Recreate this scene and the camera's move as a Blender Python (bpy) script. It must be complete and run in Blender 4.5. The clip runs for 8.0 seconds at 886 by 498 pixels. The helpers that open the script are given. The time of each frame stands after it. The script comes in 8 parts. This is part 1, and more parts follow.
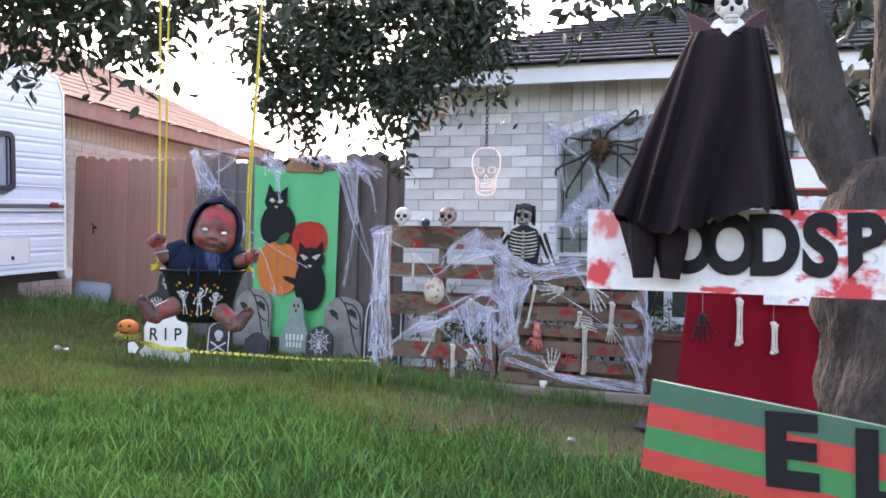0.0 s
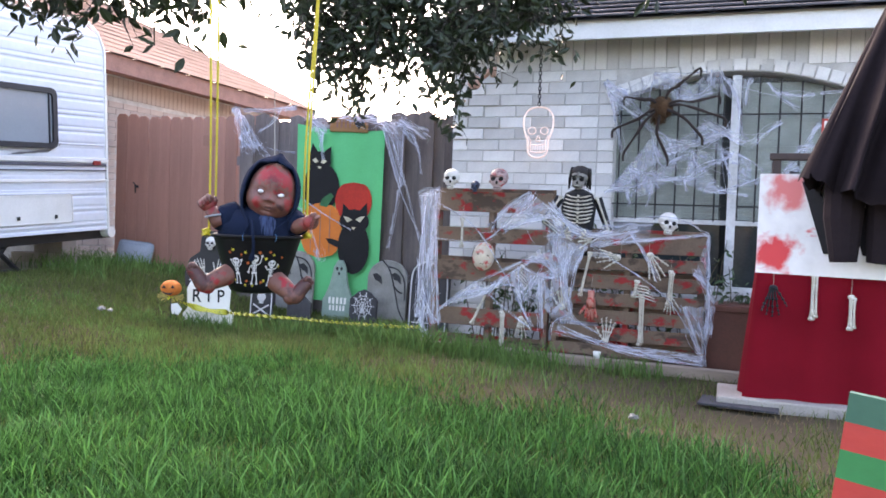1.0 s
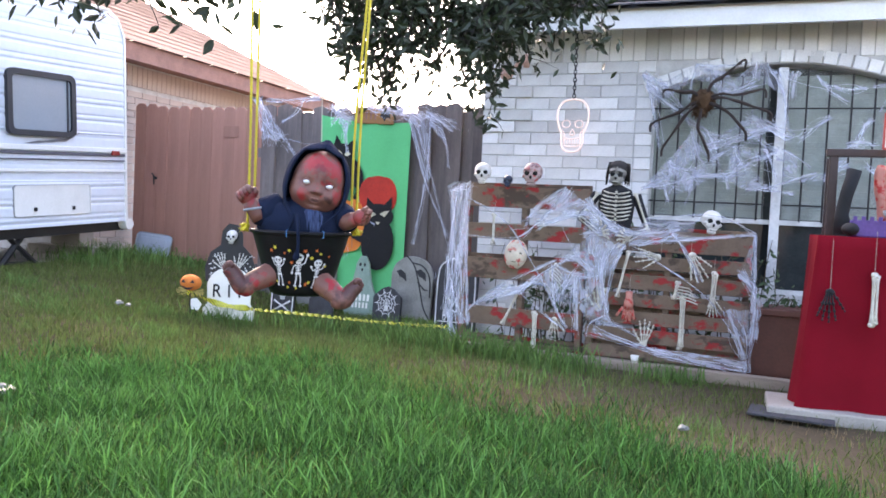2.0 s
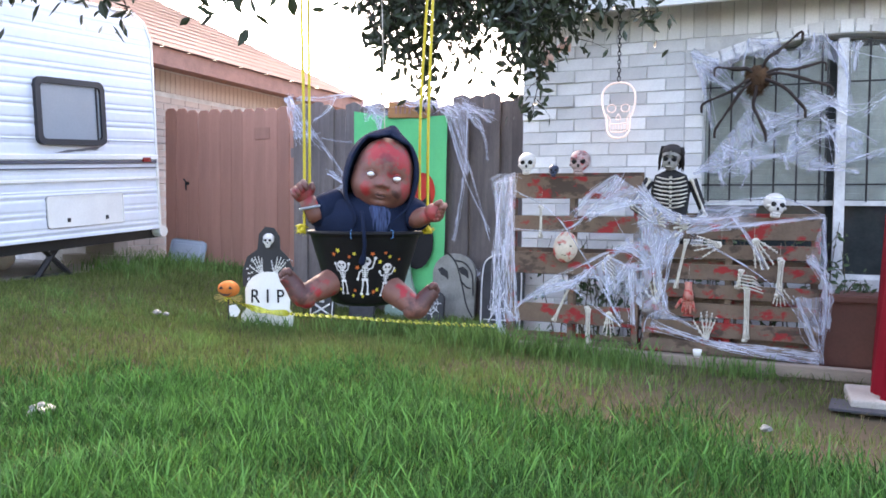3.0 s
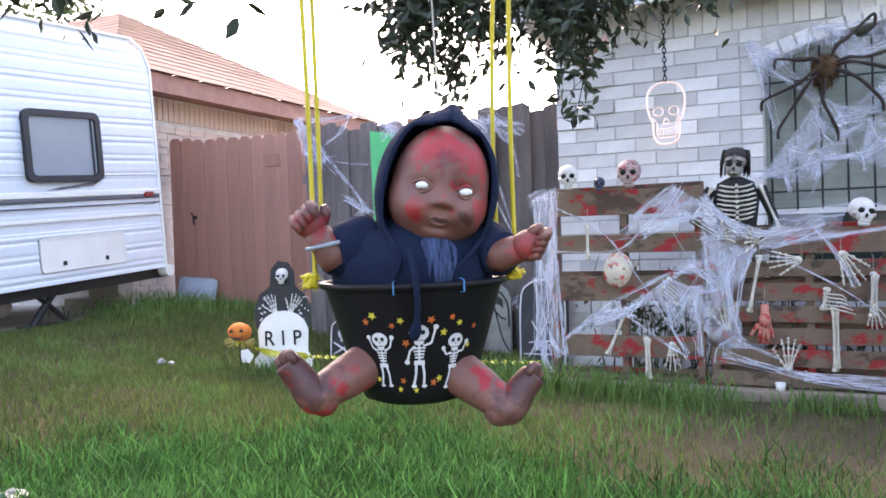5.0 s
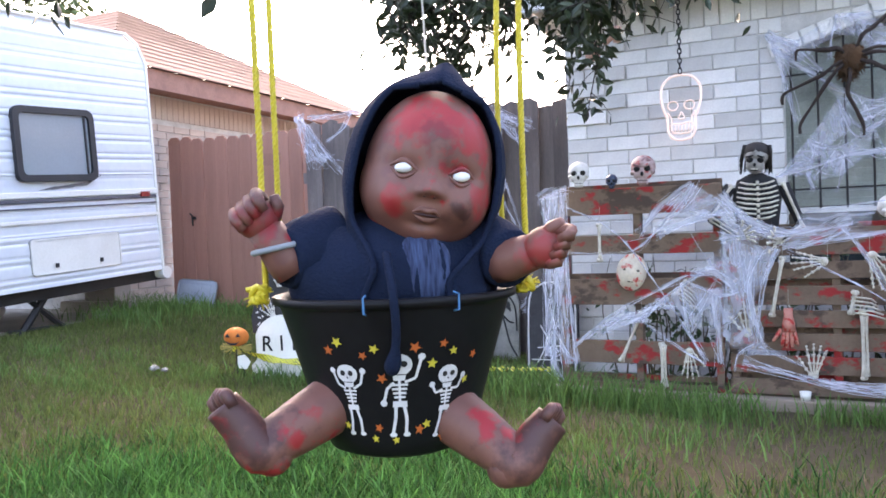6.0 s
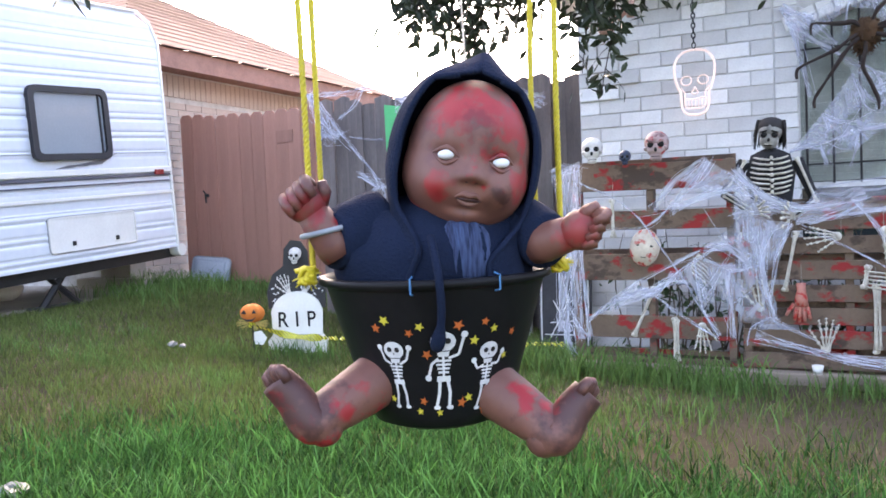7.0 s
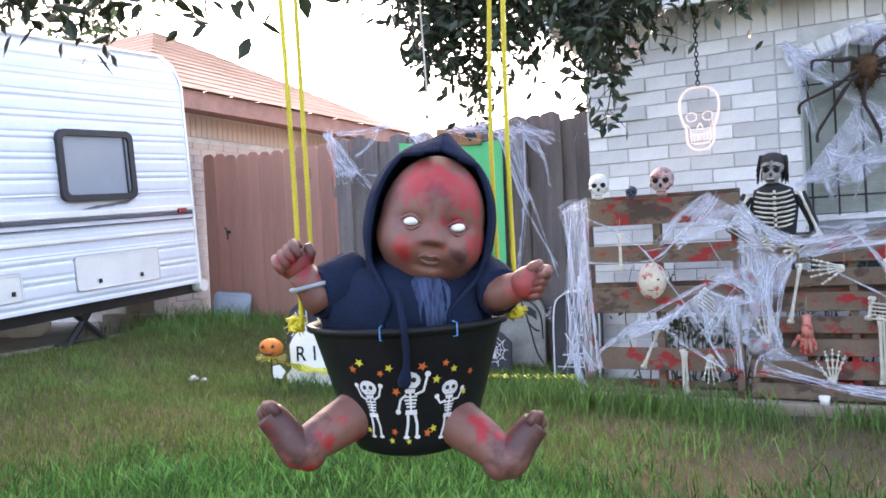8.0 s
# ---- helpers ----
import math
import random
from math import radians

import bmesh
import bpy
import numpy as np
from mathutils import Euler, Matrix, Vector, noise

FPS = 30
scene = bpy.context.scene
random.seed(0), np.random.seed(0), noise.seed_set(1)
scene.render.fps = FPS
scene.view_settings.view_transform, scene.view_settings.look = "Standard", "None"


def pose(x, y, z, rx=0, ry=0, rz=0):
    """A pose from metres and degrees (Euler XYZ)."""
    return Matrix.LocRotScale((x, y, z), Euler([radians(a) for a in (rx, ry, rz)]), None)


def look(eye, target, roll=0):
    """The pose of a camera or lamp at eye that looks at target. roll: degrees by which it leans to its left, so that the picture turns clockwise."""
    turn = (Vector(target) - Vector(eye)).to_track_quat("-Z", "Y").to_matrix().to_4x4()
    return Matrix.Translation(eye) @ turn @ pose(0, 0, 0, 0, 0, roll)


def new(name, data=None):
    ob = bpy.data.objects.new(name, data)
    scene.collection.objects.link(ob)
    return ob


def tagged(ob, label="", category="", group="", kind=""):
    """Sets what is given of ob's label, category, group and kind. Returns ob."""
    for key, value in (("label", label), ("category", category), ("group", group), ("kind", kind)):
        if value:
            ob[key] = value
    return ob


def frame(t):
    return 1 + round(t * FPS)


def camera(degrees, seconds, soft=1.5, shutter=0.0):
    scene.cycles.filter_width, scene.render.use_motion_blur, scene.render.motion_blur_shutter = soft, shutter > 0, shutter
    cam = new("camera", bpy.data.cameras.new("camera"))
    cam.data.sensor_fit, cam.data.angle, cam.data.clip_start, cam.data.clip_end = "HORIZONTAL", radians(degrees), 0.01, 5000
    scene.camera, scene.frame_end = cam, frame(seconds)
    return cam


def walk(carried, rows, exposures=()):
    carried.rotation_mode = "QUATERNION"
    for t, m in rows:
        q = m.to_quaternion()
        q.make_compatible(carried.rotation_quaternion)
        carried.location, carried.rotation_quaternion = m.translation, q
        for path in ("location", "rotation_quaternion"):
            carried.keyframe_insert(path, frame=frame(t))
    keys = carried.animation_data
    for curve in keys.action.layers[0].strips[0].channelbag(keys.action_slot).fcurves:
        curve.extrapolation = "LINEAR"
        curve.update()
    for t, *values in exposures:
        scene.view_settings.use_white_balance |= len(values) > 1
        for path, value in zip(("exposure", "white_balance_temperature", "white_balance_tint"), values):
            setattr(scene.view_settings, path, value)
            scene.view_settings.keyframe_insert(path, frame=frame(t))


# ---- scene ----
import itertools

cam = camera(58.3, 8.0, soft=1.7)
PATH = [
    (0, (1.176, 0.334, 0.903), (0.589, 2.245, 0.929), 1.4),
    (0.5, (1.09, 0.41, 0.89), (0.46, 2.308, 0.864), 1.8),
    (1, (1.006, 0.51, 0.913), (0.338, 2.394, 0.841), 2.1),
    (1.5, (0.913, 0.587, 0.904), (0.231, 2.465, 0.811), 2.8),
    (1.7, (0.874, 0.628, 0.911), (0.187, 2.505, 0.825), 3.1),
    (2.8, (0.653, 0.823, 0.903), (-0.105, 2.671, 0.812), 0.8),
    (3, (0.621, 0.867, 0.901), (-0.144, 2.713, 0.803), 0.5),
    (3.5, (0.566, 0.991, 0.917), (-0.249, 2.815, 0.83), -1.0),
    (4, (0.476, 1.154, 0.94), (-0.326, 2.986, 0.932), -1.1),
    (4.5, (0.363, 1.278, 0.92), (-0.431, 3.113, 0.88), -1.9),
    (6, (0.208, 1.631, 0.911), (-0.613, 3.454, 0.874), -2.2),
    (6.5, (0.183, 1.653, 0.917), (-0.629, 3.48, 0.879), -2.4),
    (7, (0.196, 1.586, 0.92), (-0.647, 3.397, 0.822), -2.5),
    (7.5, (0.242, 1.507, 0.921), (-0.646, 3.296, 0.81), -2.8),
    (8, (0.306, 1.496, 0.946), (-0.584, 3.287, 0.929), -3.1),
]
walk(cam, [(t, look(eye, target, roll)) for t, eye, target, roll in PATH],
     exposures=[(0.0, 2.81, 7350, 25), (1.0, 2.90, 7350, 23), (1.5, 2.98, 7300, 23), (3.5, 3.10, 7300, 22), (4.5, 3.00, 7300, 23), (6.5, 3.05, 7300, 23), (8.0, 3.10, 7350, 22)])

# ---- light ----
world = bpy.data.worlds.new("sky")
scene.world = world
world.use_nodes = True
wn = world.node_tree
sky = wn.nodes.new("ShaderNodeTexSky")
sky.sky_type = 'NISHITA'
sky.sun_disc = False
sky.sun_elevation, sky.sun_rotation = radians(38), radians(-35)
sky.air_density, sky.dust_density, sky.ozone_density = 1.0, 3.0, 1.0
wn.links.new(sky.outputs[0], wn.nodes["Background"].inputs[0])
wn.nodes["Background"].inputs[1].default_value = 0.15
sun = new("sun", bpy.data.lights.new("sun", 'SUN'))
sun.data.energy, sun.data.angle, sun.data.color = 0.5, radians(25), (1.0, 0.94, 0.85)
sun.matrix_world = look((-9, 13, 12), (0, 0, 0))


# ---- materials ----
def mat(name, base, rough=0.7, metal=0.0, dark=None, scale=8.0, fine=60.0, mix=0.5, bump=0.2, stretch=(1, 1, 1), island=0.0, emit=0.0, alpha=1.0, sheen=0.0, per_object=0.0):
    """A procedural surface: large stains, fine grain and relief."""
    m = bpy.data.materials.new(name)
    m.use_nodes = True
    nt = m.node_tree
    b = nt.nodes["Principled BSDF"]
    tc = nt.nodes.new("ShaderNodeTexCoord")
    mp = nt.nodes.new("ShaderNodeMapping")
    mp.inputs["Scale"].default_value = stretch
    nt.links.new(tc.outputs["Object"], mp.inputs[0])
    n1, n2 = nt.nodes.new("ShaderNodeTexNoise"), nt.nodes.new("ShaderNodeTexNoise")
    for n, s, d in ((n1, scale, 4), (n2, fine, 3)):
        n.inputs["Scale"].default_value, n.inputs["Detail"].default_value = s, d
        nt.links.new(mp.outputs[0], n.inputs["Vector"])
    add = nt.nodes.new("ShaderNodeMath")
    add.operation = 'MULTIPLY_ADD'
    nt.links.new(n1.outputs[0], add.inputs[0])
    add.inputs[1].default_value = 0.65
    sc2 = nt.nodes.new("ShaderNodeMath")
    sc2.operation = 'MULTIPLY'
    sc2.inputs[1].default_value = 0.35
    nt.links.new(n2.outputs[0], sc2.inputs[0])
    nt.links.new(sc2.outputs[0], add.inputs[2])
    ramp = nt.nodes.new("ShaderNodeValToRGB")
    ramp.color_ramp.elements[0].position, ramp.color_ramp.elements[1].position = 0.5 - 0.5 * mix, 0.5 + 0.25 * mix + 0.05
    d = dark or tuple(c * 0.55 for c in base)
    ramp.color_ramp.elements[0].color, ramp.color_ramp.elements[1].color = (*d, 1), (*base, 1)
    nt.links.new(add.outputs[0], ramp.inputs[0])
    out = ramp.outputs[0]
    if island or per_object:
        if island:
            g = nt.nodes.new("ShaderNodeNewGeometry").outputs["Random Per Island"]
        else:
            g = nt.nodes.new("ShaderNodeObjectInfo").outputs["Random"]
        mr = nt.nodes.new("ShaderNodeMapRange")
        k = island or per_object
        mr.inputs[3].default_value, mr.inputs[4].default_value = 1 - k, 1 + k * 0.6
        nt.links.new(g, mr.inputs[0])
        hs = nt.nodes.new("ShaderNodeHueSaturation")
        nt.links.new(mr.outputs[0], hs.inputs["Value"])
        nt.links.new(out, hs.inputs["Color"])
        out = hs.outputs[0]
    nt.links.new(out, b.inputs["Base Color"])
    b.inputs["Roughness"].default_value, b.inputs["Metallic"].default_value = rough, metal
    if bump:
        bp = nt.nodes.new("ShaderNodeBump")
        bp.inputs["Strength"].default_value, bp.inputs["Distance"].default_value = bump, 0.01
        nt.links.new(add.outputs[0], bp.inputs["Height"])
        nt.links.new(bp.outputs[0], b.inputs["Normal"])
    if alpha < 1:
        b.inputs["Alpha"].default_value = alpha
    if sheen:
        b.inputs["Sheen Weight"].default_value = sheen
    if emit:
        b.inputs["Emission Color"].default_value, b.inputs["Emission Strength"].default_value = (*base, 1), emit
    return m


def blotched(name, base, blot, scale=9.0, at=0.56, soft=0.06, rough=0.6, third=None, stretch=(1, 1, 1), bump=0.15):
    """A surface with smears of a second colour, as of splashed paint, and dirt of a third."""
    m = mat(name, base, rough=rough, mix=0.6, bump=bump)
    nt = m.node_tree
    b = nt.nodes["Principled BSDF"]
    cur = b.inputs["Base Color"].links[0].from_socket
    tc = nt.nodes.new("ShaderNodeTexCoord")
    mp = nt.nodes.new("ShaderNodeMapping")
    mp.inputs["Scale"].default_value = stretch
    nt.links.new(tc.outputs["Object"], mp.inputs[0])
    for i, (c, s, a) in enumerate(((third, scale * 0.8, at - 0.02), (blot, scale, at))):
        if c is None:
            continue
        n = nt.nodes.new("ShaderNodeTexNoise")
        n.noise_dimensions = '4D'
        n.inputs["W"].default_value = 3.7 * i + 1
        n.inputs["Scale"].default_value, n.inputs["Detail"].default_value, n.inputs["Roughness"].default_value = s, 5, 0.62
        nt.links.new(mp.outputs[0], n.inputs["Vector"])
        mr = nt.nodes.new("ShaderNodeMapRange")
        mr.inputs[1].default_value, mr.inputs[2].default_value = a, a + soft
        nt.links.new(n.outputs[0], mr.inputs[0])
        mx = nt.nodes.new("ShaderNodeMixRGB")
        nt.links.new(mr.outputs[0], mx.inputs[0])
        nt.links.new(cur, mx.inputs[1])
        mx.inputs[2].default_value = (*c, 1)
        cur = mx.outputs[0]
    nt.links.new(cur, b.inputs["Base Color"])
    return m


M = {
    "earth": mat("earth", (0.115, 0.088, 0.060), dark=(0.045, 0.040, 0.024), rough=0.95, scale=1.2, fine=30, bump=0.6),
    "concrete": mat("concrete", (0.42, 0.38, 0.33), rough=0.9, scale=2, fine=80, bump=0.3),
    "brick": mat("pale brick", (0.82, 0.81, 0.79), dark=(0.60, 0.59, 0.58), rough=0.9, scale=5, fine=90, per_object=0.26, bump=0.4),
    "mortar": mat("mortar", (0.64, 0.63, 0.61), rough=0.95, scale=10, fine=120),
    "tan_brick": mat("tan brick", (0.58, 0.49, 0.44), dark=(0.42, 0.35, 0.31), rough=0.9, scale=6, island=0.2),
    "white_paint": mat("white paint", (0.78, 0.77, 0.74), dark=(0.62, 0.61, 0.58), rough=0.5, scale=3, bump=0.05),
    "soffit": mat("soffit paint", (0.78, 0.77, 0.74), rough=0.7, scale=3, bump=0.05),
    "shingle_dark": mat("charcoal shingle", (0.10, 0.10, 0.11), rough=0.95, scale=6, fine=140, island=0.25, bump=0.5),
    "shingle_red": mat("red brown shingle", (0.30, 0.195, 0.155), dark=(0.21, 0.13, 0.10), rough=0.95, scale=2, fine=120, island=0.18, bump=0.5),
    "brown_trim": mat("brown trim paint", (0.34, 0.17, 0.13), rough=0.7),
    "old_wood": mat("weathered grey fence wood", (0.21, 0.175, 0.165), dark=(0.07, 0.06, 0.06), rough=0.9, scale=3, fine=40, stretch=(6, 6, 0.6), per_object=0.3, bump=0.5),
    "red_fence": mat("reddish stained fence", (0.42, 0.215, 0.16), dark=(0.30, 0.15, 0.115), rough=0.85, scale=2, fine=30, stretch=(6, 6, 0.6), per_object=0.15, bump=0.3),
    "rv": mat("white camper siding", (0.68, 0.71, 0.76), dark=(0.56, 0.59, 0.65), rough=0.35, scale=1.2, fine=20, bump=0.03),
    "black_rubber": mat("black rubber", (0.02, 0.02, 0.025), rough=0.6),
    "black_metal": mat("black iron", (0.025, 0.025, 0.028), rough=0.55, metal=0.3),
    "grey_stripe": mat("grey stripe", (0.10, 0.10, 0.13), rough=0.4),
    "steel": mat("dull steel", (0.45, 0.46, 0.47), rough=0.4, metal=0.8),
    "red_lens": mat("red lens", (0.30, 0.02, 0.02), rough=0.25),
    "lid_grey": mat("blue grey plastic", (0.34, 0.40, 0.47), rough=0.5, scale=2, bump=0.05),
    "bark": mat("tree bark", (0.062, 0.052, 0.044), dark=(0.018, 0.015, 0.013), rough=0.95, scale=22, fine=80, stretch=(1, 1, 0.35), bump=1.0),
}


for nm in ("shingle_red", "shingle_dark", "earth"):
    M[nm].node_tree.nodes["Principled BSDF"].inputs["Specular IOR Level"].default_value = 0.06
for n in M["bark"].node_tree.nodes:
    if n.type == 'BUMP':
        n.inputs["Strength"].default_value, n.inputs["Distance"].default_value = 1.0, 0.04


# ---- building helpers ----
def part(name, bm, material, parent=None, label="", smooth=False, kind="", m=None):
    """Links a bmesh as one mesh object, under a thing or a part where one is given."""
    me = bpy.data.meshes.new(name)
    bmesh.ops.recalc_face_normals(bm, faces=bm.faces)
    bm.to_mesh(me)
    bm.free()
    for mm in (material if isinstance(material, (list, tuple)) else [material]):
        me.materials.append(mm)
    if smooth:
        for p in me.polygons:
            p.use_smooth = True
    ob = new(name, me)
    if parent:
        ob.parent = parent
    if m is not None:
        ob.matrix_basis = m
    return tagged(ob, label=label, kind=kind)


def thing(name, m, label, category, group="", kind=""):
    ob = new(name)
    ob.empty_display_size = 0.05
    ob.matrix_basis = m
    return tagged(ob, label=label, category=category, group=group, kind=kind)


def B():
    return bmesh.new()


def box(bm, c, s, m=None, bevel=0.0, mi=0):
    r = bmesh.ops.create_cube(bm, size=1)
    vs = r["verts"]
    bmesh.ops.scale(bm, vec=s, verts=vs)
    fs = {f for v in vs for f in v.link_faces}
    if bevel:
        es = {e for v in vs for e in v.link_edges}
        q = bmesh.ops.bevel(bm, geom=list(es), offset=bevel, segments=2, affect='EDGES', profile=0.5)
        vs = list({v for f in q["faces"] for v in f.verts} | {v for v in vs if v.is_valid})
        fs = {f for v in vs for f in v.link_faces}
    for f in fs:
        f.material_index = mi
    bmesh.ops.transform(bm, matrix=Matrix.Translation(c) @ (m or Matrix()), verts=vs)
    return vs


def tube(bm, pts, radii, seg=8, mi=0, cap=True):
    """A round bar along points."""
    pts = [Vector(p) for p in pts]
    if not isinstance(radii, (list, tuple)):
        radii = [radii] * len(pts)
    rings = []
    side = None
    for i, p in enumerate(pts):
        d = (pts[min(i + 1, len(pts) - 1)] - pts[max(i - 1, 0)]).normalized()
        if side is None:
            side = d.orthogonal().normalized()
        side = (side - d * side.dot(d))
        side = side.normalized() if side.length > 1e-6 else d.orthogonal().normalized()
        up = d.cross(side)
        rings.append([bm.verts.new(p + (side * math.cos(a) + up * math.sin(a)) * radii[i]) for a in [2 * math.pi * k / seg for k in range(seg)]])
    for a, b in zip(rings, rings[1:]):
        for k in range(seg):
            f = bm.faces.new((a[k], a[(k + 1) % seg], b[(k + 1) % seg], b[k]))
            f.material_index = mi
    if cap:
        for r in (rings[0], rings[-1]):
            f = bm.faces.new(r)
            f.material_index = mi
    return rings


def ball(bm, c, s, m=None, u=16, v=10, mi=0):
    """An ellipsoid."""
    t = Matrix.Translation(c) @ (m or Matrix())
    put = lambda x, y, z: bm.verts.new(t @ Vector((x * s[0], y * s[1], z * s[2])))
    top, bottom = put(0, 0, 1), put(0, 0, -1)
    rows = []
    for j in range(1, v):
        th = math.pi * j / v
        rows.append([put(math.sin(th) * math.cos(2 * math.pi * i / u), math.sin(th) * math.sin(2 * math.pi * i / u), math.cos(th)) for i in range(u)])
    fs = []
    for i in range(u):
        k = (i + 1) % u
        fs.append(bm.faces.new((top, rows[0][i], rows[0][k])))
        fs.append(bm.faces.new((bottom, rows[-1][k], rows[-1][i])))
        for a, b in zip(rows, rows[1:]):
            fs.append(bm.faces.new((a[i], b[i], b[k], a[k])))
    for f in fs:
        f.material_index = mi
    return [top, bottom] + [q for r in rows for q in r]


def plate(bm, outline, t, m=None, mi=0):
    """A flat outline in x and z, t thick towards +y."""
    a = [bm.verts.new((x, 0, z)) for x, z in outline]
    b = [bm.verts.new((x, t, z)) for x, z in outline]
    n = len(a)
    fs = [bm.faces.new(a), bm.faces.new(b[::-1])] + [bm.faces.new((a[i], b[i], b[(i + 1) % n], a[(i + 1) % n])) for i in range(n)]
    for f in fs:
        f.material_index = mi
    if m is not None:
        bmesh.ops.transform(bm, matrix=m, verts=a + b)
    return a + b


def ngon(cx, cz, rx, rz, n=16, a0=0.0, a1=360.0):
    return [(cx + rx * math.cos(radians(a0 + (a1 - a0) * k / n)), cz + rz * math.sin(radians(a0 + (a1 - a0) * k / n))) for k in range(n)]


def spun(bm, profile, seg=32, mi=0):
    """A turned form round z from (radius, height) pairs."""
    rings = []
    for r, z in profile:
        rings.append([bm.verts.new((max(r, 1e-4) * math.cos(2 * math.pi * k / seg), max(r, 1e-4) * math.sin(2 * math.pi * k / seg), z)) for k in range(seg)])
    for a, b in zip(rings, rings[1:]):
        for k in range(seg):
            f = bm.faces.new((a[k], a[(k + 1) % seg], b[(k + 1) % seg], b[k]))
            f.material_index = mi
    return rings


def smooth01(a, b, v):
    t = min(1, max(0, (v - a) / (b - a)))
    return t * t * (3 - 2 * t)


def ground_z(x, y):
    return -0.06 + 0.33 * smooth01(-2.3, -5.4, x) + 0.012 * math.sin(1.7 * x + 0.6 * y) + 0.01 * math.sin(2.3 * y - x)


# ---- ground ----
def axis(lo, hi, near_lo, near_hi, step):
    v = list(np.arange(near_lo, near_hi + 1e-6, step))
    k, d = near_lo, step
    while k > lo:
        d *= 1.5
        k -= d
        v.insert(0, k)
    k, d = near_hi, step
    while k < hi:
        d *= 1.5
        k += d
        v.append(k)
    return v


bm = B()
xs, ys = axis(-900, 900, -8, 6, 0.2), axis(-900, 900, -2, 12, 0.2)
grid = [[bm.verts.new((x, y, ground_z(x, y) + 0.012 * noise.noise((x * 3, y * 3, 0)))) for x in xs] for y in ys]
for j in range(len(ys) - 1):
    for i in range(len(xs) - 1):
        bm.faces.new((grid[j][i], grid[j][i + 1], grid[j + 1][i + 1], grid[j + 1][i]))
part("ground", bm, M["earth"], label="brown earth lawn ground with dry bare patches", smooth=True, kind="structure")

# driveway slab under the camper
bm = B()
box(bm, (-7.6, 3.0, 0.235), (4.6, 9.0, 0.12), bevel=0.01)
part("driveway", bm, M["concrete"], label="pale worn concrete driveway beside the lawn", kind="structure")

# ---- house in front ----
WALL_Y = 6.94
bm = B()
WX0, WX1, WZ0 = 0.12, 1.98, 0.45
arch = [(WX0 + (WX1 - WX0) * k / 12, 1.92 + 0.20 * math.sin(math.pi * k / 12)) for k in range(13)]


def slab(bm, x0, x1, z0, z1, y0, y1):
    box(bm, ((x0 + x1) / 2, (y0 + y1) / 2, (z0 + z1) / 2), (x1 - x0, y1 - y0, z1 - z0))


slab(bm, -1.22, WX0, -0.3, 2.47, WALL_Y, 7.2)
slab(bm, WX1, 6.0, -0.3, 2.47, WALL_Y, 7.2)
slab(bm, WX0, WX1, -0.3, WZ0, WALL_Y, 7.2)
plate(bm, [(WX0, 2.47)] + arch + [(WX1, 2.47)], 0.26, Matrix.Translation((0, WALL_Y, 0)))
slab(bm, -1.22, -1.0, -0.3, 2.47, 7.2, 14.0)
slab(bm, -1.0, 6.0, -0.3, 2.47, 13.8, 14.0)
slab(bm, 5.8, 6.0, -0.3, 2.47, 7.2, 13.8)
slab(bm, -1.0, 5.8, -0.05, 0.0, 7.2, 13.8)
wall_front = part("wall_front", bm, M["mortar"], label="pale grey painted brick house wall", kind="structure")

bm = B()
q = [bm.verts.new(p) for p in ((-1.42, 6.66, 2.355), (6.6, 6.66, 2.355), (6.6, 6.95, 2.475), (-1.42, 6.95, 2.475), (-1.42, 6.66, 2.375), (6.6, 6.66, 2.375), (6.6, 6.95, 2.495), (-1.42, 6.95, 2.495))]
for f in ((0, 1, 2, 3), (4, 5, 6, 7), (0, 1, 5, 4), (2, 3, 7, 6), (1, 2, 6, 5), (0, 3, 7, 4)):
    bm.faces.new([q[k] for k in f])
slab(bm, -1.42, 6.6, 2.48, 2.50, 6.95, 14.4)
part("ceiling", bm, M["soffit"], label="pale painted eave soffit", kind="structure")
bm = B()
slab(bm, -1.45, 6.63, 2.335, 2.486, 6.62, 6.66)
slab(bm, -1.45, -1.42, 2.345, 2.50, 6.66, 14.4)
fascia = part("trim", bm, M["white_paint"], label="white painted fascia board along the eave", kind="structure")

# hipped charcoal roof, laid in courses
bm = B()
n = 26
for i in range(n):
    a, b = i / n, (i + 1) / n
    run = 4.0
    y0, y1 = 6.56 + run * a, 6.56 + run * b + 0.04
    z0, z1 = 2.49 + 1.9 * a + 0.012, 2.49 + 1.9 * b
    x0, x1 = -1.5 + run * a, -1.5 + run * b
    x = x0
    while x < 6.6:
        w = random.uniform(0.24, 0.34)
        xe = min(x + w, 6.6)
        q = [bm.verts.new(p) for p in ((x, y0, z0), (xe - 0.006, y0, z0), (max(xe - 0.006, x1), y1, z1), (max(x, x1), y1, z1), (x, y0, z0 - 0.012), (xe - 0.006, y0, z0 - 0.012))]
        bm.faces.new(q[:4])
        bm.faces.new((q[4], q[5], q[1], q[0]))
        x = xe
    q = [bm.verts.new(p) for p in ((x0, y0, z0), (x1, y1, z1), (x1, 14.4 - run * b, z1), (x0, 14.4 - run * a, z0))]
    bm.faces.new(q)
q = [bm.verts.new(p) for p in ((2.5, 10.56, 4.39), (6.6, 10.56, 4.39), (6.6, 14.5, 2.47), (-1.5, 14.5, 2.47))]
bm.faces.new(q)
bm.faces.new([bm.verts.new(v) for v in ((-1.5, 6.58, 2.47), (6.6, 6.58, 2.47), (6.6, 10.56, 4.35), (2.5, 10.56, 4.35))])
part("roof", bm, M["shingle_dark"], label="charcoal grey shingle roof of the house", kind="structure")

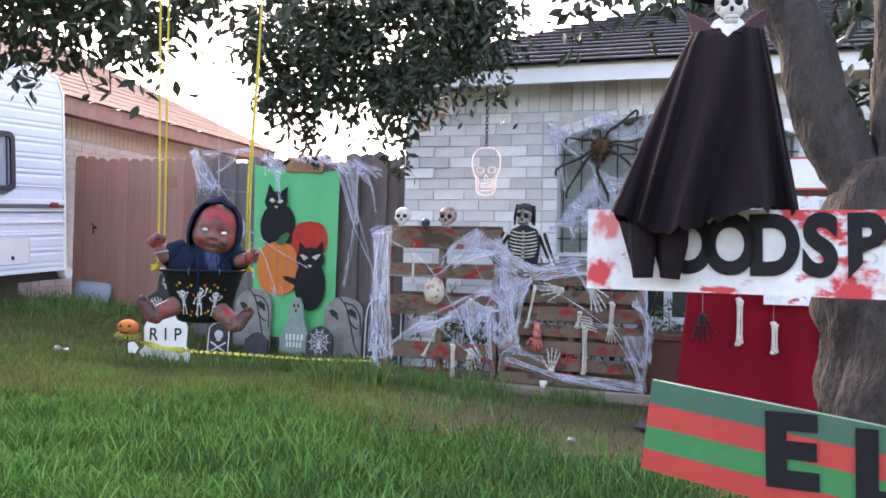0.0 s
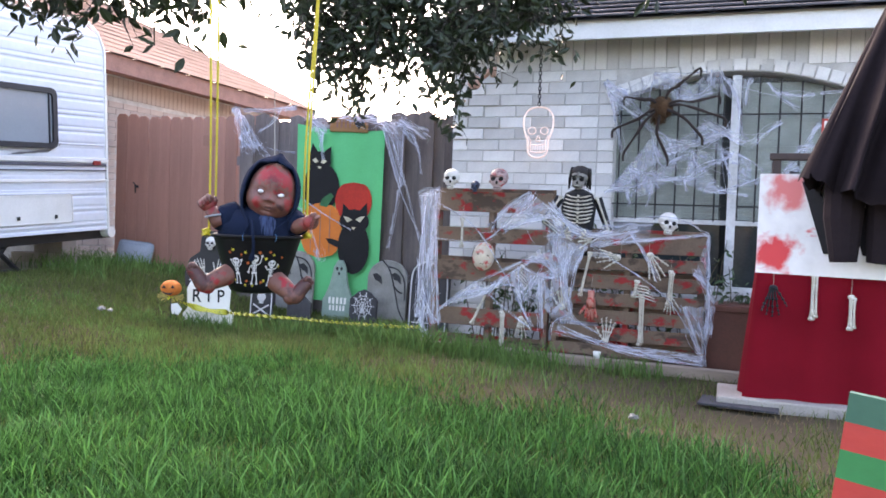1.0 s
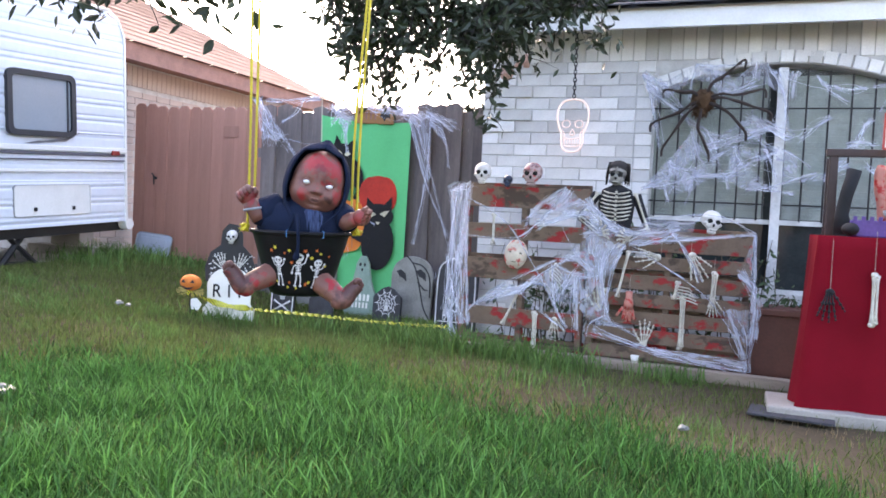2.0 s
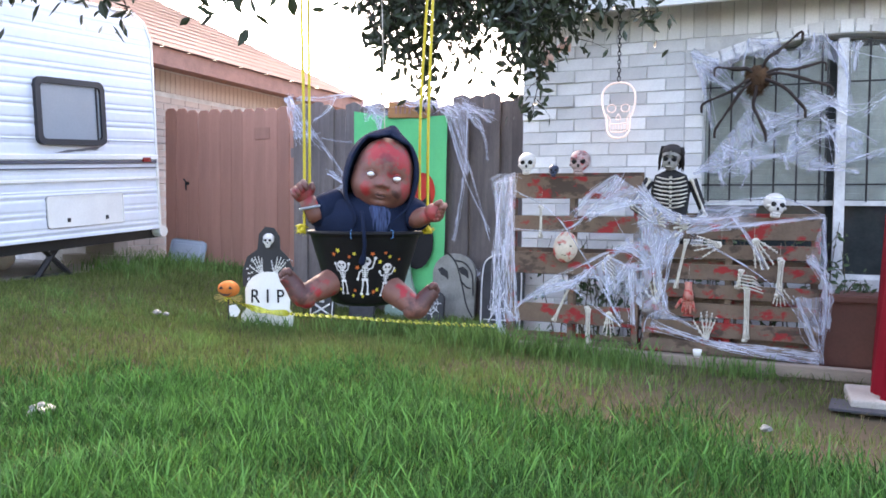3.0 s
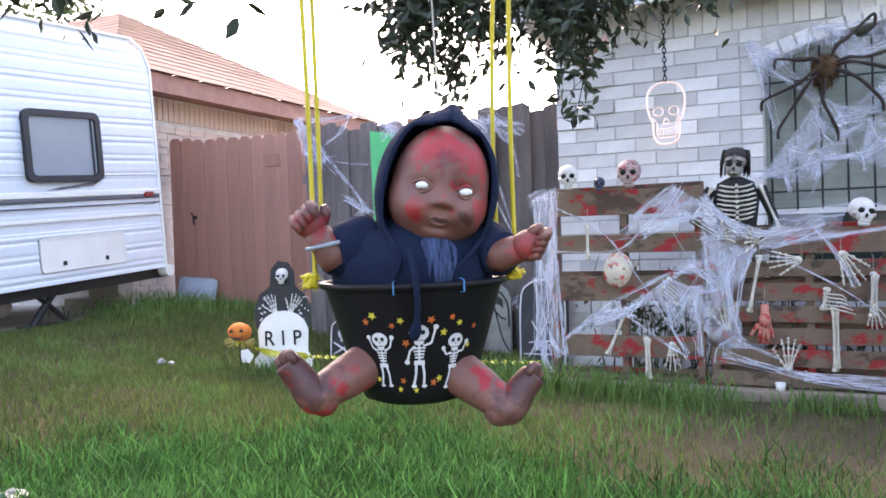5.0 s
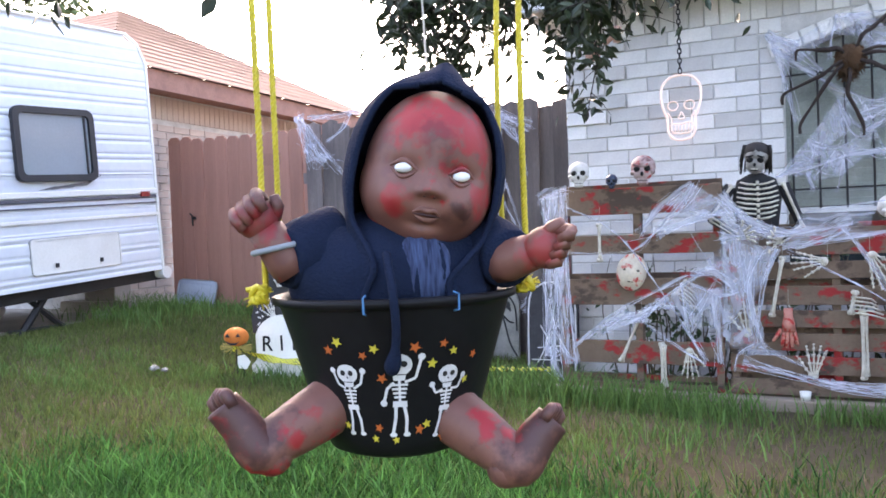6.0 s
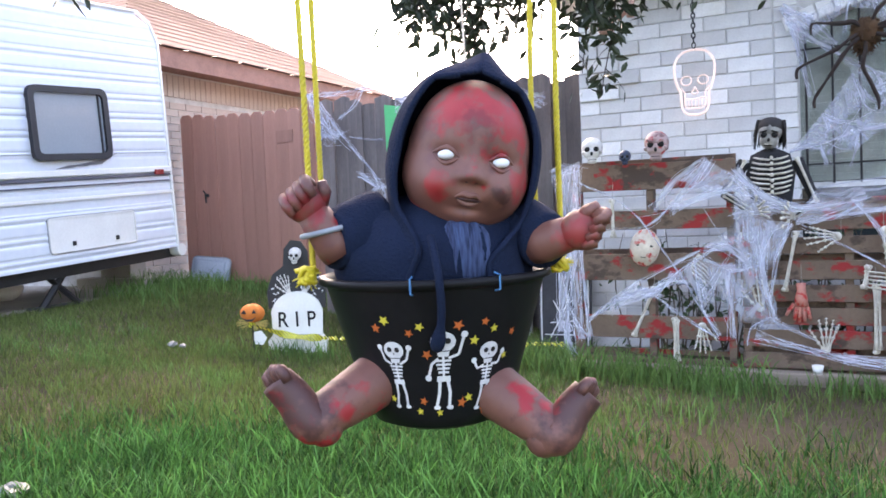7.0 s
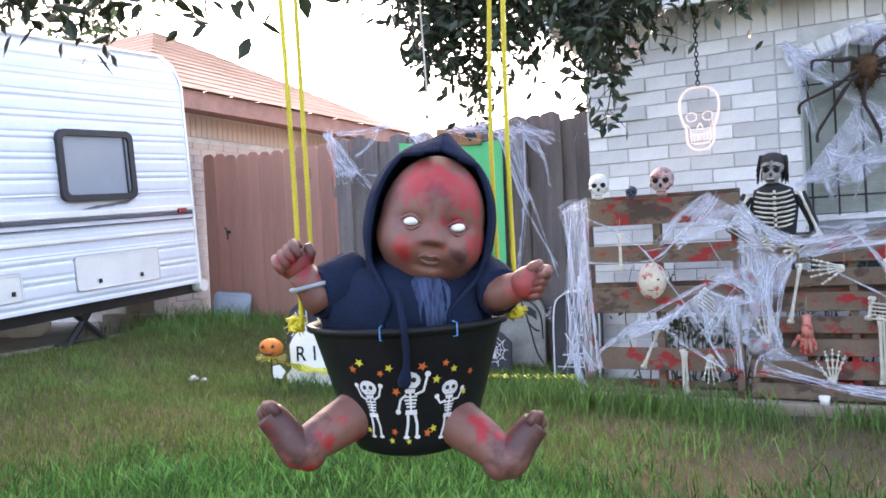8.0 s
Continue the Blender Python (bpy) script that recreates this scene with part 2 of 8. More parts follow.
# ---- neighbour's house ----
neighbour = thing("neighbour_house", pose(0, 0, 0), "tan brick neighbour house with a red brown hipped roof", "house")
bm = B()
slab(bm, -14, -5.95, -0.2, 2.52, 7.45, 11.8)
part("wall", bm, M["mortar"], neighbour)
bm = B()
slab(bm, -14.5, -5.50, 2.50, 2.53, 7.10, 12.2)
slab(bm, -5.50, -5.46, 2.43, 2.62, 7.10, 12.2)
slab(bm, -14.5, -5.50, 2.43, 2.62, 7.06, 7.10)
part("eave", bm, M["brown_trim"], neighbour, "brown painted eave")
bm = B()
n = 14
for i in range(n):
    a, b = i / n, (i + 1) / n
    x0, x1 = -5.42 - 2.2 * a, -5.42 - 2.2 * b - 0.03
    z0, z1 = 2.63 + 1.30 * a + 0.003, 2.63 + 1.30 * b
    ya0, ya1 = 7.02 + 2.25 * a, 7.02 + 2.25 * b
    yb0, yb1 = 12.25 - 2.92 * a, 12.25 - 2.92 * b
    y = ya0
    while y < yb0 - 1e-3:
        ye = min(y + random.uniform(0.25, 0.36), yb0)
        q = [bm.verts.new(p) for p in ((x0, y, z0), (x0, ye - 0.003, z0), (x1, min(max(ye - 0.003, ya1), yb1), z1), (x1, min(max(y, ya1), yb1), z1), (x0, y, z0 - 0.004), (x0, ye - 0.003, z0 - 0.004))]
        bm.faces.new(q[:4])
        bm.faces.new((q[4], q[5], q[1], q[0]))
        y = ye
    for (u0, u1) in ((ya0, ya1), (yb0, yb1)):
        bm.faces.new([bm.verts.new(p) for p in ((x0, u0, z0), (x1, u1, z1), (-14.5, u1, z1), (-14.5, u0, z0))])
bm.faces.new([bm.verts.new(v) for v in ((-5.412, 7.015, 2.622), (-5.412, 12.255, 2.622), (-7.62, 9.34, 3.91), (-7.62, 9.26, 3.91))])
part("roof", bm, M["shingle_red"], neighbour, "red brown shingle roof")

M.update({
    "pallet": blotched("pallet wood with red splashes", (0.20, 0.135, 0.092), (0.30, 0.020, 0.018), scale=6, at=0.545, third=(0.07, 0.045, 0.032), stretch=(1, 1, 1.6), rough=0.85, bump=0.4),
    "plank": mat("grey brown plank", (0.33, 0.26, 0.20), rough=0.9, scale=3, fine=40, stretch=(0.6, 6, 6), bump=0.4),
    "red_cloth": mat("deep red cloth", (0.20, 0.006, 0.014), dark=(0.135, 0.004, 0.009), rough=1.0, scale=3, fine=200, bump=0.15),
    "glass": mat("unlit room glass", (0.04, 0.05, 0.05), rough=0.08, bump=0),
    "blind": mat("pale green blind slat", (0.30, 0.345, 0.31), rough=0.6, bump=0.05),
    "frame_white": mat("white window frame", (0.72, 0.72, 0.70), rough=0.5, bump=0.05),
    "green_cloth": mat("bright green banner cloth", (0.09, 0.56, 0.22), dark=(0.07, 0.46, 0.17), rough=0.8, scale=3, bump=0.1),
    "black_felt": mat("black felt", (0.012, 0.011, 0.012), rough=0.9),
    "orange": mat("orange felt", (0.72, 0.20, 0.03), dark=(0.58, 0.15, 0.025), rough=0.8, scale=6),
    "red_felt": mat("red felt", (0.62, 0.04, 0.02), rough=0.8, scale=6),
    "green_felt": mat("dark green felt", (0.03, 0.16, 0.06), rough=0.8),
    "cream": mat("cream felt", (0.75, 0.68, 0.48), rough=0.8),
    "grey_face": mat("grey face paint", (0.32, 0.31, 0.28), dark=(0.12, 0.11, 0.10), rough=0.6, scale=30, bump=0.2),
    "bone": mat("bone plastic", (0.66, 0.63, 0.54), dark=(0.40, 0.35, 0.27), rough=0.6, scale=20, bump=0.2),
    "white_bone": mat("white skull plastic", (0.72, 0.71, 0.68), dark=(0.5, 0.47, 0.42), rough=0.55, scale=16, bump=0.2),
    "socket": mat("black hollow", (0.01, 0.01, 0.01), rough=0.9),
    "tomb": mat("grey foam tombstone", (0.34, 0.33, 0.30), dark=(0.13, 0.13, 0.115), rough=0.9, scale=7, fine=70, bump=0.4),
    "tomb_dark": mat("charcoal tombstone", (0.055, 0.055, 0.06), dark=(0.03, 0.03, 0.034), rough=0.85, scale=12, bump=0.4),
    "tomb_green": mat("grey green foam ghost", (0.27, 0.36, 0.30), dark=(0.16, 0.24, 0.19), rough=0.9, scale=12, bump=0.4),
    "tomb_white": mat("white board", (0.80, 0.79, 0.74), dark=(0.66, 0.64, 0.58), rough=0.6, scale=6, bump=0.1),
    "print_black": mat("black print", (0.015, 0.015, 0.018), rough=0.6, bump=0),
    "print_white": mat("white print", (0.78, 0.78, 0.78), rough=0.6, bump=0),
    "tape": mat("yellow tape", (0.72, 0.66, 0.06), dark=(0.60, 0.56, 0.06), rough=0.35, scale=20, bump=0.05),
    "rope": mat("yellow poly rope", (0.62, 0.50, 0.025), dark=(0.40, 0.31, 0.015), rough=0.5, fine=300, bump=0.3),
    "cape": mat("black cape cloth", (0.020, 0.014, 0.016), dark=(0.012, 0.008, 0.010), rough=0.95, scale=10, fine=200, bump=0.15),
    "collar": mat("dark red collar", (0.045, 0.005, 0.009), rough=0.8),
    "sign_white": blotched("white board with red smears", (0.86, 0.85, 0.84), (0.62, 0.05, 0.05), scale=11, at=0.565, soft=0.05, stretch=(1, 1, 2.2)),
    "sign_red": mat("red stripe paint", (0.52, 0.05, 0.035), dark=(0.42, 0.035, 0.03), rough=0.5, scale=6),
    "sign_green": mat("green stripe paint", (0.02, 0.22, 0.06), dark=(0.02, 0.16, 0.05), rough=0.5, scale=6),
    "sign_dkgreen": mat("dark green stripe paint", (0.04, 0.13, 0.08), dark=(0.03, 0.10, 0.065), rough=0.5, scale=6),
    "letter": mat("black brush paint", (0.018, 0.017, 0.020), rough=0.5, scale=20),
    "spider_fur": mat("brown spider fur", (0.12, 0.06, 0.025), dark=(0.05, 0.025, 0.012), rough=0.95, fine=200, bump=1.0),
    "spider_leg": mat("dark fuzzy leg", (0.05, 0.035, 0.03), rough=0.95, fine=200, bump=1.0),
    "neon": mat("pale lamp tube", (0.92, 0.74, 0.68), rough=0.4, emit=0.09, bump=0),
    "terracotta": mat("rust brown planter", (0.16, 0.055, 0.035), rough=0.6, scale=4),
    "clear_glass": mat("clear glass", (0.8, 0.85, 0.82), rough=0.03, bump=0, alpha=0.15),
    "room_dark": mat("unlit room tone", (0.03, 0.035, 0.035), rough=0.9, bump=0),
    "twine": mat("pale twine", (0.5, 0.46, 0.38), rough=0.9, bump=0),
    "flesh": blotched("pink rubber with blood", (0.62, 0.24, 0.18), (0.45, 0.02, 0.015), scale=30, at=0.52),
    "flesh_pale": mat("pale pink plastic", (0.62, 0.36, 0.27), rough=0.5, scale=14, bump=0.05),
    "blue_skull": mat("blue black paint", (0.03, 0.05, 0.10), rough=0.4),
    "pink_skull": blotched("pinkish grey rubber", (0.50, 0.36, 0.34), (0.42, 0.04, 0.04), scale=22, at=0.54, third=(0.2, 0.1, 0.1)),
    "mask": blotched("bloody off-white plastic", (0.68, 0.58, 0.45), (0.50, 0.03, 0.03), scale=22, at=0.54),
    "suit": mat("black suit cloth", (0.015, 0.015, 0.017), rough=0.9, bump=0.2),
    "hair": mat("black hair", (0.02, 0.016, 0.014), rough=0.7, bump=0),
    "bucket": mat("black bucket plastic", (0.012, 0.012, 0.013), dark=(0.006, 0.006, 0.007), rough=0.45, scale=8, bump=0.03),
    "star_yellow": mat("yellow star", (0.72, 0.60, 0.06), rough=0.5, bump=0),
    "star_orange": mat("orange star", (0.62, 0.14, 0.03), rough=0.5, bump=0),
    "tie_blue": mat("blue tie", (0.05, 0.22, 0.45), rough=0.5, bump=0),
    "tie_white": mat("pale cuff tie", (0.30, 0.33, 0.36), rough=0.5, bump=0),
    "doll_skin": blotched("brown doll vinyl smeared red", (0.20, 0.080, 0.058), (0.31, 0.018, 0.022), scale=19, at=0.60, soft=0.05, third=(0.13, 0.050, 0.042), rough=0.55, bump=0.06),
    "hoodie": mat("navy hoodie cloth", (0.011, 0.018, 0.040), dark=(0.006, 0.011, 0.025), rough=1.0, scale=14, fine=260, bump=0.5),
    "eye_white": mat("white eye", (0.85, 0.85, 0.84), rough=0.25, bump=0),
    "striped": mat("striped blue shirt", (0.045, 0.075, 0.16), dark=(0.006, 0.012, 0.04), rough=0.9, scale=30, fine=60, stretch=(6, 1, 0.6), mix=0.3, bump=0.2),
    # shade of the doll's lip crease and nostrils, put in as colour
    "stain": mat("dark red crease tone", (0.045, 0.012, 0.012), rough=0.5, bump=0),
    "plant_leaf": mat("plant leaf", (0.05, 0.10, 0.03), dark=(0.03, 0.06, 0.02), rough=0.5, island=0.35, bump=0),
    "plant_stem": mat("plant stem", (0.10, 0.08, 0.05), rough=0.8, bump=0),
    "foil": mat("crumpled foil", (0.24, 0.25, 0.24), dark=(0.09, 0.10, 0.09), rough=0.45, metal=0.3, bump=0.3),
    "web": mat("web fibre", (0.74, 0.76, 0.86), dark=(0.64, 0.66, 0.76), rough=0.8, bump=0),
    "gauze": mat("web gauze", (0.74, 0.76, 0.87), dark=(0.66, 0.68, 0.79), rough=0.8, bump=0),
    "veil": mat("thin web veil", (0.72, 0.74, 0.85), dark=(0.64, 0.66, 0.77), rough=0.8, bump=0),
    "purple": mat("purple tub", (0.14, 0.07, 0.30), rough=0.5),
})


for nm in ("cape", "red_cloth", "hoodie", "letter", "bucket"):
    M[nm].node_tree.nodes["Principled BSDF"].inputs["Specular IOR Level"].default_value = 0.14
nt = M["tape"].node_tree
tc, wv = nt.nodes.new("ShaderNodeTexCoord"), nt.nodes.new("ShaderNodeTexWave")
wv.inputs["Scale"].default_value, wv.inputs["Distortion"].default_value = 22, 1.5
wv.bands_direction = 'DIAGONAL'
cr = nt.nodes.new("ShaderNodeValToRGB")
cr.color_ramp.interpolation = 'CONSTANT'
cr.color_ramp.elements[0].color, cr.color_ramp.elements[1].color = (0.72, 0.66, 0.06, 1), (0.02, 0.02, 0.02, 1)
cr.color_ramp.elements[1].position = 0.74
nt.links.new(tc.outputs["Object"], wv.inputs["Vector"])
nt.links.new(wv.outputs["Fac"], cr.inputs[0])
nt.links.new(cr.outputs[0], nt.nodes["Principled BSDF"].inputs["Base Color"])


for nm, across, along, lo_, hi_ in (("gauze", 48, 7, 0.02, 0.60), ("veil", 24, 5, 0.0, 0.46)):
    nt = M[nm].node_tree
    tc, mp, nz = nt.nodes.new("ShaderNodeTexCoord"), nt.nodes.new("ShaderNodeMapping"), nt.nodes.new("ShaderNodeTexNoise")
    mp.inputs["Scale"].default_value = (across, along, 1)
    nz.inputs["Scale"].default_value, nz.inputs["Detail"].default_value, nz.inputs["Distortion"].default_value = 1.0, 4, 0.6
    mr = nt.nodes.new("ShaderNodeMapRange")
    mr.inputs[1].default_value, mr.inputs[2].default_value, mr.inputs[3].default_value, mr.inputs[4].default_value = 0.32, 0.68, lo_, hi_
    nt.links.new(tc.outputs["UV"], mp.inputs[0])
    nt.links.new(mp.outputs[0], nz.inputs["Vector"])
    nt.links.new(nz.outputs[0], mr.inputs[0])
    nt.links.new(mr.outputs[0], nt.nodes["Principled BSDF"].inputs["Alpha"])


def stain(m, c, r, colour, rag=0.6, scale=40, k=1.0):
    """A ragged smear of paint round a place on the thing."""
    nt = m.node_tree
    b = nt.nodes["Principled BSDF"]
    cur = b.inputs["Base Color"].links[0].from_socket
    tc = nt.nodes.new("ShaderNodeTexCoord")
    ds = nt.nodes.new("ShaderNodeVectorMath")
    ds.operation = 'DISTANCE'
    ds.inputs[1].default_value = c
    nt.links.new(tc.outputs["Object"], ds.inputs[0])
    n = nt.nodes.new("ShaderNodeTexNoise")
    n.inputs["Scale"].default_value, n.inputs["Detail"].default_value = scale, 5
    nt.links.new(tc.outputs["Object"], n.inputs["Vector"])
    ma = nt.nodes.new("ShaderNodeMath")
    ma.operation = 'MULTIPLY_ADD'
    ma.inputs[1].default_value = r * rag * 2
    nt.links.new(n.outputs[0], ma.inputs[0])
    nt.links.new(ds.outputs["Value"], ma.inputs[2])
    mr = nt.nodes.new("ShaderNodeMapRange")
    mr.inputs[1].default_value, mr.inputs[2].default_value, mr.inputs[3].default_value, mr.inputs[4].default_value = r * (0.55 + rag), r * (1.35 + rag), k, 0
    nt.links.new(ma.outputs[0], mr.inputs[0])
    mx = nt.nodes.new("ShaderNodeMixRGB")
    nt.links.new(mr.outputs[0], mx.inputs[0])
    nt.links.new(cur, mx.inputs[1])
    mx.inputs[2].default_value = (*colour, 1)
    nt.links.new(mx.outputs[0], b.inputs["Base Color"])


SK = M["doll_skin"]
RED, DK = (0.31, 0.013, 0.017), (0.05, 0.017, 0.017)
for c, r, col, k in (((0.018, -0.116, 0.207), 0.026, RED, 0.8), ((0.071, -0.116, 0.202), 0.020, RED, 0.75), ((0.091, -0.101, 0.177), 0.016, RED, 0.6), ((0.056, -0.126, 0.167), 0.018, DK, 0.25), ((-0.009, -0.116, 0.107), 0.012, RED, 0.7), ((0.102, -0.101, 0.112), 0.016, RED, 0.7), ((0.074, -0.126, 0.097), 0.011, DK, 0.8), ((0.048, -0.146, 0.100), 0.010, DK, 0.30), ((0.006, -0.126, 0.062), 0.012, DK, 0.35), ((-0.019, -0.086, 0.192), 0.02, DK, 0.45),
                       ((0.030, -0.125, 0.222), 0.030, RED, 0.8), ((0.062, -0.120, 0.205), 0.020, RED, 0.8), ((0.092, -0.10, 0.190), 0.022, RED, 0.85), ((0.045, -0.13, 0.190), 0.016, DK, 0.45), ((-0.006, -0.125, 0.118), 0.013, RED, 0.55), ((0.094, -0.105, 0.112), 0.014, RED, 0.55), ((0.068, -0.13, 0.095), 0.013, DK, 0.4), ((0.02, -0.13, 0.075), 0.012, DK, 0.5), ((-0.19, -0.125, -0.125), 0.045, DK, 0.8), ((0.15, -0.145, -0.165), 0.042, DK, 0.8), ((0.092, -0.122, -0.142), 0.014, RED, 1.0), ((0.096, -0.125, -0.165), 0.009, RED, 1.0), ((0.118, -0.135, -0.158), 0.010, RED, 1.0), ((-0.108, -0.105, -0.125), 0.009, RED, 1.0), ((-0.135, -0.122, -0.135), 0.010, RED, 1.0), ((-0.128, -0.118, -0.158), 0.008, RED, 0.9), ((0.016, -0.146, 0.127), 0.012, DK, 0.3), ((0.066, -0.131, 0.142), 0.012, DK, 0.35), ((0.16, -0.13, 0.05), 0.018, RED, 0.7), ((-0.16, -0.06, 0.12), 0.03, DK, 0.7), ((-0.165, -0.06, 0.10), 0.02, RED, 0.6)):
    stain(SK, c, r * 1.2, col, k=k, rag=1.7, scale=62)
SW = M["sign_white"]
stain(SW, (0.02, 0, 0.89), 0.020, (0.60, 0.04, 0.045), scale=55, rag=1.8)
stain(SW, (0.34, 0, 0.875), 0.026, (0.60, 0.04, 0.045), scale=55, rag=1.8)
stain(SW, (0.03, 0, 0.96), 0.02, (0.62, 0.16, 0.15), scale=60, rag=1.2)


# ---- fences ----
def board_mesh(w, h, t, style, seed):
    r = random.Random(seed)
    e = w * 0.24
    if style == "dog":
        top = [(w / 2, h - e), (w / 2 - e, h), (-w / 2 + e, h), (-w / 2, h - e)]
    else:
        top = [(w / 2, h - r.uniform(0.0, 0.02)), (w * 0.1, h + r.uniform(-0.02, 0.02)), (-w / 2, h - r.uniform(0, 0.03))]
    b = B()
    plate(b, [(-w / 2, 0), (w / 2, 0)] + top, t)
    me = bpy.data.meshes.new("board")
    b.to_mesh(me)
    b.free()
    return me


fence = thing("wooden_fence", pose(-2.5, 7.4, -0.06), "weathered dark grey wooden privacy fence with uneven boards", "fence")
me_list = [board_mesh(0.150, 1.93, 0.02, "rough", k) for k in range(4)]
for me in me_list:
    me.materials.append(M["old_wood"])
x = -1.13
k = 0
while x < 1.30:
    ob = new("board", me_list[k % 4])
    ob.parent = fence
    ob.matrix_basis = pose(x + 0.07, (0.012 if k % 2 else -0.012) + random.uniform(-0.004, 0.004), random.uniform(-0.05, 0.04) + 0.0, 0, random.uniform(-0.5, 0.5), random.uniform(-1.5, 1.5))
    x += 0.136 + random.uniform(-0.003, 0.004)
    k += 1
for z in (0.35, 1.5):
    bm = B()
    box(bm, (0.0, 0.045, z), (2.4, 0.04, 0.09))
    part("rail", bm, M["old_wood"], fence)
for x in (-1.1, 0.0, 1.1):
    bm = B()
    box(bm, (x, 0.10, 0.9), (0.09, 0.07, 1.95))
    part("post", bm, M["old_wood"], fence)

gate = thing("wooden_gate", pose(-5.0, 8.15, 0.2), "reddish brown stained board gate with a latch", "gate")
me = board_mesh(0.148, 1.80, 0.02, "dog", 1)
me.materials.append(M["red_fence"])
for k in range(14):
    ob = new("board", me)
    ob.parent = gate
    ob.matrix_basis = pose(-0.80 + 0.152 * k + (0.01 if k > 1 else 0), random.uniform(-0.004, 0.004), random.uniform(-0.015, 0.015) + (0.03 if k < 2 else 0), 0, random.uniform(-0.3, 0.3), 0)
for z in (0.3, 1.45):
    bm = B()
    box(bm, (0.17, 0.045, z), (2.1, 0.04, 0.09))
    part("rail", bm, M["red_fence"], gate)
bm = B()
box(bm, (-0.56, -0.012, 0.98), (0.05, 0.02, 0.03), bevel=0.004)
tube(bm, [(-0.60, -0.02, 1.03), (-0.56, -0.035, 1.0), (-0.56, -0.03, 0.90)], 0.008)
part("latch", bm, M["black_metal"], gate, "small black iron gate latch")
bm = B()
box(bm, (0.46, -0.006, 1.52), (0.2, 0.01, 0.12))
part("patch", bm, M["red_fence"], gate)


# ---- camper ----
def camper():
    rv = thing("camper_trailer", pose(-5.0, 7.12, 0.70, 3.6, 0, 0), "white ribbed camper trailer parked on the driveway", "trailer")
    # local: y 0 at the rear, towards -y to the front; z 0 at the bottom; x 0 at the side
    H, Lg, W = 2.04, 6.2, 2.3
    sec = [(0.0, 0.0)]
    z = 0.0
    bm = B()
    prof = []
    nz = 170
    for k in range(nz + 1):
        z = H * k / nz
        rib = 0.009 * (1 - math.exp(-(((z % 0.155) - 0.04) / 0.012) ** 2)) + 0.006 * (1 - math.exp(-(((z % 0.155) - 0.09) / 0.010) ** 2))
        if 0.42 < z < 0.85:
            rib *= 0.4
        if z > 1.75:
            rib *= 0.6
        prof.append((rib - 0.05 * smooth01(1.92, 2.04, z), z))
    # the rear edge is rounded towards the roof
    a = [bm.verts.new((x, -0.06 - 0.16 * smooth01(1.80, 2.04, z) ** 2, z)) for x, z in prof]
    b2 = [bm.verts.new((x, -Lg, z)) for x, z in prof]
    c = [bm.verts.new((-W, -0.06 - 0.16 * smooth01(1.80, 2.04, z) ** 2, z)) for x, z in prof]
    d = [bm.verts.new((-W, -Lg, z)) for x, z in prof]
    for k in range(nz):
        bm.faces.new((a[k], a[k + 1], b2[k + 1], b2[k]))
        bm.faces.new((a[k], a[k + 1], c[k + 1], c[k]))
        bm.faces.new((c[k], c[k + 1], d[k + 1], d[k]))
        bm.faces.new((b2[k], b2[k + 1], d[k + 1], d[k]))
    bm.faces.new((a[-1], b2[-1], d[-1], c[-1]))
    bm.faces.new((a[0], b2[0], d[0], c[0]))
    part("body", bm, M["rv"], rv, "white ribbed aluminium siding")
    bm = B()
    tube(bm, [(0.012, -0.05, 0.0), (0.012, -0.05, 1.8), (0.0, -0.12, 1.97), (-0.04, -0.2, 2.05)], 0.016)
    tube(bm, [(-0.03, -0.2, 2.05), (-0.03, -Lg, 2.05)], 0.014)
    part("corner_trim", bm, M["white_paint"], rv)
    # window
    y0, y1, z0, z1 = -1.43, -0.70, 0.80, 1.36

    def rr(cy, cz, hy, hz, r, n=5):
        o = []
        for (sx, sz, a0) in ((1, -1, -90), (1, 1, 0), (-1, 1, 90), (-1, -1, 180)):
            for q in range(n + 1):
                an = radians(a0 + 90 * q / n)
                o.append((cy + sx * (hy - r) + r * math.cos(an), cz + sz * (hz - r) + r * math.sin(an)))
        return o
    cy, cz, hy, hz = (y0 + y1) / 2, (z0 + z1) / 2, (y1 - y0) / 2, (z1 - z0) / 2
    win = part("window", ring_plate(rr(cy, cz, hy, hz, 0.07), rr(cy, cz, hy - 0.05, hz - 0.05, 0.04), 0.012, 0.05), M["black_rubber"], rv, "black rounded window frame")
    bm = B()
    bm.faces.new([bm.verts.new((0.028, y, z)) for y, z in rr(cy, cz, hy - 0.045, hz - 0.045, 0.04)])
    part("pane", bm, mat("tinted pane over a pale blind", (0.30, 0.33, 0.36), dark=(0.25, 0.28, 0.31), rough=0.12, scale=2, bump=0), win)
    bm = B()
    box(bm, (0.033, cy + hy - 0.085, cz), (0.012, 0.012, 2 * hz - 0.1))
    part("slider", bm, M["black_rubber"], win)
    # hatches
    for (h0, h1, g0, g1) in ((-1.37, -0.52, 0.10, 0.37), (-2.15, -1.83, 0.10, 0.30)):
        bm = ring_plate(rr((h0 + h1) / 2, (g0 + g1) / 2, (h1 - h0) / 2, (g1 - g0) / 2, 0.03), rr((h0 + h1) / 2, (g0 + g1) / 2, (h1 - h0) / 2 - 0.012, (g1 - g0) / 2 - 0.012, 0.02), 0.008, 0.026)
        bm.faces.new([bm.verts.new((0.021, y, z)) for y, z in rr((h0 + h1) / 2, (g0 + g1) / 2, (h1 - h0) / 2 - 0.01, (g1 - g0) / 2 - 0.01, 0.02)])
        hatch = part("hatch", bm, M["white_paint"], rv)
